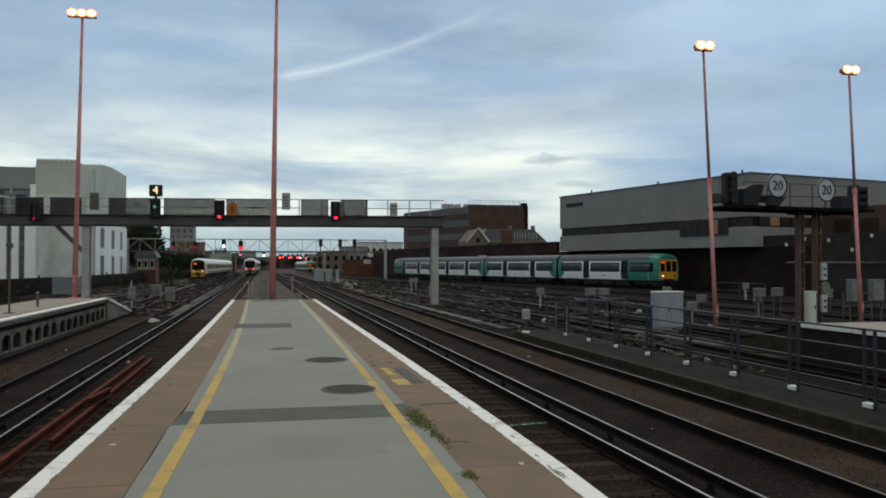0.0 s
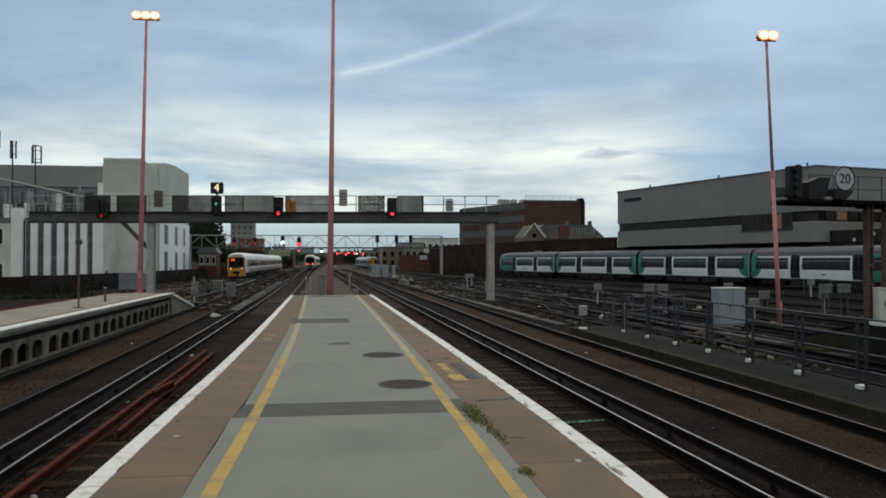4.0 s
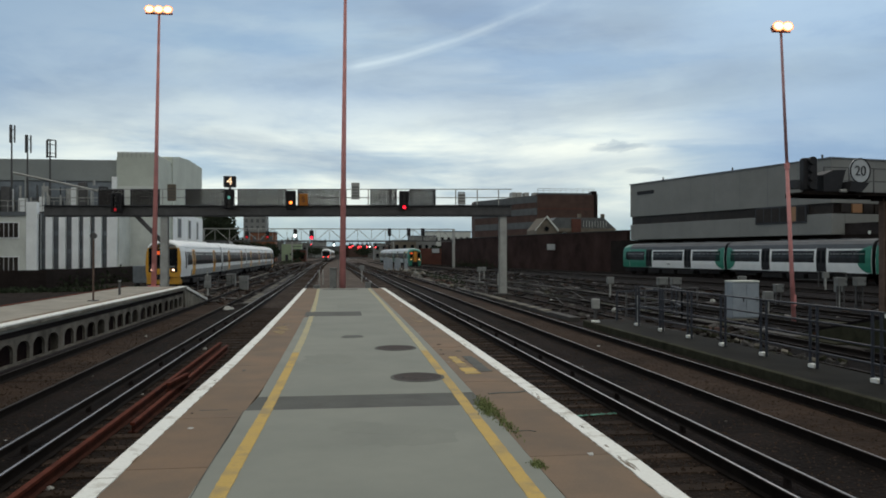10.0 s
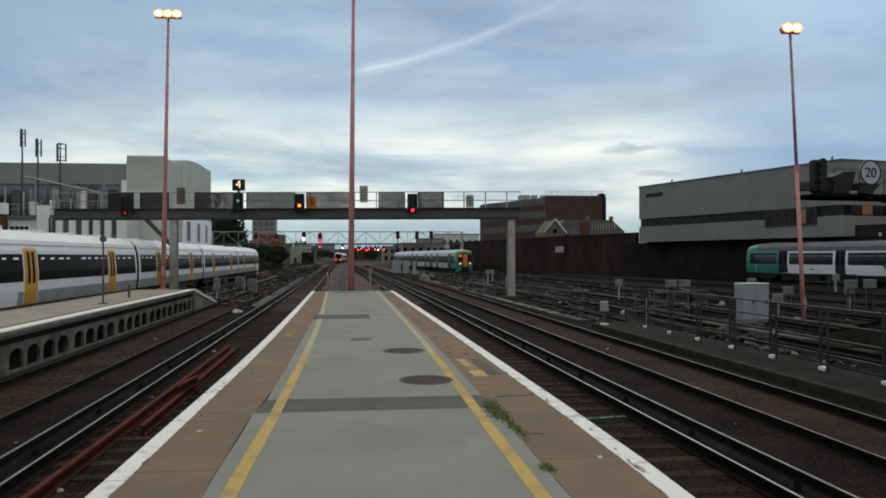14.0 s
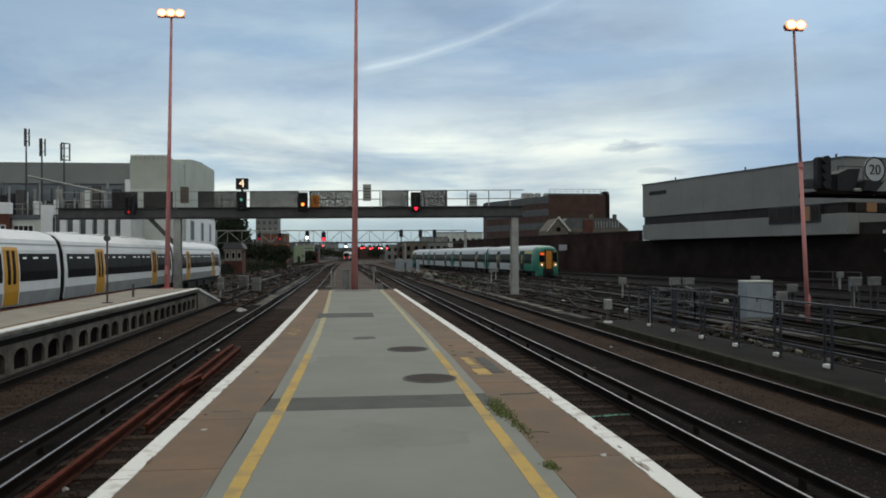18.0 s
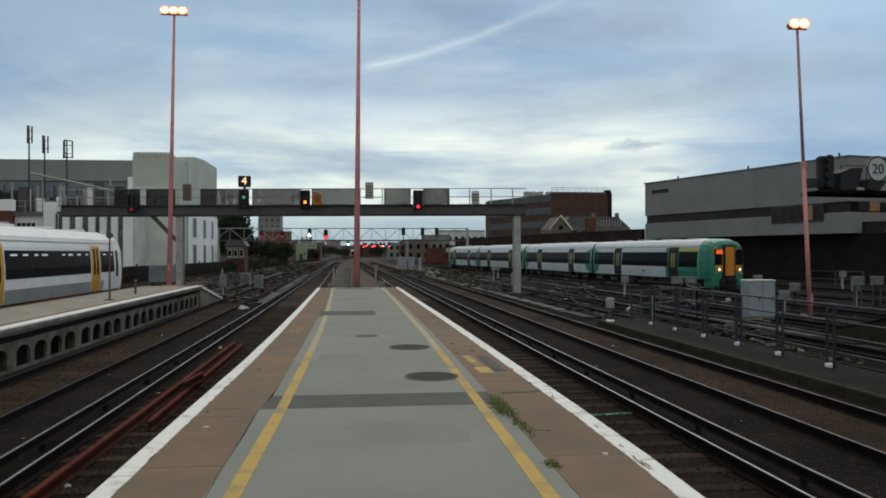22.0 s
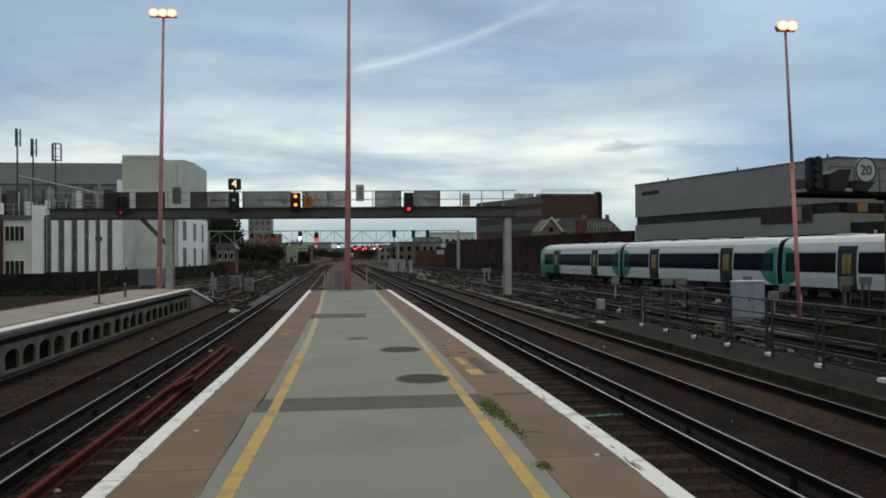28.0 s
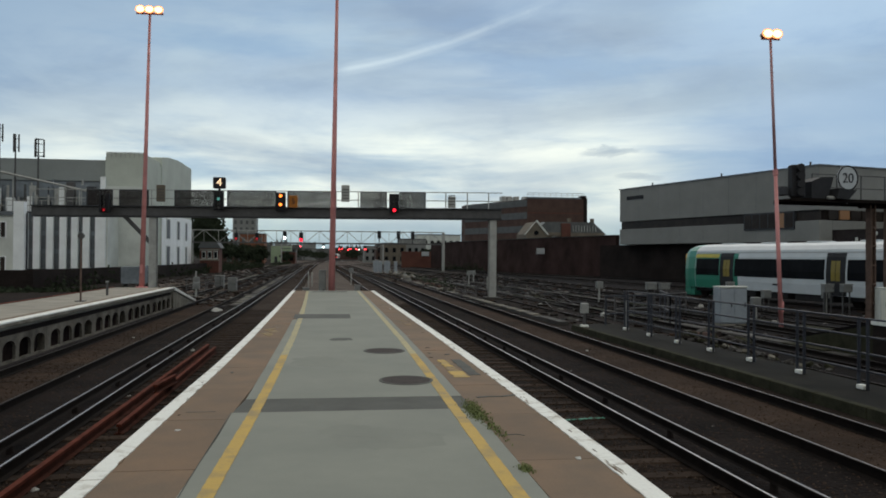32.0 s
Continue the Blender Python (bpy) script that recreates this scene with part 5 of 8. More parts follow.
def low_west():
    Y = 72.0
    t = thing("low_block", "low pale block with dark windows and a red brick corner", "building", pose(0, Y, 0))
    part("wall", Geo().box(-27.9, -25.5, 0, 1.6, -0.24, 5.6), M["bld_lite"], t)
    part("roof", Geo().box(-28.0, -25.5, -0.15, 1.7, 5.6, 5.95), M["bld_dark"], t)
    part("pier", Geo().box(-25.5, -24.65, -0.4, 0.2, -0.24, 6.75, 0.03), M["bld_white"], t)
    part("downpipe", Geo().tube((-24.5, -0.2, -0.24), (-24.5, -0.2, 5.8), 0.08, None, 8), M["dgrey"], t)
    part("brick_end", Geo().box(-37, -27.95, -0.5, 0.2, -0.24, 6.0), M["redbrick"], t)
    part("white_cap", Geo().box(-37, -27.9, -0.55, 0.2, 6.0, 6.95, 0.03), M["bld_white"], t)
    for z, h in ((0.75, 1.5), (3.75, 1.35)):
        f = part("window", Geo().box(-27.75, -26.15, -0.05, 0.02, z, z + h), M["bld_white"], t)
        for k in range(4):
            part("pane", Geo().box(-27.70 + k * 0.38, -27.38 + k * 0.38, -0.08, -0.052, z + 0.07, z + h - 0.07), M["glass_warm"], f)
        f = part("window", Geo().box(-29.4, -28.2, -0.56, -0.48, z, z + h), M["bld_white"], t)
        for k in range(3):
            part("pane", Geo().box(-29.35 + k * 0.38, -29.03 + k * 0.38, -0.59, -0.562, z + 0.07, z + h - 0.07), M["glass_warm"], f)


low_west()


def parapet_walls():
    g = Geo().sweep([(-36, 60, 0), (-21.5, 64, 0), (-19.0, 90, 0), (-17.5, 130, 0)], [(-0.2, -0.24), (-0.2, 1.25), (0.2, 1.25), (0.2, -0.24)])
    part("wall_west", g, M["soot_and_shade"], label="dark low parapet wall beside the tracks", kind="structure")


parapet_walls()


def antennas():
    for x, y, z, h, w in ((-34.5, 92.8, 6.85, 9.4, 0.28), (-32.9, 92.8, 6.85, 8.35, 0.32), (-30.6, 92.8, 6.85, 7.85, 0.55)):
        t = thing("antenna_mast", "grey rooftop antenna mast with panel aerials", "antenna", pose(x, y, z), group="rooftop antennas")
        part("pole", Geo().tube((0, 0, 0), (0, 0, h), 0.13, 0.07, 8), M["grey"], t)
        for a in range(3):
            q = a * 2 * math.pi / 3 + 0.4
            part("aerial", Geo().box(-0.075, 0.075, -0.05, 0.05, h - 1.9, h, 0.02, pose(w * math.cos(q), w * math.sin(q), 0)), M["grey"], t)
            b = q + 2 * math.pi / 3
            for z in (h - 0.5, h - 1.4):
                part("arm", Geo().bar((0, 0, z), (w * math.cos(q), w * math.sin(q), z), 0.06), M["grey"], t)
            if w > 0.5:
                for z in (h, h - 1.8):
                    part("cage_bar", Geo().bar((w * math.cos(q), w * math.sin(q), z), (w * math.cos(b), w * math.sin(b), z), 0.07), M["grey"], t)
    t = thing("roof_plant", "jumble of grey pipes, ducts and frames on the flat roof", "roof plant", pose(-33, 93, 6.85))
    for i in range(60):
        x, w, h = random.uniform(-10.5, 9.6), random.uniform(0.12, 0.9), random.uniform(0.5, 3.3)
        y = random.uniform(-1.9, 0.8)
        part("duct", Geo().box(x, x + w, y, y + w, 0.0, h, 0.03), random.choice((M["grey"], M["grey_lt"], M["dgrey"], M["bld_white"], M["bld_blue"])), t)
    for i in range(46):
        x, w, h = random.uniform(-10.5, 8.6), random.uniform(0.05, 0.16), random.uniform(1.4, 3.7)
        y = random.uniform(-1.9, 0.9)
        part("standpipe", Geo().tube((x, y, 0), (x, y, h), w, w * 0.9, 8), random.choice((M["grey"], M["grey_lt"], M["dgrey"], M["bld_blue"])), t)
    part("pipe", Geo().tube((-0.6, -2.2, 4.1), (8.2, -2.2, 2.2), 0.11, None, 8).tube((0.6, -2.2, 0), (0.6, -2.2, 3.8), 0.06, None, 6).tube((7.4, -2.2, 0), (7.4, -2.2, 2.4), 0.06, None, 6), M["grey_lt"], t)
    for z in (0.6, 1.15):
        part("rail", Geo().bar((-9, -2.5, z), (9.9, -2.5, z), 0.05), M["grey_lt"], t)
    for i in range(17):
        part("stanchion", Geo().bar((-9 + i * 1.14, -2.5, 0.0), (-9 + i * 1.14, -2.5, 1.15), 0.05), M["grey_lt"], t)


antennas()


def signal_box_block():
    """Long raised concrete block; local x runs along its face from the far to the near corner."""
    a, b = Vector((38.4, 104.0, 0)), Vector((46.1, 73.0, 0))
    L = (b - a).length + 1.0
    ang = math.degrees(math.atan2(b.y - a.y, b.x - a.x))
    t = thing("concrete_block", "long raised grey concrete block with a dark window band", "building", Matrix.Translation(a) @ pose(0, 0, 0, 0, 0, ang))
    # outward face is local -y
    z0, z1 = 4.2, 11.4
    part("upper_wall", Geo().box(0, L, 0, 22, 7.2, z1, 0.03), M["bld_grey"], t)
    part("lower_wall", Geo().box(0, L, 0, 1.7, z0, 6.2, 0.03), M["bld_grey"], t)
    # lower core, recess and undercroft share one near-black material
    part("lower_core", Geo().box(0.1, L - 0.6, 1.7, 21.8, z0, 6.15), M["soot_and_shade"], t, "dark recessed storey behind the wall")
    for i in range(1, 8):
        for z in (7.22, 4.22):
            part("panel_joint", Geo().box(L * i / 8 - 0.012, L * i / 8 + 0.012, -0.006, 0.0, z, z1 - 0.05 if z > 7 else 6.18), M["bld_dark"], t)
    part("recess", Geo().box(0.15, L - 0.15, 0.35, 21.8, 6.15, 7.25), M["soot_and_shade"], t)
    part("coping", Geo().box(-0.08, L + 0.08, -0.08, 22.1, z1, z1 + 0.14), M["bld_dark"], t)
    part("band", Geo().box(0.1, L - 0.1, 0.22, 0.36, 6.2, 7.2), M["glass_warm"], t, "dark brown window band")
    bay = part("bay_window", Geo().box(L * 0.70, L * 0.91, -0.12, 0.3, 5.45, 7.2), M["dgrey"], t)
    for i in range(6):
        x0 = L * 0.70 + 0.15 + i * (L * 0.21 - 0.15) / 6
        # pane 4 glows to imitate an orange reflection in the bay
        part("pane", Geo().box(x0, x0 + L * 0.21 / 6 - 0.2, -0.15, -0.125, 5.6, 7.05), M["lit_and_reflection_pane" if i == 4 else "glass_warm"], bay)
    for i in range(14):
        y = 1.2 + i * 1.45
        part("end_pane", Geo().box(L - 0.12, L + 0.02, y, y + 1.25, 6.32, 7.18), M["lit_and_reflection_pane" if i == 1 else "glass_warm"], t)
    part("sign", Geo().box(1.6, 5.2, -0.06, -0.01, 10.0, 10.45), M["blackm"], t, "dark name strip in unreadable lettering")
    part("undercroft_wall", Geo().box(-7, L + 6, 1.5, 20, -0.24, z0), M["soot_and_shade"], t, "near-black lower storey")
    part("end_fascia", Geo().box(L - 0.55, L, 1.71, 21.9, 5.3, 6.2, 0.03), M["bld_grey"], t)
    part("lower_block", Geo().box(L - 0.5, L + 14, 1.9, 24, z0 - 4.4, 5.29), M["darkbrick"], t, "dark brick lower block")
    for i, (x, z) in enumerate(((2.5, 4.2), (4.6, 4.7), (7.2, 4.5), (9.6, 3.6), (11.5, 4.8))):
        part("wall_lamp", Geo().box(L + x, L + x + 0.25, 1.78, 1.895, z, z + 0.32, 0.02), M["bld_lite"], t, "small pale lamp on the wall")
    part("wall_rail", Geo().box(L - 0.3, L + 14, 1.8, 1.895, 2.6, 2.72), M["grey"], t)
    part("far_wing", Geo().box(L, L + 30, 10, 26, 3.0, 8.2), M["brick"], t)
    for i in range(9):
        part("wing_window", Geo().box(L + 1.5 + i * 3, L + 3.4 + i * 3, 9.93, 10.0, 5.2, 7.0), M["glass_warm"], t)
    for i in range(5):
        part("roof_vent", Geo().tube((3 + i * 6.5, 3 + (i % 2) * 2, z1 + 0.14), (3 + i * 6.5, 3 + (i % 2) * 2, z1 + 0.9), 0.10, None, 8), M["grey"], t)


signal_box_block()


def retaining_wall():
    pts = [(23.5, 190), (29.0, 150), (33.5, 128), (38.6, 108), (46, 78), (56, 40), (66, 0)]
    part("wall_east", Geo().sweep([(x + 1.0, y, 0) for x, y in pts[:4]], [(-0.3, -0.24), (-0.3, 5.5), (0.3, 5.5), (0.3, -0.24)]), M["soot_red"], label="tall sooty brick retaining wall beside the tracks", kind="structure")
    part("coping", Geo().sweep([(x + 1.0, y, 0) for x, y in pts[:4]], [(-0.42, 5.5), (-0.42, 5.62), (0.42, 5.62), (0.42, 5.5)]), M["conc_dark"], label="dark coping on the wall", kind="structure")


retaining_wall()


def brown_block():
    t = thing("brown_block", "brown brick office block with grey banded side", "building", pose(0.9, 205, 0.35))
    part("front", Geo().box(50.0, 65.6, 0, 30, -0.6, 17.2), M["brick"], t)
    g = Geo()
    g.prism([(38.6, 28), (50.0, 0.2), (50.0, 30), (38.6, 34)], 2, -0.24, 17.0)
    part("side", g, M["brick"], t)
    for z in (1.5, 5.0, 8.5, 12.0, 15.2):
        q = Geo()
        q.prism([(38.55, 27.9), (49.97, 0.05), (50.0, 0.3), (38.7, 28.2)], 2, z, z + 1.7)
        part("window_band", q, M["slate"], t, "grey window band")
        for i in range(7):
            f = i / 7
            xx, yy = 39.2 + 10.4 * f, 27.9 - 26.0 * f - 0.6
            part("pane", Geo().bar((xx, yy - 0.02, z + 0.85), (xx + 0.9, yy - 2.2, z + 0.85), 0.12, 1.2), M["glass"], t)
    part("parapet", Geo().box(49.9, 65.65, -0.1, 0.3, 17.2, 17.6), M["bld_dark"], t)
    part("roof_rail", Geo().bar((50.2, 0.3, 18.7), (65.2, 0.3, 18.7), 0.09).bar((50.2, 0.3, 18.2), (65.2, 0.3, 18.2), 0.07), M["grey_lt"], t, "pale roof railing")
    for k in range(11):
        part("rail_post", Geo().bar((50.2 + k * 1.5, 0.3, 17.5), (50.2 + k * 1.5, 0.3, 18.7), 0.08), M["grey_lt"], t)
    for x in (45.5, 47, 49, 51.5):
        part("roof_plant", Geo().box(x, x + 1.3, 10, 13, 17, 18.4, 0.05), M["grey_lt"], t)
    part("turret", Geo().box(64.4, 65.7, -0.2, 2, 17.2, 18.1), M["soot_and_shade"], t)
    part("corner_shaft", Geo().box(65.0, 65.9, -0.3, 1.4, 10.5, 17.4, 0.05), M["soot_and_shade"], t, "dark corner shaft")
    for z in (13.4, 9.6, 5.8):
        part("brick_course", Geo().box(50.05, 65.0, -0.05, 0.0, z, z + 0.25), M["redbrick"], t)


brown_block()


def stone_house():
    t = thing("gabled_house", "old yellow brick house with gabled end and slate roof", "house", pose(0, 168, 0))
    part("wall", Geo().box(43.5, 58.9, 1, 10, -0.24, 7.4), M["stone"], t)
    g = Geo().prism([(42.9, 7.4), (59.3, 7.4), (56.4, 10.0), (46.0, 10.0)], 1, 0.8, 10.2)
    part("roof", g, M["slate"], t)
    part("gable", Geo().prism([(41.6, -0.24), (45.8, -0.24), (45.8, 7.4), (43.7, 10.0), (41.6, 7.4)], 1, 0.0, 9.0), M["stone"], t)
    part("bargeboard", Geo().bar((41.2, -0.2, 7.2), (43.7, -0.2, 10.2), 0.12).bar((46.2, -0.2, 7.2), (43.7, -0.2, 10.2), 0.34), M["bld_lite"], t, "white-painted bargeboards")
    part("brick_bay", Geo().box(49.3, 51.3, 0.3, 1.0, -0.24, 9.7, 0.03), M["redbrick"], t, "projecting red brick bay")
    part("parapet", Geo().box(45.9, 58.95, 0.55, 0.95, 7.0, 7.75, 0.03), M["stone"], t)
    for k in range(9):
        part("glazing_bar", Geo().bar((52.0 + k * 0.62, 0.76, 8.0), (52.0 + k * 0.62, 0.76, 9.3), 0.07), M["bld_lite"], t)
    f = part("gable_window", Geo().tube((43.7, -0.1, 7.6), (43.7, 0.05, 7.6), 0.62, None, 14), M["stone"], t)
    part("pane", Geo().tube((43.7, -0.14, 7.6), (43.7, -0.11, 7.6), 0.5, None, 14), M["glass"], f)
    for i in range(4):
        f = part("skylight", Geo().box(48.6 + i * 1.9, 49.9 + i * 1.9, 0.70, 0.80, 8.2, 9.1, 0.01, pose(0, 0.42, 0, -16)), M["bld_lite"], t)
    part("ridge", Geo().bar((46.2, 5.5, 10.03), (56.5, 5.5, 10.03), 0.22), M["bld_dark"], t)
    for x in (52.4, 57.6):
        part("chimney", Geo().box(x - 0.35, x + 0.35, 4.8, 5.6, 8.6, 11.0, 0.03), M["stone"], t)
    for i in range(5):
        f = part("window", Geo().box(47.4 + i * 1.9, 48.4 + i * 1.9, 0.92, 1.0, 5.4, 6.9), M["bld_lite"], t)
        part("pane", Geo().box(47.5 + i * 1.9, 48.3 + i * 1.9, 0.89, 0.918, 5.5, 6.8), M["glass"], f)


stone_house()


rnd_town = random.Random(31)
FAR_TOWN = [(-66 + i * 6.2 + rnd_town.uniform(-2, 2), rnd_town.uniform(455, 600), rnd_town.uniform(6, 13), rnd_town.uniform(6.5, 11.5), rnd_town.choice(("skyl", "skyl", "brick", "bld_grey", "stone", "bld_dark"))) for i in range(25)]
FAR_TOWN = [q for q in FAR_TOWN if not -8 < q[0] < 14]


def skyline():
    """Distant blocks round the end of the tracks."""
    rnd = random.Random(4)
    for x, y, w, h, m in ((41, 300, 16.5, 10.6, "bld_lite"), (30, 285, 9, 8.6, "bld_grey"), (23, 280, 8, 7.0, "stone"), (24, 300, 12, 6.0, "brick"), (20, 330, 10, 6.5, "bld_grey"), (-3, 600, 14, 7.5, "skyl"), (10, 610, 13, 8.5, "brick"),
                          (-20, 420, 10, 6, "skyl"), (-35, 360, 9.6, 20, "bld_grey"), (-24.7, 280, 8, 9.7, "orange_brick"), (-12.2, 268, 4.5, 3.8, "redbrick"), (-24, 210, 8, 4.5, "brick"), (36, 400, 24, 8, "skyl"),
                          (-60, 500, 40, 8, "skyl"), (80, 520, 60, 10, "skyl"), (-5, 620, 60, 6, "skyl"), (32, 205, 8, 4.6, "redbrick"), (62, 320, 16, 8, "bld_grey"), (44, 250, 6, 6.5, "stone"), *FAR_TOWN):
        t = thing("distant_block", "small distant building with rows of windows", "building", pose(x, y, -0.24), group="distant buildings")
        part("wall", Geo().box(-w / 2, w / 2, 0, 12, 0, h), M[m], t)
        part("roof", Geo().box(-w / 2 - 0.2, w / 2 + 0.2, -0.2, 12.2, h, h + 0.3), M["slate"], t)
        if y > 430:
            for i in range(3):
                part("chimney", Geo().box(-w * 0.4 + i * w * 0.38, -w * 0.4 + i * w * 0.38 + 0.9, 4, 5, h + 0.3, h + 1.6), M["brick"], t)
            continue
        n, rows_n = max(2, int(w / 2.2)), max(1, int(h / 3))
        for r in range(rows_n):
            for i in range(n):
                cx = -w / 2 + w * (i + 0.5) / n
                part("window", Geo().box(cx - 0.55, cx + 0.55, -0.06, 0.02, 1.0 + r * 3.0, 2.6 + r * 3.0), M["slate" if x < -20 else "glass"], t)


skyline()


def tree(x, y, h, w, seed, label):
    rnd = random.Random(seed)
    t = thing("tree", label, "tree", pose(x, y, -0.24))
    g = Geo().tube((0, 0, 0), (0, 0, h * 0.5), 0.28, 0.14, 8)
    for i in range(7):
        a = rnd.uniform(0, 6.28)
        z = h * rnd.uniform(0.25, 0.5)
        g.tube((0, 0, z), (w * 0.35 * math.cos(a), w * 0.35 * math.sin(a), z + h * 0.28), 0.09, 0.03, 5)
    part("trunk", g, M["bark"], t)
    c = Geo()
    for i in range(1500 if h < 8 else 4200):
        a, u = rnd.uniform(0, 6.28), rnd.uniform(-1, 1)
        r = rnd.uniform(0.35, 1.0) ** 0.6 * (0.8 + 0.3 * math.sin(3 * a + seed) * math.cos(4 * u))
        p = Vector((w / 2 * r * math.cos(a) * math.sqrt(1 - u * u), w / 2 * r * math.sin(a) * math.sqrt(1 - u * u), h * 0.62 + h * 0.40 * r * u))
        s = rnd.uniform(0.12, 0.32)
        q = Euler((rnd.uniform(0, 6), rnd.uniform(0, 6), 0)).to_matrix()
        c.add([p + q @ Vector(v) for v in ((-s, -s * 0.5, 0), (s, -s * 0.5, 0.05), (s * 0.8, s * 0.6, 0), (-s * 0.6, s * 0.7, 0.06))], [(0, 1, 2, 3)])
    part("crown", c, M["leaf"], t, "dark leafy crown")


tree(-22.6, 158, 11.2, 9.8, 3, "dark bushy tree beside the tracks")
tree(-24.5, 172, 8.8, 7.6, 5, "dark bushy tree beside the tracks")
tree(-15.5, 185, 5.0, 6.0, 8, "low dark tree beside the tracks")
tree(-12.6, 268, 4.0, 5.0, 9, "low dark tree beside the tracks")
tree(-20.5, 205, 5.6, 6.5, 21, "low dark tree beside the tracks")
tree(-19.0, 235, 5.2, 7.0, 22, "low dark tree beside the tracks")
tree(-23.5, 190, 6.4, 7.0, 23, "dark bushy tree beside the tracks")
tree(-21.5, 275, 6.0, 6.0, 24, "low dark tree beside the tracks")
tree(26.5, 215, 4.6, 6.0, 25, "low dark tree beside the wall")
tree(-26, 300, 7.0, 9.0, 12, "dark tree among the distant roofs")
tree(19, 360, 6.5, 9.0, 13, "dark tree among the distant roofs")
tree(-3.5, 425, 5.0, 12.0, 14, "dark tree among the distant roofs")
tree(-12, 450, 6.5, 13.0, 15, "dark tree among the distant roofs")
tree(14, 440, 6.0, 11.0, 16, "dark tree among the distant roofs")


# ---- trains ----
SIDE = [(1.34, 0.92), (1.40, 1.45), (1.41, 2.15), (1.34, 2.95), (1.22, 3.35), (0.98, 3.60), (0.55, 3.74), (0.0, 3.78)]


def side_x(z):
    return float(np.interp(z, [p[1] for p in SIDE], [p[0] for p in SIDE]))


def shell(geo, rings, lo=0, hi=None):
    """Lofts part of the body section along y. rings: (y, width scale, top scale)."""
    sec = SIDE[lo:hi]
    closed = hi is None
    full = sec + [(-x, z) for x, z in reversed(sec if not closed else sec[:-1])]
    base, n = len(geo.v), len(full)
    for y, sx, sz in rings:
        for x, z in full:
            zz = 0.92 + (z - 0.92) * sz if z > 0.92 else z
            geo.v.append((x * sx, y, zz))
    for i in range(len(rings) - 1):
        for k in range(n):
            geo.f.append((base + i * n + k, base + i * n + (k + 1) % n, base + i * n + n + (k + 1) % n, base + i * n + n + k))
    geo.f += [tuple(base + k for k in range(n - 1, -1, -1)), tuple(base + (len(rings) - 1) * n + k for k in range(n))]
    return geo


def panel(y0, y1, z0, z1, s, out=0.012, thick=0.03):
    """A panel that follows the body's side s (-1 or 1)."""
    zs = [z0] + [p[1] for p in SIDE if z0 < p[1] < z1] + [z1]
    g = Geo()
    vs = []
    for y in (y0, y1):
        for o in (out, out - thick):
            vs += [(s * (side_x(z) + o), y, z) for z in zs]
    n = len(zs)
    fs = []
    for k in range(n - 1):
        fs += [(k, k + 1, 2 * n + k + 1, 2 * n + k), (n + k, n + k + 1, 3 * n + k + 1, 3 * n + k), (k, k + 1, n + k + 1, n + k), (2 * n + k, 2 * n + k + 1, 3 * n + k + 1, 3 * n + k)]
    fs += [(0, n, 3 * n, 2 * n), (n - 1, 2 * n - 1, 4 * n - 1, 3 * n - 1)]
    return g.add(vs, fs)


def bogie(parent, y):
    b = part("bogie", Geo().box(-1.12, -1.0, y - 1.7, y + 1.7, 0.42, 0.66, 0.02).box(1.0, 1.12, y - 1.7, y + 1.7, 0.42, 0.66, 0.02).box(-1.0, 1.0, y - 0.25, y + 0.25, 0.45, 0.8), M["under"], parent)
    for dy in (-1.3, 1.3):
        for s in (-1, 1):
            part("wheel", Geo().tube((s * 0.68, y + dy, 0.42), (s * 0.82, y + dy, 0.42), 0.42, None, 16), M["rust"], b)


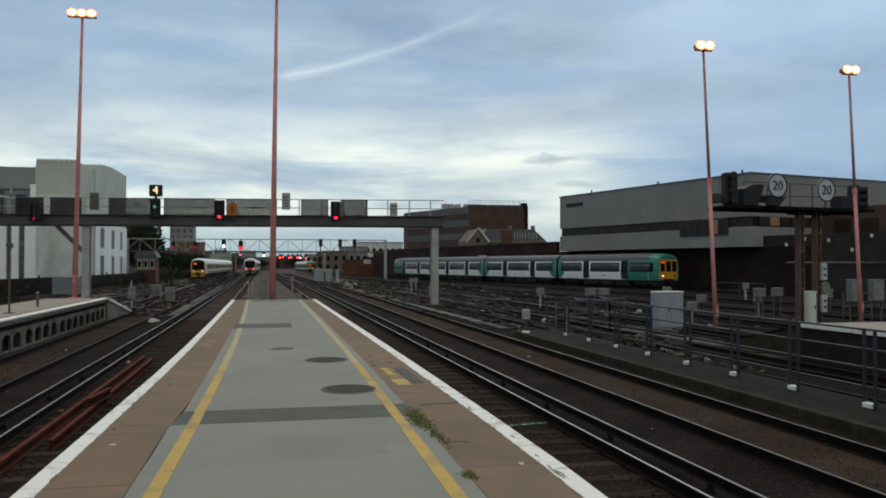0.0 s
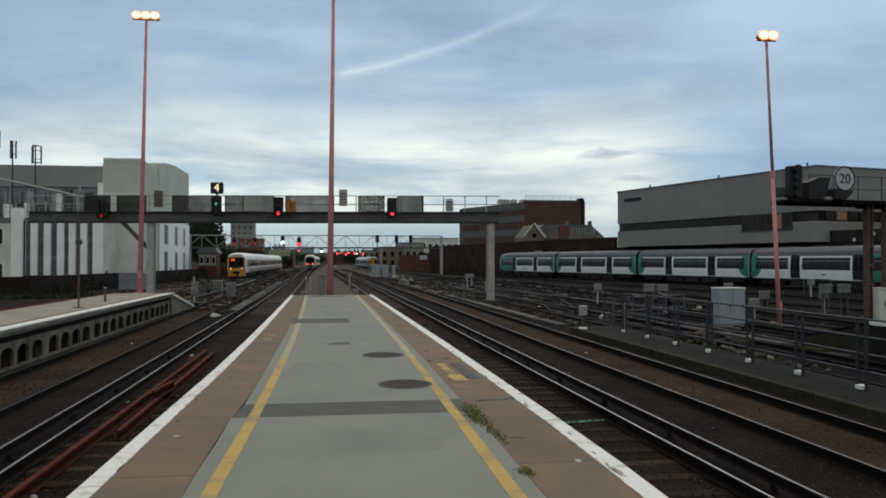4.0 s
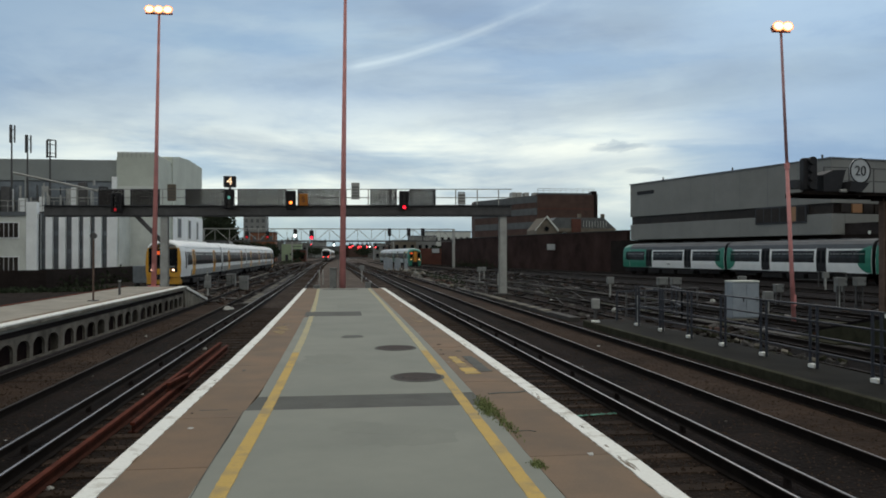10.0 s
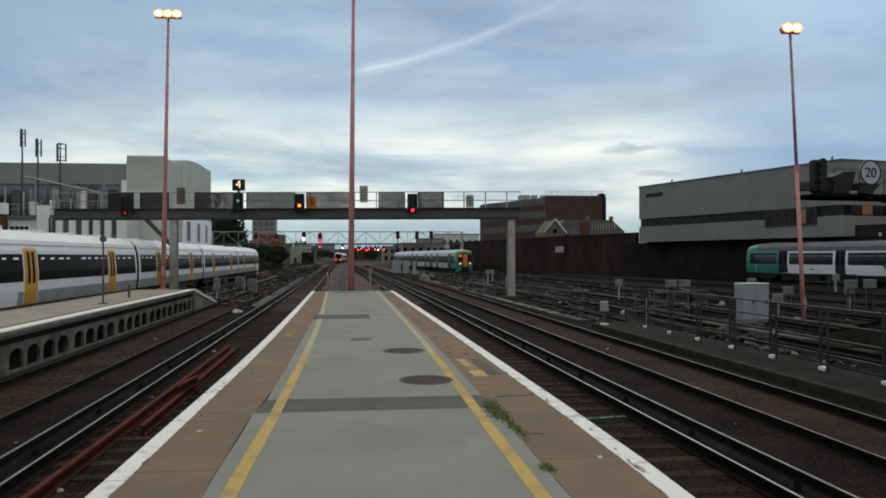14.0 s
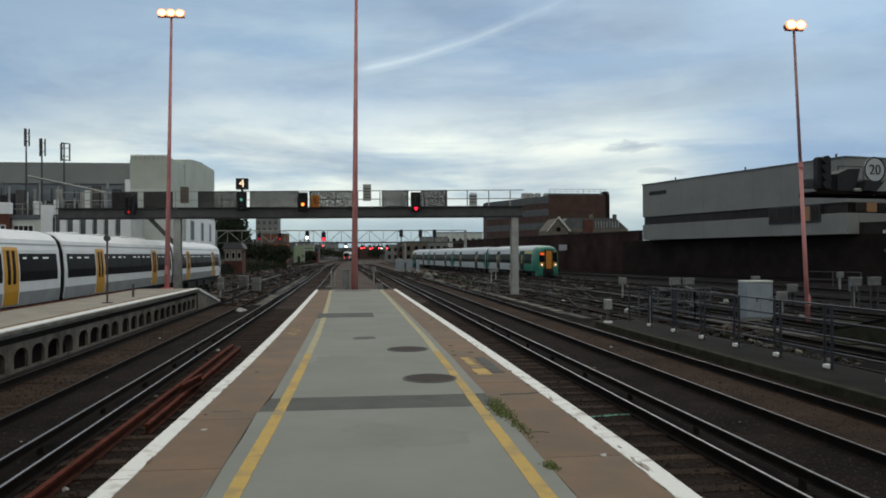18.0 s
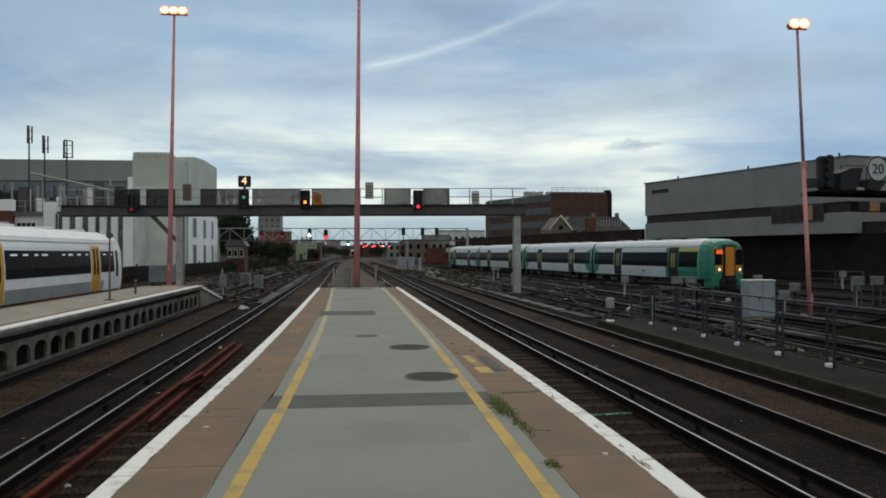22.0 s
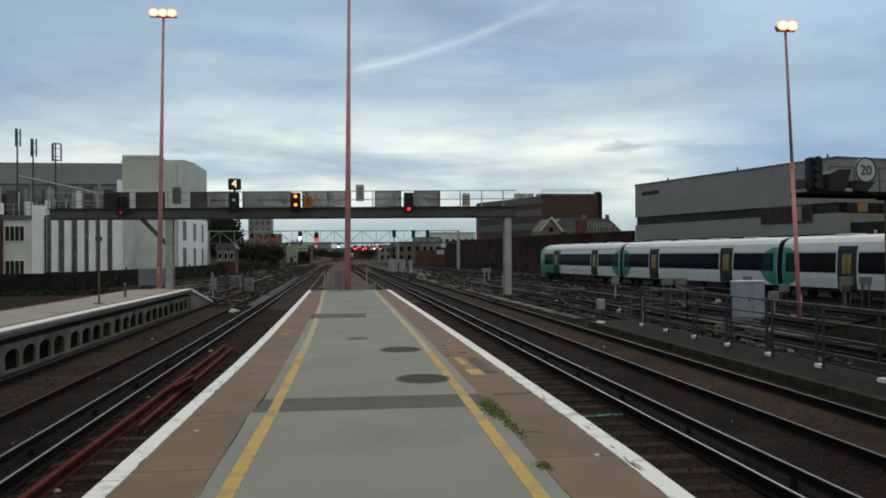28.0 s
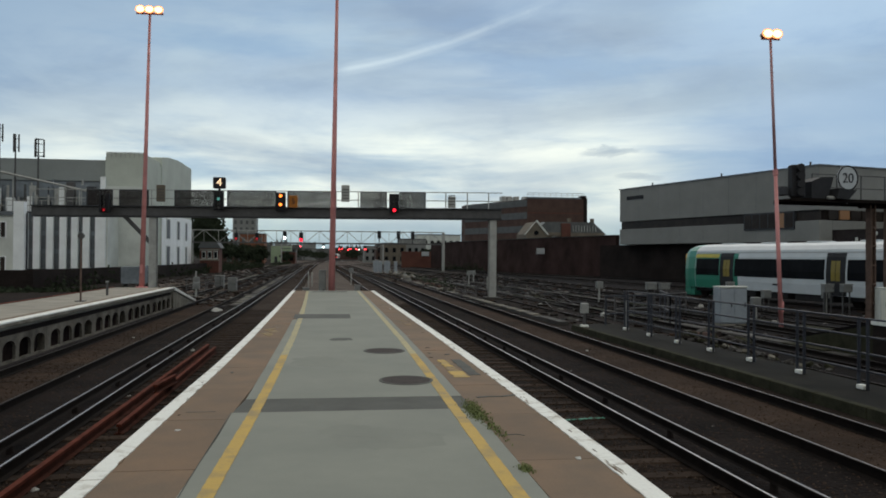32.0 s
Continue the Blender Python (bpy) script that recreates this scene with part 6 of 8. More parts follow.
def carriage(style, cab, name, label):
    """A 20 m carriage along y; its cab, if any, is at -y. Styles: 'west', 'mid', 'east'."""
    t = thing(name, label, "train carriage")
    H = 9.95
    white, roofm = M["tr_white2" if style == "mid" else "tr_white"], {"west": M["tr_white"], "mid": M["tr_white2"], "east": M["tr_roof"]}[style]
    f = -H
    rings = [(f + 1.6 if cab else f, 1, 1), (H, 1, 1)]
    part("body", shell(Geo(), rings, 0, 5), white, t, smooth=False)
    g = Geo()
    sec = [(x + 0.006, z) for x, z in SIDE[3 if style == "east" else 4:-1]] + [SIDE[-1]]
    full = sec + [(-x, z) for x, z in reversed(sec[:-1])]
    for y in (rings[0][0], H):
        g.v += [(x, y, z + 0.001) for x, z in full]
    n = len(full)
    g.f += [(k, k + 1, n + k + 1, n + k) for k in range(n - 1)] + [(n - 1, 0, n, 2 * n - 1), tuple(range(n)), tuple(range(n, 2 * n))]
    part("roof", g, roofm, t, "pale roof" if style != "east" else "grey roof")
    for y in (-6, -2, 2, 6):
        part("roof_vent", Geo().box(-0.5, 0.5, y - 0.6, y + 0.6, 3.74, 3.84, 0.02), roofm, t)
    # dark glazing band or single windows
    doors = {"west": (-5.2, 5.2), "mid": (-4.8, 4.7), "east": (-4.1, 3.6)}[style]
    dw = {"west": 0.62, "mid": 0.70, "east": 0.62}[style]
    e0 = {"west": 0.35, "mid": 0.32, "east": 0.5}[style]
    ends = [-H + ({"mid": 1.75, "east": 0.9}.get(style, 1.95) if cab else e0)] + [v for d in doors for v in (d - dw - 0.12, d + dw + 0.12)] + [H - e0]
    wz = {"west": (1.80, 2.82), "mid": (1.74, 2.82), "east": (1.76, 2.80)}[style]
    for s in (-1, 1):
        for a, b in zip(ends[0::2], ends[1::2]):
            if b - a < 0.5:
                continue
            if style == "east":
                p, q = a + 0.18, b - 0.18
                w = part("window", panel(p, q, wz[0], wz[1], s), M["glass_grey"], t)
                k = max(2, int(round((q - p) / 1.6)))
                for i in range(k):
                    u, v = p + (q - p) * i / k, p + (q - p) * (i + 1) / k
                    part("vent_bar", panel(u + 0.08, v - 0.08, wz[1] - 0.30, wz[1] - 0.255, s, 0.022, 0.012), M["tr_grey"], w)
                    if i:
                        part("mullion", panel(u - 0.03, u + 0.03, wz[0], wz[1], s, 0.018, 0.012), M["blackm"], w)
            else:
                w = part("window", panel(a, b, wz[0], wz[1], s), M["glass"], t, "dark glazing band")
                k = max(1, int((b - a) / 1.9)) if style == "west" else 1
                for i in range(1, k):
                    y = a + (b - a) * i / k
                    part("mullion", panel(y - 0.025, y + 0.025, wz[0], wz[1], s, 0.018, 0.012), M["blackm"], w)
                if style == "west":
                    for i in range(int((b - a) / 0.95)):
                        if (i * 7 + int(a * 3)) % 5:
                            y = a + 0.3 + 0.95 * i
                            part("interior_lamp", panel(y, y + 0.34 + 0.12 * (i % 3), wz[1] - 0.20, wz[1] - 0.13, s, 0.0165, 0.012), M["inlamp"], w)
        for d in doors:
            dm = {"west": M["tr_yellow"], "mid": M["blackm"], "east": M["blackm"]}[style]
            door = part("door", panel(d - dw, d + dw, 0.94 if style == "mid" else 0.98, 3.17 if style == "mid" else 3.05, s, 0.016), dm, t, {"west": "yellow sliding doors", "mid": "dark sliding doors", "east": "dark sliding doors"}[style])
            hw, at, lo, hi = {"west": (0.11, 0.22, 1.72, 2.92), "mid": (0.15, 0.175, 1.70, 2.75), "east": (0.17, 0.3, 1.75, 2.8)}[style]
            for q in (-at, at):
                # the mid train's panes have the carriage's inside light painted in
                part("door_window", panel(d + q - hw, d + q + hw, lo, hi, s, 0.028, 0.015), M["glass"] if style != "mid" else M["tr_lit_pane"], door)
            for q in (-dw - 0.035, dw + 0.035):
                part("door_pillar", panel(d + q - 0.03, d + q + 0.03, 0.98, 3.05, s, 0.011), M["tr_green"] if cab and style != "west" and d < 0 else white, t)
        if style == "west":
            part("skirt_band", panel(-H + (3.6 if cab else 0.05), H - 0.05, 0.93, 1.42, s, 0.008), M["tr_grey"], t, "grey lower band")
            part("gutter", panel(-H + (1.7 if cab else 0.05), H - 0.05, 3.16, 3.20, s, 0.02), M["tr_grey"], t)
        else:
            for sgn in ((1,) if cab else (1, -1)):
                g = Geo()
                for k in range(13):  # round sweep of paint, cut off at the carriage end
                    w = math.pi / 2 * k / 12
                    y, r = sgn * (H - 0.03 - 1.55 * math.sin(w)), math.cos(w)
                    g.v += [(s * (side_x(z) + 0.011), y, z) for z in (2.05 + 1.12 * r * q / 10 for q in range(-10, 11))]
                g.f += [(21 * k + q, 21 * k + q + 1, 21 * k + q + 22, 21 * k + q + 21) for k in range(12) for q in range(20)]
                part("green_end", g, M["tr_green"], t, "green rounded end panel")
                ya, yb = sorted((sgn * (H - e0 - 0.22), sgn * (H - 1.35)))
                part("tinted_pane", panel(ya, yb, wz[0], wz[1], s, 0.0205, 0.012), M["glass_green"], t, "green-tinted end of the glazing")
            if cab:
                part("green_end", panel(-H + 1.65, -H + 6.3 if style == "mid" else -H + 5.6, 0.93, 3.15 if style == "mid" else 3.06, s, 0.008), M["tr_green"], t, "green end panel")
                part("number_bar", panel(-0.35, 0.25, 1.30, 1.40, s, 0.012), M["dgrey"], t, "small dark bar of unreadable lettering")
                if style == "mid":
                    part("gutter", panel(-H + 1.7, H - 0.05, 3.19, 3.23, s, 0.02), M["tr_grey"], t)
                if style == "mid":
                    part("lemon_band", panel(-H + 1.65, -H + 4.3, 2.88, 3.12, s, 0.014), M["firstband"], t, "yellow first class band")
    part("underframe", Geo().box(-1.2, 1.2, -H + 0.6, H - 0.3, 0.70, 0.95), M["under"], t)
    for y0, y1 in ((-4.6, -2.2), (-1.6, 0.8), (1.4, 4.4)):
        part("equipment_box", Geo().box(-1.22, 1.22, y0, y1, 0.28, 0.72, 0.04), M["under"], t)
    bogie(t, -7.1)
    bogie(t, 7.1)
    part("gangway", Geo().box(-1.0, 1.0, H + 0.061, H + 0.245, 1.0, 3.35, 0.03), M["blackm"], t)
    part("end_wall", shell(Geo(), [(H + 0.001, 0.985, 0.985), (H + 0.06, 0.97, 0.97)]), M["blackm"], t)
    if not cab:
        part("end_wall", shell(Geo(), [(-H - 0.001, 0.985, 0.985), (-H - 0.06, 0.97, 0.97)]), M["blackm"], t)
    if cab:
        cm = {"west": M["tr_yellow"], "mid": M["tr_green"], "east": M["tr_green"]}[style]
        nose = [(f + 1.6, 1, 1), (f + 1.0, 0.985, 0.985), (f + 0.16, 0.905, 0.955), (f + 0.07, 0.89, 0.94), (f, 0.86, 0.91)] if style == "west" else [(f + 1.6, 1, 1), (f + 0.16, 0.995, 0.955), (f + 0.07, 0.985, 0.94), (f, 0.955, 0.91)] if style != "mid" else [(f + 1.6, 1, 1), (f + 0.75, 0.98, 0.99), (f + 0.25, 0.91, 0.95), (f, 0.80, 0.88)]
        if style == "west":
            part("cab_side", shell(Geo(), nose[:3]), M["tr_white"], t, smooth=False)
            c = part("cab_front", shell(Geo(), nose[2:]), cm, t, "yellow cab front")
            part("cab_roof", shell(Geo(), [(y, sx * 1.012, sz * 1.006) for y, sx, sz in nose], 4), M["tr_white"], t, "off-white roof dome")
        else:
            c = part("cab_front", shell(Geo(), nose), cm, t, "green cab front")
        e = f
        for s in (-1, 1):
            if style != "mid":
                part("cab_window", panel(f + 1.28, f + 1.62, 1.55, 2.85, s, 0.014) if style == "west" else panel(f + 0.75, f + 1.3, 1.85, 2.75, s, 0.012), M["glass"], t)
            part("skirt", Geo().box(s * 0.2, s * 1.15, e + 0.15, e + 1.2, 0.35, 0.95, 0.05), cm if style != "east" else M["under"], t)
        if style == "west":
            w = part("windscreen", Geo().box(-1.20, 1.20, e - 0.03, e + 0.1, 1.70, 3.14, 0.05), M["glass"], c)
            part("destination_display", Geo().box(-0.88, -0.26, e - 0.05, e - 0.032, 2.64, 2.90), M["dest"], w, "lit orange destination display")
            part("centre_pillar", Geo().box(-0.03, 0.03, e - 0.045, e - 0.031, 1.73, 3.03), M["blackm"], w)
            for s in (-1, 1):
                part("light_housing", Geo().box(min(s * 0.62, s * 1.18), max(s * 0.62, s * 1.18), e - 0.03, e + 0.1, 1.28, 1.66, 0.03), M["blackm"], c)
            part("dark_apron", Geo().box(-1.16, 1.16, e - 0.034, e + 0.1, 1.56, 1.84, 0.02), M["blackm"], c)
            for s in (-0.6, 0.55):
                part("wiper", Geo().bar((s, e - 0.05, 1.78), (s + 0.28, e - 0.05, 2.4), 0.025), M["blackm"], c)
            part("name_bar", Geo().box(0.45, 0.95, e - 0.045, e - 0.035, 1.66, 1.76), M["boxgrey"], c)
            part("coupler_recess", Geo().box(-0.55, 0.55, e - 0.06, e + 0.2, 0.72, 1.12, 0.04), M["blackm"], c)
            lights = ((-0.88, 1.46), (0.88, 1.46))
            for o in c.children_recursive:  # the front narrows
                o.data.transform(Matrix.Diagonal((0.875, 1, 1, 1)))
            lights = tuple((x * 0.875, z) for x, z in lights)
        elif style == "mid":
            part("yellow_surround", Geo().box(-1.13, 1.13, e - 0.04, e + 0.2, 1.32, 3.16, 0.16), M["tr_yellow"], c, "yellow surround of the windscreens")
            k = part("gangway_frame", Geo().box(-0.49, 0.49, e - 0.13, e + 0.1, 1.08, 3.30, 0.06), M["blackm"], c, "dark gangway frame")
            part("gangway_door", Geo().box(-0.33, 0.33, e - 0.17, e - 0.131, 1.20, 3.16, 0.012), M["tr_orange"], k, "orange-yellow gangway door")
            for s in (-1, 1):
                w = part("windscreen", Geo().box(min(s * 0.50, s * 1.08), max(s * 0.50, s * 1.08), e - 0.07, e + 0.12, 1.90, 3.02, 0.05), M["glass"], c)
                part("wiper", Geo().bar((s * 0.62, e - 0.085, 1.95), (s * 0.86, e - 0.085, 2.5), 0.022), M["blackm"], w)
                part("skirt_lobe", Geo().box(min(s * 0.62, s * 1.2), max(s * 0.62, s * 1.2), e + 0.02, e + 0.9, 0.42, 1.30, 0.12), cm, c)
            part("destination_display", Geo().box(-1.02, -0.52, e - 0.095, e - 0.072, 2.70, 2.96), M["dest"], c, "lit orange destination display")
            part("coupler_recess", Geo().box(-0.6, 0.6, e - 0.06, e + 0.3, 0.40, 1.15, 0.04), M["blackm"], c)
            part("coupler", Geo().box(-0.25, 0.25, e - 0.5, e + 0.2, 0.7, 1.0, 0.04), M["under"], c)
            lights = ((-0.8, 1.62), (0.8, 1.62))
        else:
            part("yellow_panel", Geo().box(-1.18, 1.18, e - 0.03, e + 0.1, 1.02, 3.1, 0.04), M["tr_yellow"], c, "yellow front panel")
            for x0, x1 in ((-1.05, -0.45), (-0.33, 0.33), (0.45, 1.05)):
                part("windscreen", Geo().box(x0, x1, e - 0.055, e - 0.031, 1.85, 2.95, 0.01), M["glass"], c)
            part("destination_display", Geo().box(-0.98, -0.5, e - 0.075, e - 0.056, 2.72, 2.88), M["dest"], c, "lit red-orange display")
            part("coupler", Geo().box(-0.5, 0.5, e - 0.4, e + 0.1, 0.75, 1.1, 0.04), M["under"], c)
            lights = ((-0.8, 1.4), (0.8, 1.4))
        for i, (x, z) in enumerate(lights):
            h = part("headlight", Geo().tube((x, e - 0.12, z), (x, e + 0.02, z), 0.12, None, 14), M["blackm"], c)
            part("lamp", Geo().tube((x, e - 0.14, z), (x, e - 0.121, z), 0.078, None, 14), M["head"] if (i == 0 or style != "east") else M["lens_off"], h)
    return t


def unit(style, count, name, label, tail=False):
    """A unit of carriages, cab at each end. Returns cars from front to rear, with the turn of each."""
    cab = carriage(style, True, name, label)
    mid = carriage(style, False, name, label)
    if style == "west":  # a slightly lower body
        for c in (cab, mid):
            for me in {o.data for o in c.children_recursive}:
                me.transform(Matrix.Diagonal((1, 1, 0.96, 1)))
    if style == "east":  # slightly shorter carriages
        for c in (cab, mid):
            for me in {o.data for o in c.children_recursive}:
                me.transform(Matrix.Diagonal((1, 0.965, 1, 1)))
    if style == "mid":  # a body hung low over the bogies
        for c in (cab, mid):
            for me in {o.data for o in c.children_recursive if not o.name.startswith(("bogie", "wheel", "equipment", "underframe"))}:
                me.transform(Matrix.Translation((0, 0, 0.66)) @ Matrix.Diagonal((1, 1.03, 1.02, 1)) @ Matrix.Translation((0, 0, -0.92)))
    cars = [(cab, 0)]
    for k in range(count - 2):
        cars.append((mid if k == 0 else copy_thing(mid, Matrix()), 0))
    cars.append((copy_thing(cab, Matrix()), 180))
    # the trailing cab shows no headlights
    rear = cars[-1][0]
    for o in rear.children_recursive:
        if o.name.startswith("lamp"):
            o.data = o.data.copy()
            o.data.materials[0] = M["tail"] if tail else M["lens_off"]
        if o.name.startswith("destination_display"):
            o.data = o.data.copy()
            o.data.materials[0] = M["glass"]
    for c, _ in cars:
        tagged(c, label, "train carriage", group=label)
    return cars


PITCH = 20.4


def arc(line):
    ys, xs = line
    return ys, np.concatenate([[0], np.cumsum(np.hypot(np.diff(ys), np.diff(xs)))])


def ride(cars, line, fronts, z=0.0, pitch=PITCH):
    """Keys each carriage along a line. fronts: (seconds, y of the unit's foremost end)."""
    ys, ss = arc(line)
    ts = np.arange(-3.0, 35.01, 0.25)
    ft, fy = np.array([p[0] for p in fronts]), np.array([p[1] for p in fronts])
    raw = np.interp(ts, ft, fy)
    raw = np.where(ts < ft[0], fy[0] + (ts - ft[0]) * (fy[1] - fy[0]) / (ft[1] - ft[0]), raw)
    raw = np.where(ts > ft[-1], fy[-1] + (ts - ft[-1]) * (fy[-1] - fy[-2]) / (ft[-1] - ft[-2]), raw)
    k = np.hanning(13)
    sm = np.convolve(np.pad(raw, 6, mode="reflect", reflect_type="odd"), k / k.sum(), "valid")
    for n, (car, turn) in enumerate(cars):
        rows = []
        for t in np.arange(0, 32.01, 1.0):
            s0 = float(np.interp(np.interp(t, ts, sm), ys, ss)) + pitch * (n + 0.5)
            p = []
            for o in (-7.1, 7.1):
                y = float(np.interp(s0 + o, ss, ys))
                p.append(Vector((x_at(line, y), y, 0)))
            mid, d = (p[0] + p[1]) / 2, p[1] - p[0]
            rows.append((t, pose(mid.x, mid.y, z, 0, 0, turn - math.degrees(math.atan2(d.x, d.y)))))
        walk(car, rows)


WEST = unit("west", 4, "train_carriage", "white suburban train carriage with yellow doors and dark glazing", tail=True)
MID = unit("mid", 4, "train_carriage", "white and green train carriage with dark doors and window band")
EAST = unit("east", 4, "train_carriage", "green and white older train carriage with separate windows")


def departing_unit():
    """A short red-tailed unit going away on the near track."""
    t = carriage("west", True, "train_carriage", "white train carriage with red tail lights, going away")
    for o in t.children_recursive:
        if o.name.startswith("lamp"):
            o.data = o.data.copy()
            o.data.materials[0] = M["tail"]
            c = sum((v.co for v in o.data.vertices), Vector()) / len(o.data.vertices)
            o.data.transform(Matrix.Translation(c) @ Matrix.Diagonal((2.0, 1, 2.0, 1)) @ Matrix.Translation(-c))
        if o.name.startswith(("destination_display", "cab_front", "skirt")):
            o.data = o.data.copy()
            o.data.materials[0] = M["glass" if o.name.startswith("dest") else "boxgrey"]
    m = copy_thing(WEST[1][0], Matrix())
    return [(t, 0), (m, 0), (copy_thing(m, Matrix()), 0)]


AWAY = departing_unit()


def motions():
    ride(WEST, LINE_WEST, [(0, 153), (3, 127.5), (6, 100), (7, 90), (9, 71.4), (11, 53), (13, 34.8), (14, 26.6), (16.5, 5.4), (18, -6.5), (19, -14), (21, -30.2), (22, -38.3), (23, -46.2), (27, -78), (32, -118)], -0.14)
    ride(MID, LINE_MID, [(0, 275), (3, 252), (6, 219), (7, 201), (8, 184.5), (9, 173), (10, 162), (11, 153.5), (12, 146.5), (13, 136), (14.5, 122.5), (17, 99.8), (19, 82), (21, 63.8), (23, 45.6), (24, 37), (25, 28.6), (28, 4.8), (29, -3.6), (30, -11.9), (31, -20.1), (32, -28.0)], -0.14, 21.0)
    ride(EAST, LINE_EAST, [(0, 78.8), (1, 71.9), (2, 65.8), (3, 60.2), (5.5, 46.3), (6, 43.5), (9, 26.8), (13, 5.5), (16.5, -12.5), (20, -29), (25, -50), (32, -74)], -0.14, 19.7)
    ride(AWAY, LINE_A, [(0, 190), (9, 240), (14, 290), (18, 345), (24, 420), (32, 505)])
    # signal shutters: each swings aside to show its lens, or back to cover it
    for asp, rows in ((3, [(0, 1), (9.6, 1), (9.8, 0), (32, 0)]), (2, [(0, 0), (9.6, 0), (9.8, 1), (32, 1)]), (0, [(0, 0), (26.4, 0), (26.6, 1), (32, 1)])):
        sh, z = SHUTTERS[asp]
        shut, aside = pose(0, -0.17, z), pose(-0.30, -0.02, z, 0, 0, -85)
        walk(sh, [(t, aside if k else shut) for t, k in rows])


# ---- small things on the platform ----
def blob(rnd, cx, cy, w, h, z0, z1, n=14, rough=0.25):
    """A flat patch with an uneven outline."""
    pts = []
    for i in range(n):
        a = 2 * math.pi * i / n
        r = 1 + rnd.uniform(-rough, rough)
        pts.append((cx + w / 2 * r * math.cos(a), cy + h / 2 * r * math.sin(a)))
    return Geo().prism(pts, 2, z0, z1)


def platform_marks():
    rnd = random.Random(11)
    for x, y, r, k in ((1.0, 10.22, 0.34, 1.12), (0.95, 13.42, 0.34, 1.12)):
        t = thing("manhole_cover", "round dark iron cover set flush in the asphalt", "manhole cover", pose(x, y, 0.915), group="round covers")
        ring = Geo()
        for i in range(28):
            a, b = 2 * math.pi * i / 28, 2 * math.pi * (i + 1) / 28
            ring.add([(q * math.cos(w), k * q * math.sin(w), z) for z in (-0.01, 0.006) for q in (r - 0.035, r) for w in (a, b)], [(0, 1, 3, 2), (4, 5, 7, 6), (2, 3, 7, 6), (0, 1, 5, 4)])
        part("frame", ring, M["asphalt_dark"], t)
        part("plate", Geo().prism([((r - 0.037) * math.cos(2 * math.pi * i / 28), k * (r - 0.037) * math.sin(2 * math.pi * i / 28)) for i in range(28)], 2, -0.01, 0.004), M["cover"], t)
        for s in (-1, 1):
            part("keyhole", Geo().box(s * 0.2 - 0.03, s * 0.2 + 0.03, -0.012, 0.012, 0.0035, 0.006), M["blackm"], t)
    part("asphalt_patch", Geo().box(-0.80, 0.62, 20.5, 21.95, 0.905, 0.9178), M["asphalt_dark"], PLATFORM, "dark rectangular asphalt patch")
    part("asphalt_patch", blob(rnd, 0.28, 15.35, 0.42, 0.5, 0.905, 0.9178), M["asphalt_dark"], PLATFORM, "small dark patch")
    part("asphalt_patch", Geo().box(-0.6, 0.9, 35.3, 36.0, 0.905, 0.9178), M["asphalt_dark"], PLATFORM, "dark patch at the platform's end")
    # worn yellow lettering at both edges, with tar patches
    def ragged(x0, x1, y0, y1, step, rag):
        n = int((y1 - y0) / step)
        left = [(x0 + rnd.uniform(-rag, rag), y0 + (y1 - y0) * i / n) for i in range(n + 1)]
        right = [(x1 + rnd.uniform(-rag, rag), y1 - (y1 - y0) * i / n) for i in range(n + 1)]
        return Geo().prism(left + right, 2, 0.905, 0.9174)
    part("yellow_mark", ragged(1.645, 1.835, 10.42, 10.98, 0.05, 0.012), M["yellow"], PLATFORM, "worn yellow paint")
    part("yellow_mark", ragged(1.66, 1.80, 10.99, 11.42, 0.05, 0.02), M["yellow_faint"], PLATFORM, "faded yellow paint")
    part("yellow_mark", ragged(1.665, 1.78, 11.43, 12.2, 0.06, 0.02), M["yellow"], PLATFORM, "worn yellow paint")
    part("yellow_mark", ragged(1.77, 1.83, 11.6, 12.15, 0.06, 0.015), M["yellow_faint"], PLATFORM, "faded yellow paint")
    part("tar_patch", ragged(1.865, 2.02, 10.6, 12.2, 0.1, 0.012), M["asphalt_dark"], PLATFORM, "grey tar patch")
    for i in range(7):
        part("yellow_mark", blob(rnd, -1.10 + rnd.uniform(-0.09, 0.09), 16.2 + i * 0.24, rnd.uniform(0.10, 0.22), rnd.uniform(0.2, 0.4), 0.905, 0.917, 9, 0.3), M["yellow_faint"], PLATFORM, "worn yellow paint")
    for i in range(5):
        part("yellow_mark", blob(rnd, 1.82 + rnd.uniform(-0.06, 0.06), 18.6 + i * 0.3, rnd.uniform(0.06, 0.14), rnd.uniform(0.12, 0.3), 0.905, 0.917, 9, 0.4), M["yellow_faint"], PLATFORM, "worn yellow paint")
    # cracks and stains in the brown slabs
    def crack(pts, w):
        g = Geo()
        for a, b in zip(pts, pts[1:]):
            d = Vector((b[0] - a[0], b[1] - a[1])).normalized()
            n = Vector((-d.y, d.x)) * w / 2
            q = [(a[0] - n.x, a[1] - n.y), (b[0] - n.x, b[1] - n.y), (b[0] + n.x, b[1] + n.y), (a[0] + n.x, a[1] + n.y)]
            g.prism(q, 2, 0.905, 0.9165)
        part("crack", g, M["asphalt_dark"], PLATFORM, "dark crack")
    crack([(1.66, 8.92), (1.8, 8.97), (1.95, 8.96), (2.19, 9.07)], 0.05)
    crack([(1.50, 7.0), (1.66, 7.03), (1.72, 6.98)], 0.012)
    crack([(-0.915, 8.3), (-0.918, 7.2), (-0.925, 6.0), (-0.922, 4.6)], 0.007)
    crack([(-1.35, 8.35), (-1.18, 8.34), (-1.08, 8.37)], 0.02)
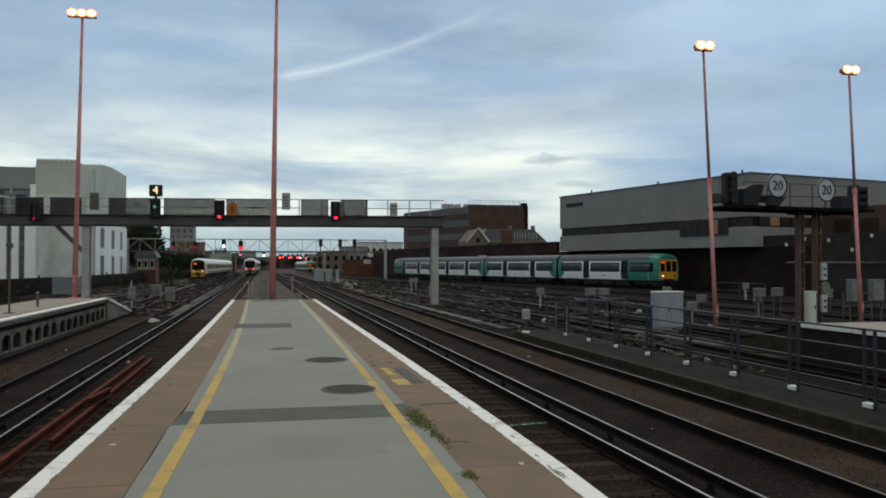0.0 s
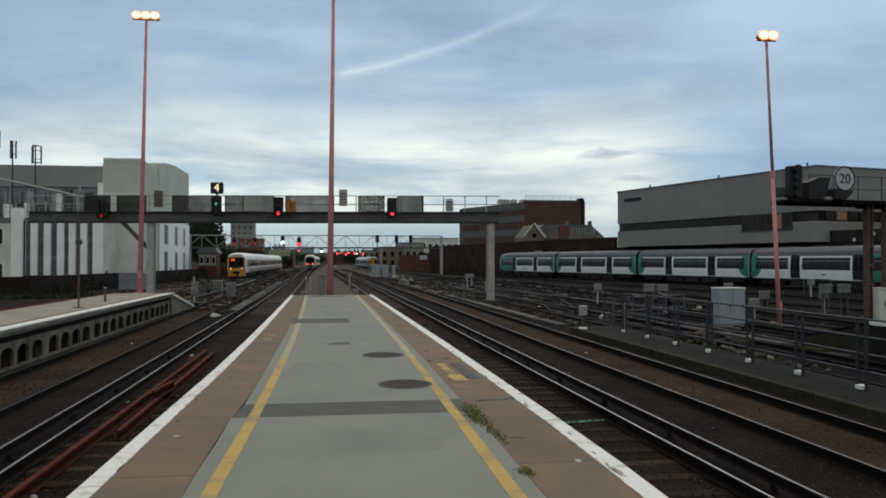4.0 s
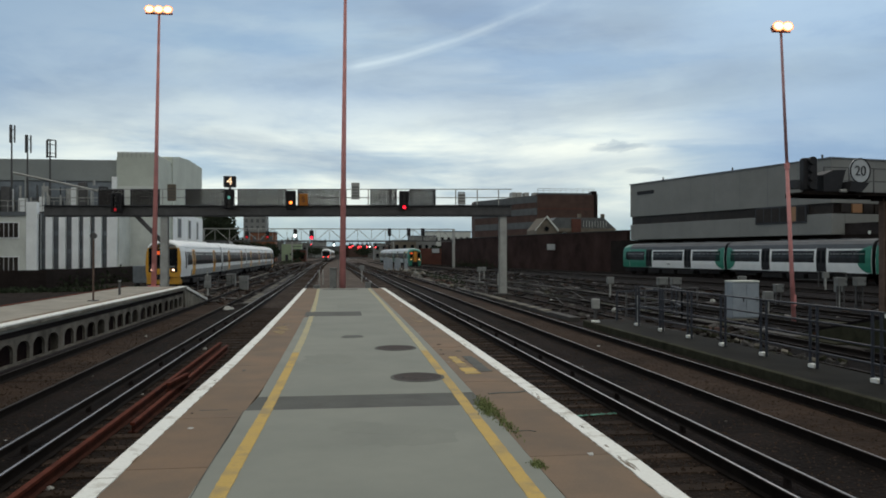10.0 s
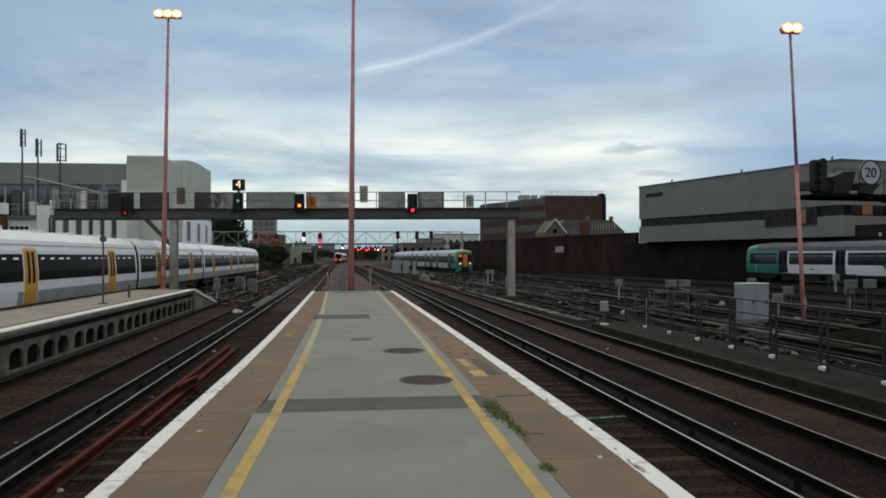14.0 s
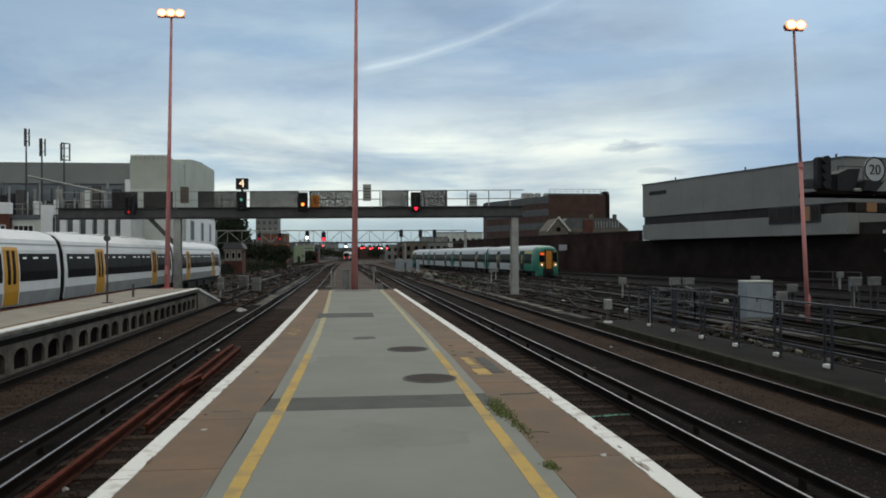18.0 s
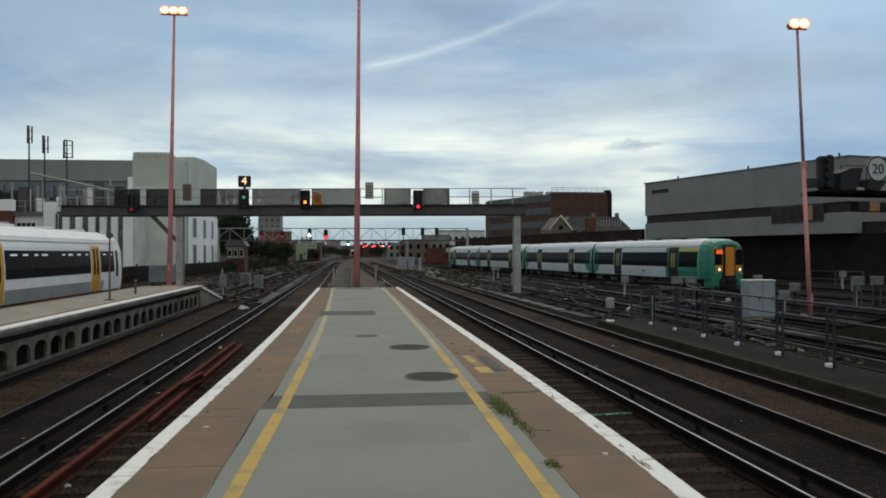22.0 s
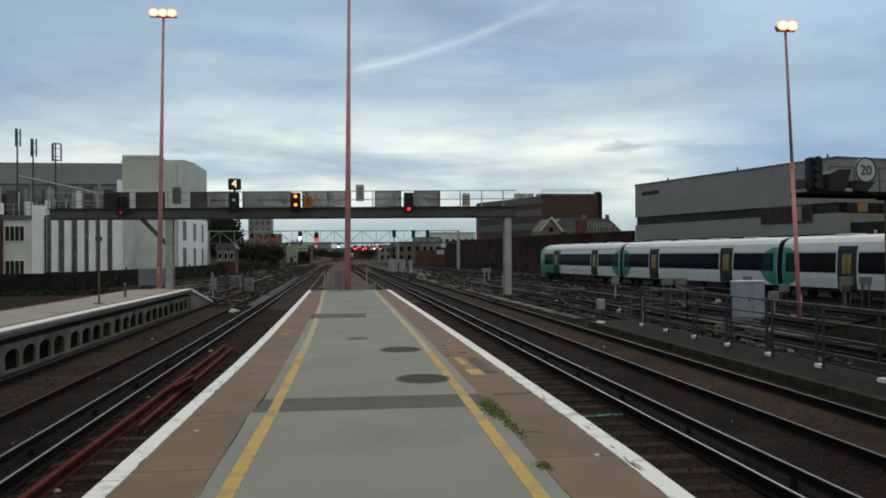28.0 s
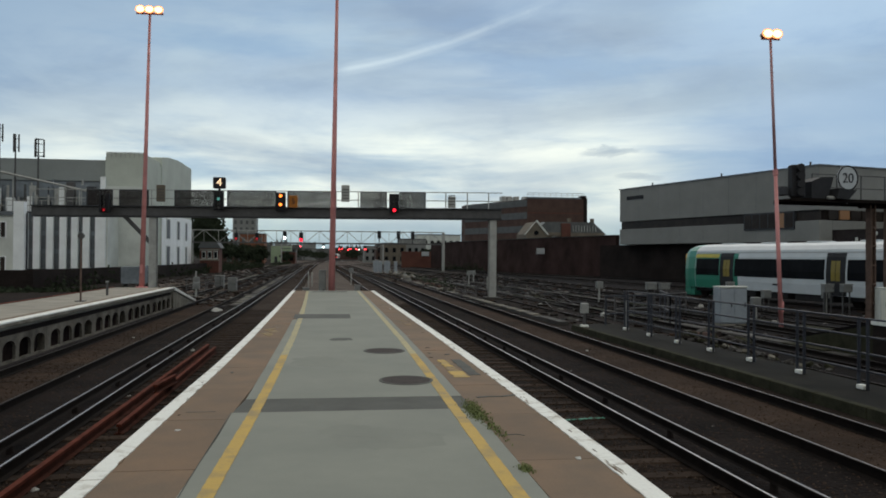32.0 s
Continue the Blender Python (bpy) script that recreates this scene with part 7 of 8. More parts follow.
    for i in range(26):
        s = rnd.choice((-1, 1))
        x = rnd.uniform(-1.45, -1.0) if s < 0 else rnd.uniform(1.5, 2.05)
        part("stain", blob(rnd, x, rnd.uniform(4.5, 26), rnd.uniform(0.02, 0.09), rnd.uniform(0.02, 0.12), 0.905, 0.9162, 8, 0.4), rnd.choice((M["conc"], M["asphalt_dark"], M["soot_and_shade"], M["litter"])), PLATFORM)
    # flaked paint along the white lines
    for i in range(44):
        y = 4.7 + 13 * rnd.random() ** 1.5
        x = rx(y) - 0.165 + abs(rnd.gauss(0, 0.035)) if i % 5 else lx(y) + 0.15 - abs(rnd.gauss(0, 0.03))
        part("paint_flake", blob(rnd, x, y, rnd.uniform(0.008, 0.03), rnd.uniform(0.04, 0.22), 0.905, 0.9192, 10, 0.45), rnd.choice((M["conc"], M["conc"], M["bld_lite"], M["brown"])), PLATFORM)
    for y in (5.9, 7.73, 9.05, 9.56, 11.4, 13.2):
        for f, d in ((rx, -0.16), (lx, 0.0)):
            if rnd.random() < 0.7:
                part("joint_crack", Geo().prism([(f(y) + d, y - 0.006), (f(y) + d + 0.15, y + 0.004), (f(y) + d + 0.15, y + 0.014), (f(y) + d, y + 0.006)], 2, 0.905, 0.9193), M["conc"], PLATFORM)
    # old stains that shade into one another
    for k, (x, y, w, h) in enumerate(((0.55, 7.0, 0.95, 0.85), (0.72, 6.85, 0.6, 0.5), (0.2, 7.35, 0.5, 0.45), (0.5, 7.2, 0.45, 0.4), (-0.1, 12.2, 0.8, 1.2), (0.45, 24.5, 0.9, 2.6))):
        part("asphalt_stain", blob(rnd, x, y, w, h, 0.905, 0.9142 + 0.0003 * k, 30, 0.16), M["asphalt_old"], PLATFORM)


platform_marks()


def weeds(x, y, w, h, n, seed, tall):
    rnd = random.Random(seed)
    g = Geo()
    for i in range(n):
        px, py = x + rnd.gauss(0, w), y + rnd.gauss(0, h)
        a, L, b = rnd.uniform(0, 6.28), rnd.uniform(0.4, 1) * tall, rnd.uniform(0.002, 0.005)
        lean = rnd.uniform(0.3, 1.1)
        dx, dy = math.cos(a), math.sin(a)
        g.add([(px - dy * b, py + dx * b, 0.912), (px + dy * b, py - dx * b, 0.912),
               (px + dx * L * lean * 0.5 + dy * b, py + dy * L * lean * 0.5 - dx * b, 0.912 + L * 0.7), (px + dx * L * lean * 0.5 - dy * b, py + dy * L * lean * 0.5 + dx * b, 0.912 + L * 0.7),
               (px + dx * L * lean, py + dy * L * lean, 0.912 + L * 0.85)], [(0, 1, 2, 3), (3, 2, 4)])
    t = thing("weed_clump", "scruffy green weeds growing from a joint in the platform", "weeds", pose(0, 0, 0), group="weeds in the joints")
    part("leaves", g, M["weed"], t)


weeds(1.485, 8.05, 0.045, 0.22, 1000, 1, 0.032)
weeds(1.52, 7.3, 0.03, 0.24, 260, 2, 0.03)
weeds(1.46, 5.88, 0.025, 0.05, 240, 3, 0.028)
weeds(1.53, 8.5, 0.035, 0.14, 160, 4, 0.022)


# ---- scrap rails, litter and lineside clutter ----
def scrap_rail(x0, y0, x1, y1, z, label="rusty old rail discarded between the running rails"):
    t = thing("scrap_rail", label, "rail", pose(0, 0, 0), group="scrap rails")
    part("head", Geo().sweep([(x0, y0, z), (x1, y1, z)], [(-0.036, 0.15), (0.036, 0.15), (0.036, 0.11), (-0.036, 0.11)]), M["redrust"], t)
    part("web", Geo().sweep([(x0, y0, z), (x1, y1, z)], [(-0.01, 0.11), (0.01, 0.11), (0.012, 0.02), (0.07, 0.01), (0.07, 0.0), (-0.07, 0.0), (-0.07, 0.01), (-0.012, 0.02)]), M["darkrust"], t)


scrap_rail(-3.32, 3.0, -3.23, 23.5, -0.162)
scrap_rail(-2.97, 12.5, -2.95, 22.8, -0.162)
scrap_rail(-3.02, 15.3, -2.90, 16.6, -0.02, "short rusty offcut of rail lying across the others")


def litter(x, y, z, s, seed, m="litter"):
    rnd = random.Random(seed)
    g = Geo()
    vs = []
    for i in range(3):
        for k in range(7):
            a = 2 * math.pi * k / 7
            r = s * (0.9, 1.0, 0.45)[i] * rnd.uniform(0.6, 1.2)
            vs.append((r * math.cos(a), r * math.sin(a), s * (0.0, 0.45, 0.85)[i] * rnd.uniform(0.7, 1.2)))
    fs = [(i * 7 + k, i * 7 + (k + 1) % 7, i * 7 + 7 + (k + 1) % 7, i * 7 + 7 + k) for i in range(2) for k in range(7)] + [tuple(range(14, 21)), tuple(range(6, -1, -1))]
    g.add(vs, fs)
    t = part("litter", g, M[m], at=pose(x, y, z))
    tagged(t, "small crumpled pale scrap of litter on the ballast", "litter", group="scraps of litter")


for i, (x, y, s) in enumerate(((-3.62, 23.3, 0.07), (-3.6, 15.9, 0.05), (-3.2, 9.7, 0.05), (-5.05, 39, 0.22), (-4.9, 39.4, 0.16), (-2.3, 21.5, 0.05), (-4.6, 12.2, 0.05), (5.6, 18.3, 0.06), (6.0, 12.1, 0.05), (12.6, 36, 0.2), (11.8, 44.3, 0.13), (20.1, 42.0, 0.2),
                               (-6.0, 27, 0.06), (-5.2, 18.4, 0.05), (9.2, 33, 0.12), (7.3, 22.3, 0.06), (14.5, 26.4, 0.14), (17.5, 41, 0.2))):
    litter(x, y, -0.19, s, i)


def heap(x, y, w, h, seed, label):
    rnd = random.Random(seed)
    t = thing("rubble_heap", label, "rubble", pose(0, 0, 0), group="heaps of rubble")
    for i in range(22):
        s = rnd.uniform(0.08, 0.24)
        px, py = x + rnd.gauss(0, w * 0.35), y + rnd.gauss(0, w * 0.6)
        q = Euler((rnd.uniform(-0.5, 0.5), rnd.uniform(-0.5, 0.5), rnd.uniform(0, 3))).to_matrix().to_4x4()
        g = Geo().box(-s, s, -s * 0.7, s * 0.7, -s * 0.4, s * 0.5, s * 0.12, Matrix.Translation((px, py, -0.22 + rnd.uniform(0.02, h))) @ q)
        part("stone", g, M[rnd.choice(("conc_dark", "soot_and_shade", "brick", "moss") if y < 45 else ("wallconc", "conc_dark", "moss", "brick") if y < 85 else ("wallconc", "conc", "litter", "conc_dark"))], t)


for i, (x, y, w, h) in enumerate(((10.0, 116, 1.8, 0.5), (9.3, 91, 1.4, 0.5), (9.6, 100, 1.2, 0.4), (9.0, 69, 0.9, 0.35), (8.8, 60.5, 0.8, 0.3), (12.3, 25.4, 0.6, 0.2), (12.4, 23.6, 0.5, 0.2), (13.5, 52, 0.6, 0.3))):
    heap(x, y, w, h, i + 20, "pale heap of broken concrete and sacks beside the tracks")


def trough(x0, y0, x1, y1, label="concrete cable trough with loose lids along the tracks"):
    t = thing("cable_trough", label, "cable trough", pose(0, 0, 0), group="cable troughs")
    part("channel", Geo().sweep([(x0, y0, 0), (x1, y1, 0)], [(-0.2, -0.24), (-0.2, -0.08), (0.2, -0.08), (0.2, -0.24)]), M["conc_dark"], t)
    n = int(math.hypot(x1 - x0, y1 - y0) / 1.0)
    rnd = random.Random(int(x0 * 10))
    for i in range(min(n, 60)):
        f = (i + 0.5) / n
        if rnd.random() < 0.12:
            continue
        part("lid", Geo().box(-0.21, 0.21, -0.47, 0.47, -0.08, -0.035, 0.008), rnd.choice((M["conc_dark"], M["conc_dark"], M["moss"])) if x0 > 12 else rnd.choice((M["wallconc"], M["conc_dark"], M["conc_dark"])), t,
             at=pose(x0 + (x1 - x0) * f, y0 + (y1 - y0) * f, 0, 0, 0, -math.degrees(math.atan2(x1 - x0, y1 - y0)) + rnd.uniform(-2, 2)))


trough(9.2, 31, 8.4, 88)
trough(13.9, 20, 10.2, 120)
trough(18.3, 22, 14.0, 90)
trough(-4.55, 42, -5.2, 100)
trough(-8.2, 50, -9.0, 110)


def lineside_post(x, y, h, box, label):
    t = thing("lineside_post", label, "post", pose(x, y, -0.24), group="lineside posts")
    part("pole", Geo().box(-0.045, 0.045, -0.045, 0.045, 0, h), M["grey_lt"], t)
    if box:
        part("box", Geo().box(-0.2, 0.2, -0.15, 0.12, h - 0.42, h, 0.02), M["boxgrey"], t)


for x, y, h, b in ((13.3, 76, 1.4, 1), (2.26, 75, 1.6, 1), (-1.2, 71, 1.3, 0), (-1.5, 71.5, 1.3, 0), (11.2, 29.5, 1.1, 0), (18.9, 34.1, 1.0, 1), (21.0, 40.5, 1.5, 1), (24.5, 37.5, 1.2, 1), (16.1, 47, 1.3, 1),
                   (11.6, 57, 1.2, 1), (-8.8, 58, 1.2, 1), (-9.6, 63, 1.5, 0), (-7.9, 52, 1.0, 1), (30.5, 41, 1.2, 1), (33, 52, 1.4, 1), (38, 60, 1.2, 0), (12.7, 64, 1.1, 0), (15, 83, 1.3, 1)):
    lineside_post(x, y, h, b, "grey steel lineside post" + (" with a small pale box" if b else ""))


def walkway_case():
    t = thing("lineside_post", "slim pale case on a post with a white base", "post", pose(9.15, 28.3, -0.02), group="lineside posts")
    part("base", Geo().box(-0.13, 0.13, -0.11, 0.11, -0.03, 0.09, 0.02), M["white"], t, "white concrete base")
    part("pole", Geo().box(-0.04, 0.04, -0.04, 0.04, 0.09, 0.52), M["grey"], t)
    part("box", Geo().box(-0.13, 0.13, -0.1, 0.1, 0.50, 0.86, 0.02), M["grey_lt"], t)
    part("cable", Geo().tube((0.07, -0.06, 0.0), (0.07, -0.06, 0.5), 0.015, None, 6), M["blackm"], t)


walkway_case()


def tall_case(x, y, h):
    t = thing("location_case", "pale upright location case in a row beside the tracks", "cabinet", pose(x, y, -0.24), group="row of location cases")
    part("case", Geo().box(-0.22, 0.22, -0.2, 0.2, 0.15, h, 0.03), M["cab"], t)
    part("door", Geo().box(-0.20, 0.20, -0.23, -0.203, 0.3, h - 0.15, 0.01), M["cab"], t)
    part("plinth", Geo().box(-0.28, 0.28, -0.26, 0.26, 0, 0.15), M["conc"], t)
    part("lid", Geo().box(-0.26, 0.26, -0.25, 0.25, h, h + 0.08, 0.01), M["grey_lt"], t)


for x, y, h in ((7.6, 126, 2.1), (8.4, 128, 1.9), (9.3, 130, 1.9), (8.9, 121, 2.0), (9.9, 118, 1.9), (7.9, 136, 1.9), (8.8, 139, 1.9), (10.6, 140, 1.8)):
    tall_case(x, y, h)


def hurdle(x0, y0, x1, y1, h=1.1, posts=3, m="grey", label="low steel hurdle railing beside the tracks"):
    t = thing("hurdle_rail", label, "railing", pose(0, 0, 0), group="low railings")
    for z in (h * 0.5, h):
        part("rail", Geo().bar((x0, y0, z - 0.24), (x1, y1, z - 0.24), 0.055), M[m], t)
    for i in range(posts):
        f = i / (posts - 1)
        part("post", Geo().bar((x0 + (x1 - x0) * f, y0 + (y1 - y0) * f, -0.24), (x0 + (x1 - x0) * f, y0 + (y1 - y0) * f, h - 0.24), 0.06), M[m], t)


hurdle(8.75, 55, 9.1, 49.5, 0.9, 3)
hurdle(-10.2, 66, -8.2, 66, 1.0, 3)
hurdle(-9.8, 60, -8.2, 58, 1.0, 3)
hurdle(10.15, 28.9, 13.2, 30.2, 1.3, 4, "fence", "blue-grey rail fence turning off the walkway")
hurdle(13.2, 30.2, 14.2, 33.5, 1.3, 3, "fence", "blue-grey rail fence beside the cabinet")
hurdle(27.5, 35.0, 33.0, 36.4, 1.3, 5, "grey", "grey steel railing behind the signal bracket")
hurdle(46.6, 83.2, 50.2, 82.6, 1.75, 4, "grey_lt", "pale steel hurdle at the foot of the dark wall")
hurdle(36.5, 62.0, 38.5, 58, 1.2, 3, "grey", "grey steel railing beside the far line")
hurdle(12.0, 33.0, 16.5, 36.0, 1.1, 5, "grey", "grey steel railing among the tracks")


def platform_post(x, y):
    t = thing("platform_post", "thin grey post with a small round head on the platform", "post", pose(x, y, 0.905))
    part("pole", Geo().tube((0, 0, 0), (0, 0, 2.25), 0.032, 0.028, 8), M["rustpost"], t)
    part("head", Geo().tube((0, -0.06, 2.15), (0, 0.06, 2.15), 0.10, None, 16), M["grey"], t)
    part("foot", Geo().box(-0.14, 0.14, -0.14, 0.14, 0, 0.03), M["grey"], t)


platform_post(-7.97, 28.3)
for y in (32.5,):
    t = thing("short_post", "short grey post on the platform edge", "post", pose(-8.2, y, 0.905), group="short posts")
    part("pole", Geo().tube((0, 0, 0), (0, 0, 0.5), 0.045, None, 8), M["grey"], t)
    part("cap", Geo().tube((0, 0, 0.5), (0, 0, 0.54), 0.06, None, 8), M["grey_lt"], t)


def paint_spill():
    rnd = random.Random(5)
    t = thing("paint_spill", "pale green paint spilt on a sleeper", "paint mark")
    for i in range(12):
        x = 3.85 + i * 0.06 + rnd.uniform(-0.03, 0.03)
        pts = [(x + rnd.uniform(0.02, 0.05) * math.cos(a), 12.85 + rnd.uniform(0.02, 0.07) * math.sin(a) + i * 0.012) for a in np.linspace(0, 5.6, 7)]
        part("splash", Geo().prism(pts, 2, -0.166, -0.156), M["turq"], t)


paint_spill()


# ---- further walls and huts ----
def green_shed():
    t = thing("green_shed", "plain pale green shed beside the far tracks", "shed", pose(-16.1, 298, -0.24))
    part("wall", Geo().box(-3.5, 3.5, 0, 8, 0, 6.05, 0.03), M["shedgreen"], t)
    part("roof", Geo().box(-3.6, 3.6, -0.15, 8.2, 6.05, 6.2, 0.02), M["grey_lt"], t)
    part("door", Geo().box(-2.2, -1.2, -0.05, -0.002, 0, 2.3), M["dgrey"], t)
    for i in range(6):
        part("cladding_rib", Geo().box(-2.6 + i, -2.54 + i, -0.03, -0.001, 2.4, 6.0), M["shedgreen"], t)


green_shed()


def brick_hut():
    t = thing("brick_hut", "small old brick hut with pitched roof beside the western tracks", "hut", pose(-18.5, 125, -0.24))
    part("wall", Geo().box(0, 2.7, 0, 4, 0, 3.7), M["redbrick"], t)
    part("roof", Geo().prism([(-0.3, 3.7), (3.0, 3.7), (2.5, 4.55), (0.2, 4.55)], 1, -0.3, 4.3), M["slate"], t)
    part("eaves_band", Geo().box(-0.05, 2.75, -0.06, 0.0, 3.35, 3.6), M["conc"], t)
    part("sill_band", Geo().box(-0.05, 2.75, -0.06, 0.0, 1.9, 2.1), M["conc"], t)
    for x in (0.25, 1.1, 1.95):
        f = part("window", Geo().box(x, x + 0.6, -0.09, -0.02, 2.15, 3.25), M["bld_lite"], t)
        part("pane", Geo().box(x + 0.07, x + 0.53, -0.11, -0.092, 2.25, 3.15), M["glass"], f)


brick_hut()
t = thing("blue_tank", "faded blue-grey metal tank behind the platform", "tank", pose(-15.2, 68.5, -0.24))
part("body", Geo().box(-0.9, 0.9, -0.7, 0.7, 0.35, 1.75, 0.05), M["bld_blue"], t)
for s in (-1, 1):
    part("leg", Geo().box(s * 0.7 - 0.08, s * 0.7 + 0.08, -0.6, 0.6, 0, 0.36), M["grey"], t)
part("wall_brick", Geo().box(17.5, 32.0, 192, 192.6, -0.24, 3.6), M["redbrick"], label="low red brick wall at the far junction", kind="structure")
for x, y, z, w, h in ((23.08, 191.7, 2.55, 1.7, 1.0), (34.0, 127.0, 3.0, 1.7, 0.9)):
    t = thing("notice_board", "plain white board fixed to the brick wall", "sign", pose(x, y, z))
    part("panel", Geo().box(-w / 2, w / 2, 0, 0.06, 0, h, 0.02), M["signw"], t)
    part("frame", Geo().box(-w / 2 - 0.06, w / 2 + 0.06, 0.061, 0.3, -0.06, h + 0.06), M["grey"], t)


def east_pipes():
    t = thing("wall_pipe", "pale pipe run along the sooty wall", "pipe", pose(0, 0, 0))
    part("pipe", Geo().tube((46, 66, 2.6), (60, 52, 2.6), 0.12, None, 8), M["grey"], t)


east_pipes()


def foliage_strip(x0, y0, x1, y1, n, seed, h):
    rnd = random.Random(seed)
    g = Geo()
    for i in range(n):
        f = rnd.random()
        p = Vector((x0 + (x1 - x0) * f + rnd.gauss(0, 0.5), y0 + (y1 - y0) * f + rnd.gauss(0, 0.5), -0.24 + abs(rnd.gauss(0, h))))
        s = rnd.uniform(0.06, 0.2)
        q = Euler((rnd.uniform(0, 6), rnd.uniform(0, 6), 0)).to_matrix()
        g.add([p + q @ Vector(v) for v in ((-s, -s * 0.4, 0), (s, -s * 0.4, 0.03), (s * 0.7, s * 0.5, 0), (-s * 0.6, s * 0.5, 0.03))], [(0, 1, 2, 3)])
    ob = part("undergrowth", g, M["leaf"])
    tagged(ob, "low scrubby dark green undergrowth along the lineside", "undergrowth", kind="stuff")


foliage_strip(-21, 66, -17.5, 120, 1500, 1, 0.5)
foliage_strip(-32, 56.5, -15, 61.5, 2200, 9, 0.14)
foliage_strip(-18.5, 130, -15.5, 200, 1200, 2, 0.7)
foliage_strip(-17.5, 122, -14.5, 190, 1600, 12, 0.8)
foliage_strip(-13.0, 200, -11.0, 290, 900, 11, 0.5)
foliage_strip(10.5, 70, 11.5, 130, 500, 3, 0.15)
foliage_strip(24, 170, 30, 150, 600, 4, 0.6)




# ---- loose ballast ----
def ballast_stones():
    """Loose stones over the near track beds, each an uneven lump."""
    rnd = np.random.default_rng(7)
    n = 30000
    y = 3.6 + 30 * rnd.random(n) ** 1.5
    left = rnd.random(n) < 0.42
    x = np.where(left, rnd.uniform(-7.0, -1.75, n), rnd.uniform(2.45, 8.6, n))
    keep = np.ones(n, bool)
    for c in (-2.97, -6.02, 3.86, 7.36):
        for r in (-0.7525, 0.7525):
            keep &= np.abs(x - c - r) > 0.10
    keep &= (np.abs(x + 4.07) > 0.09) & (np.abs(x - 4.99) > 0.09)
    x, y = x[keep], y[keep]
    n = len(x)
    base = np.array([(1, 0, 0), (0, 1, 0), (-1, 0, 0), (0, -1, 0), (0, 0, 0.8), (0, 0, -0.5)])
    s = rnd.uniform(0.010, 0.024, (n, 1, 1))
    v = base[None] * s * rnd.uniform(0.65, 1.25, (n, 6, 1)) + rnd.normal(0, 0.004, (n, 6, 3))
    v += np.stack([x, y, np.full(n, -0.150) + rnd.uniform(-0.012, 0.004, n)], 1)[:, None]
    f = np.array([(0, 1, 4), (1, 2, 4), (2, 3, 4), (3, 0, 4), (1, 0, 5), (2, 1, 5), (3, 2, 5), (0, 3, 5)])
    faces = (f[None] + 6 * np.arange(n)[:, None, None]).reshape(-1, 3)
    me = bpy.data.meshes.new("loose_ballast")
    me.from_pydata(v.reshape(-1, 3).tolist(), [], faces.tolist())
    m = bpy.data.materials.new("loose_stone")
    m.use_nodes = True
    nt = m.node_tree
    b = nt.nodes["Principled BSDF"]
    gi = nt.nodes.new("ShaderNodeNewGeometry")
    r = nt.nodes.new("ShaderNodeValToRGB")
    e = r.color_ramp.elements
    e[0].color, e[1].color = (0.030, 0.021, 0.016, 1), (0.078, 0.056, 0.042, 1)
    k = e.new(0.7)
    k.color = (0.062, 0.042, 0.029, 1)
    nt.links.new(gi.outputs["Random Per Island"], r.inputs[0])
    nt.links.new(r.outputs[0], b.inputs["Base Color"])
    b.inputs["Roughness"].default_value = 0.95
    b.inputs["Specular IOR Level"].default_value = 0.1
    me.materials.append(m)
    tagged(new("loose_ballast", me), "loose dark brown ballast stones between the rails", "ballast", kind="stuff")


ballast_stones()


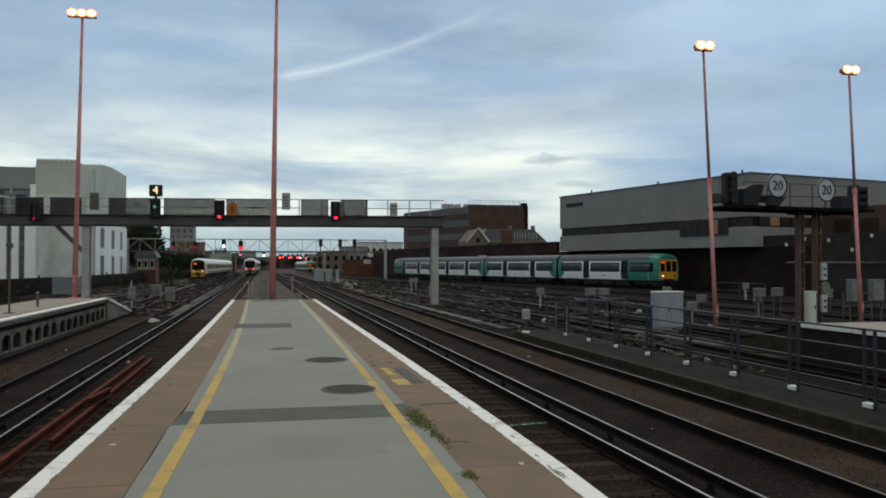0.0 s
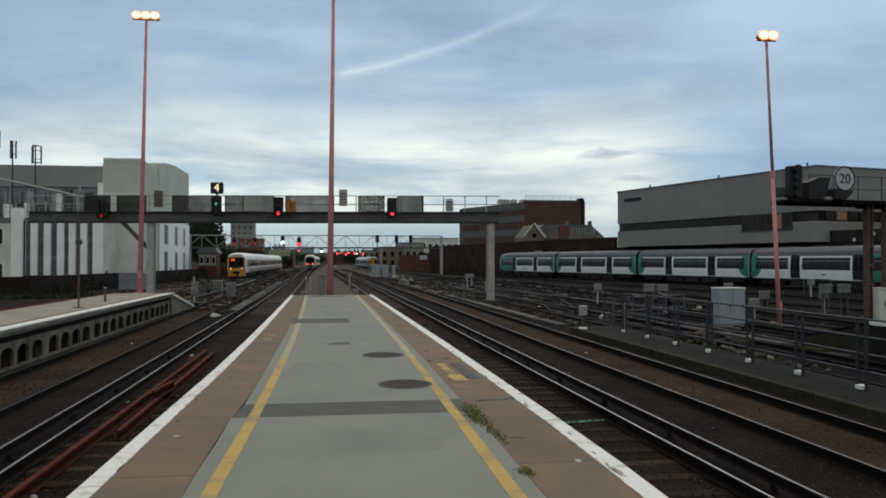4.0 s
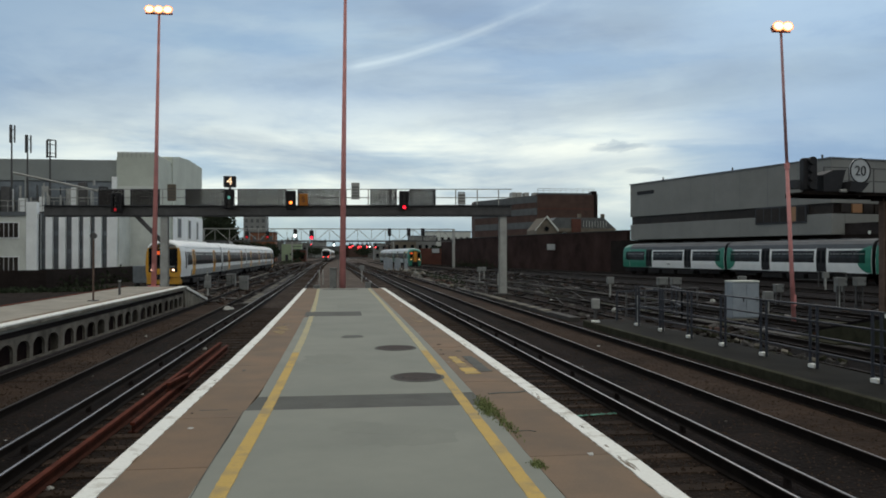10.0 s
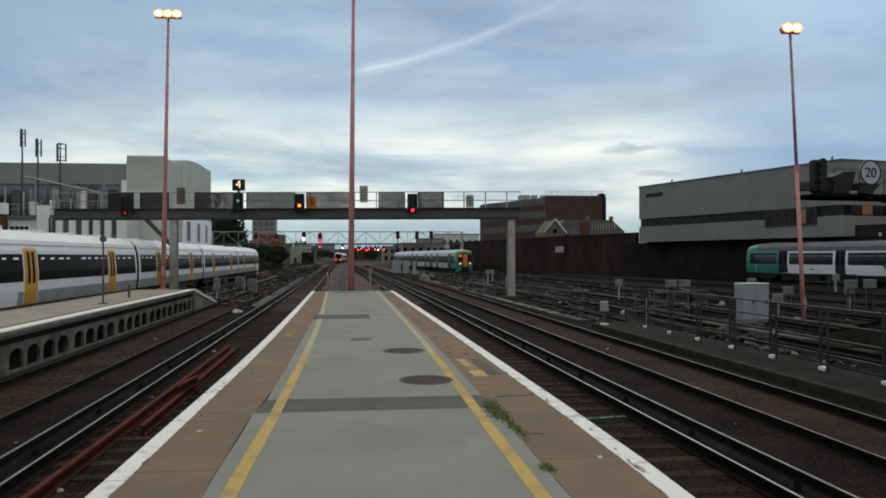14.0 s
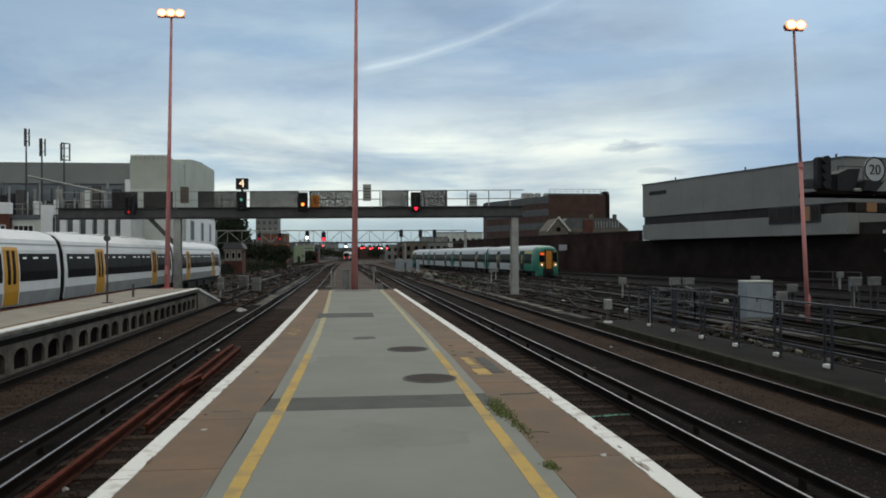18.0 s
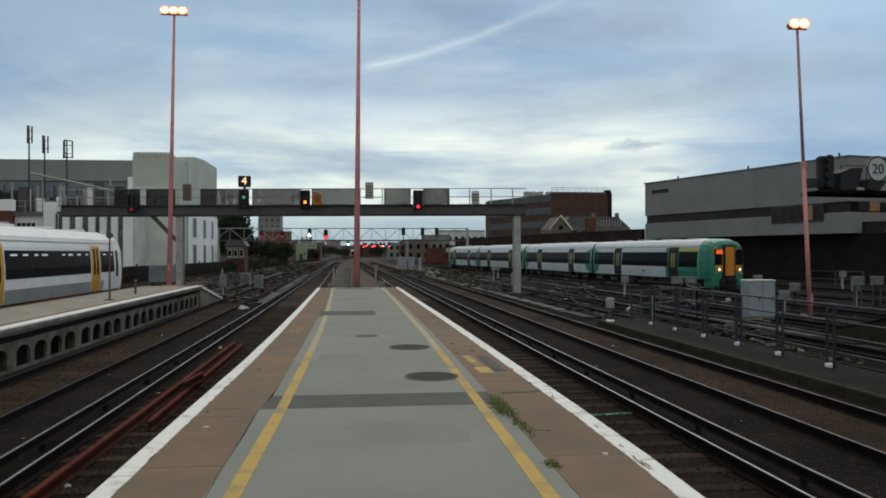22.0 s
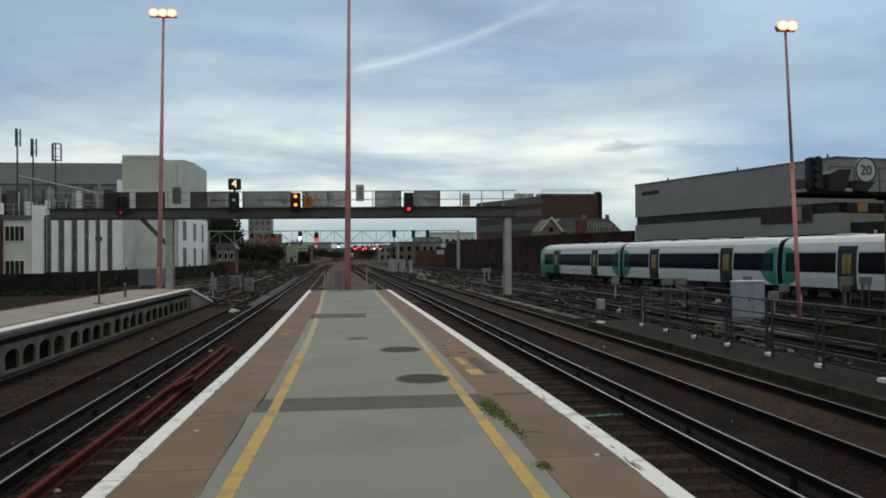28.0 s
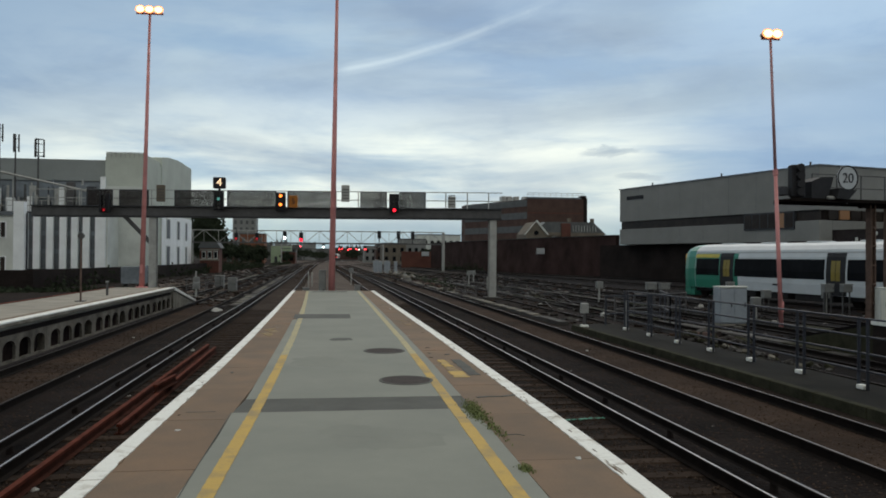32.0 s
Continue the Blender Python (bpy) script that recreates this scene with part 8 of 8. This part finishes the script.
# ---- lineside debris, too small and too many to count ----
def debris():
    rnd = np.random.default_rng(21)
    n = 6200
    left = rnd.random(n) < 0.55
    y = np.where(left, 43 + 150 * rnd.random(n) ** 1.3, rnd.uniform(26, 125, n))
    x = np.where(left, rnd.uniform(-10.6, -4.2, n) - np.where(y > 60, rnd.uniform(0, 1, n) ** 2 * 7, 0), rnd.uniform(9.2, 27, n) - (y - 30) * 0.05)
    s = rnd.uniform(0.03, 0.12, n) * (0.6 + y / 150)
    g = Geo()
    cube = np.array([(a, b, c) for c in (-1, 1) for b in (-1, 1) for a in (-1, 1)], float)
    fs = [(0, 2, 3, 1), (4, 5, 7, 6), (0, 1, 5, 4), (2, 6, 7, 3), (0, 4, 6, 2), (1, 3, 7, 5)]
    for i in range(n):
        dims = s[i] * rnd.uniform(0.5, 1.7, 3) * (1, 1.6, 0.45)
        w = rnd.uniform(0, math.pi)
        v = cube * dims + rnd.normal(0, 0.012, (8, 3))
        v = np.stack([v[:, 0] * math.cos(w) - v[:, 1] * math.sin(w) + x[i], v[:, 0] * math.sin(w) + v[:, 1] * math.cos(w) + y[i], v[:, 2] - 0.175], 1)
        g.add(v.tolist(), fs)
    m = bpy.data.materials.new("mixed_debris")
    m.use_nodes = True
    nt = m.node_tree
    b = nt.nodes["Principled BSDF"]
    gi, r = nt.nodes.new("ShaderNodeNewGeometry"), nt.nodes.new("ShaderNodeValToRGB")
    r.color_ramp.interpolation = "CONSTANT"
    e = r.color_ramp.elements
    e[0].color, e[1].position, e[1].color = (0.006, 0.005, 0.0045, 1), 0.955, (0.22, 0.21, 0.20, 1)
    for p, c in ((0.3, (0.018, 0.012, 0.009, 1)), (0.55, (0.034, 0.023, 0.017, 1)), (0.72, (0.055, 0.03, 0.02, 1)), (0.82, (0.10, 0.095, 0.085, 1))):
        k = e.new(p)
        k.color = c
    nt.links.new(gi.outputs["Random Per Island"], r.inputs[0])
    nt.links.new(r.outputs[0], b.inputs["Base Color"])
    b.inputs["Roughness"].default_value = 0.95
    b.inputs["Specular IOR Level"].default_value = 0.1
    ob = part("lineside_debris", g, m)
    tagged(ob, "scattered broken timber, stone and rubbish among the tracks", "debris", kind="stuff")


debris()


# rubble bank behind the walkway fence
def rubble_bank():
    rnd = random.Random(77)
    t = thing("rubble_bank", "low bank of broken pale concrete and brick behind the fence", "rubble", pose(0, 0, 0))
    for i in range(70):
        y = rnd.uniform(17.5, 25.5)
        x = 11.15 + (y - 17) * 0.04 + rnd.gauss(0, 0.22)
        s = rnd.uniform(0.04, 0.12)
        q = Euler((rnd.uniform(-0.6, 0.6), rnd.uniform(-0.6, 0.6), rnd.uniform(0, 3))).to_matrix().to_4x4()
        part("stone", Geo().box(-s, s, -s * 0.8, s * 0.8, -s * 0.5, s * 0.5, s * 0.15, Matrix.Translation((x, y, -0.14 + rnd.uniform(0, 0.12))) @ q), M[rnd.choice(("wallconc", "conc_dark", "soot_and_shade", "moss", "moss", "conc_dark"))], t)


rubble_bank()
motions()
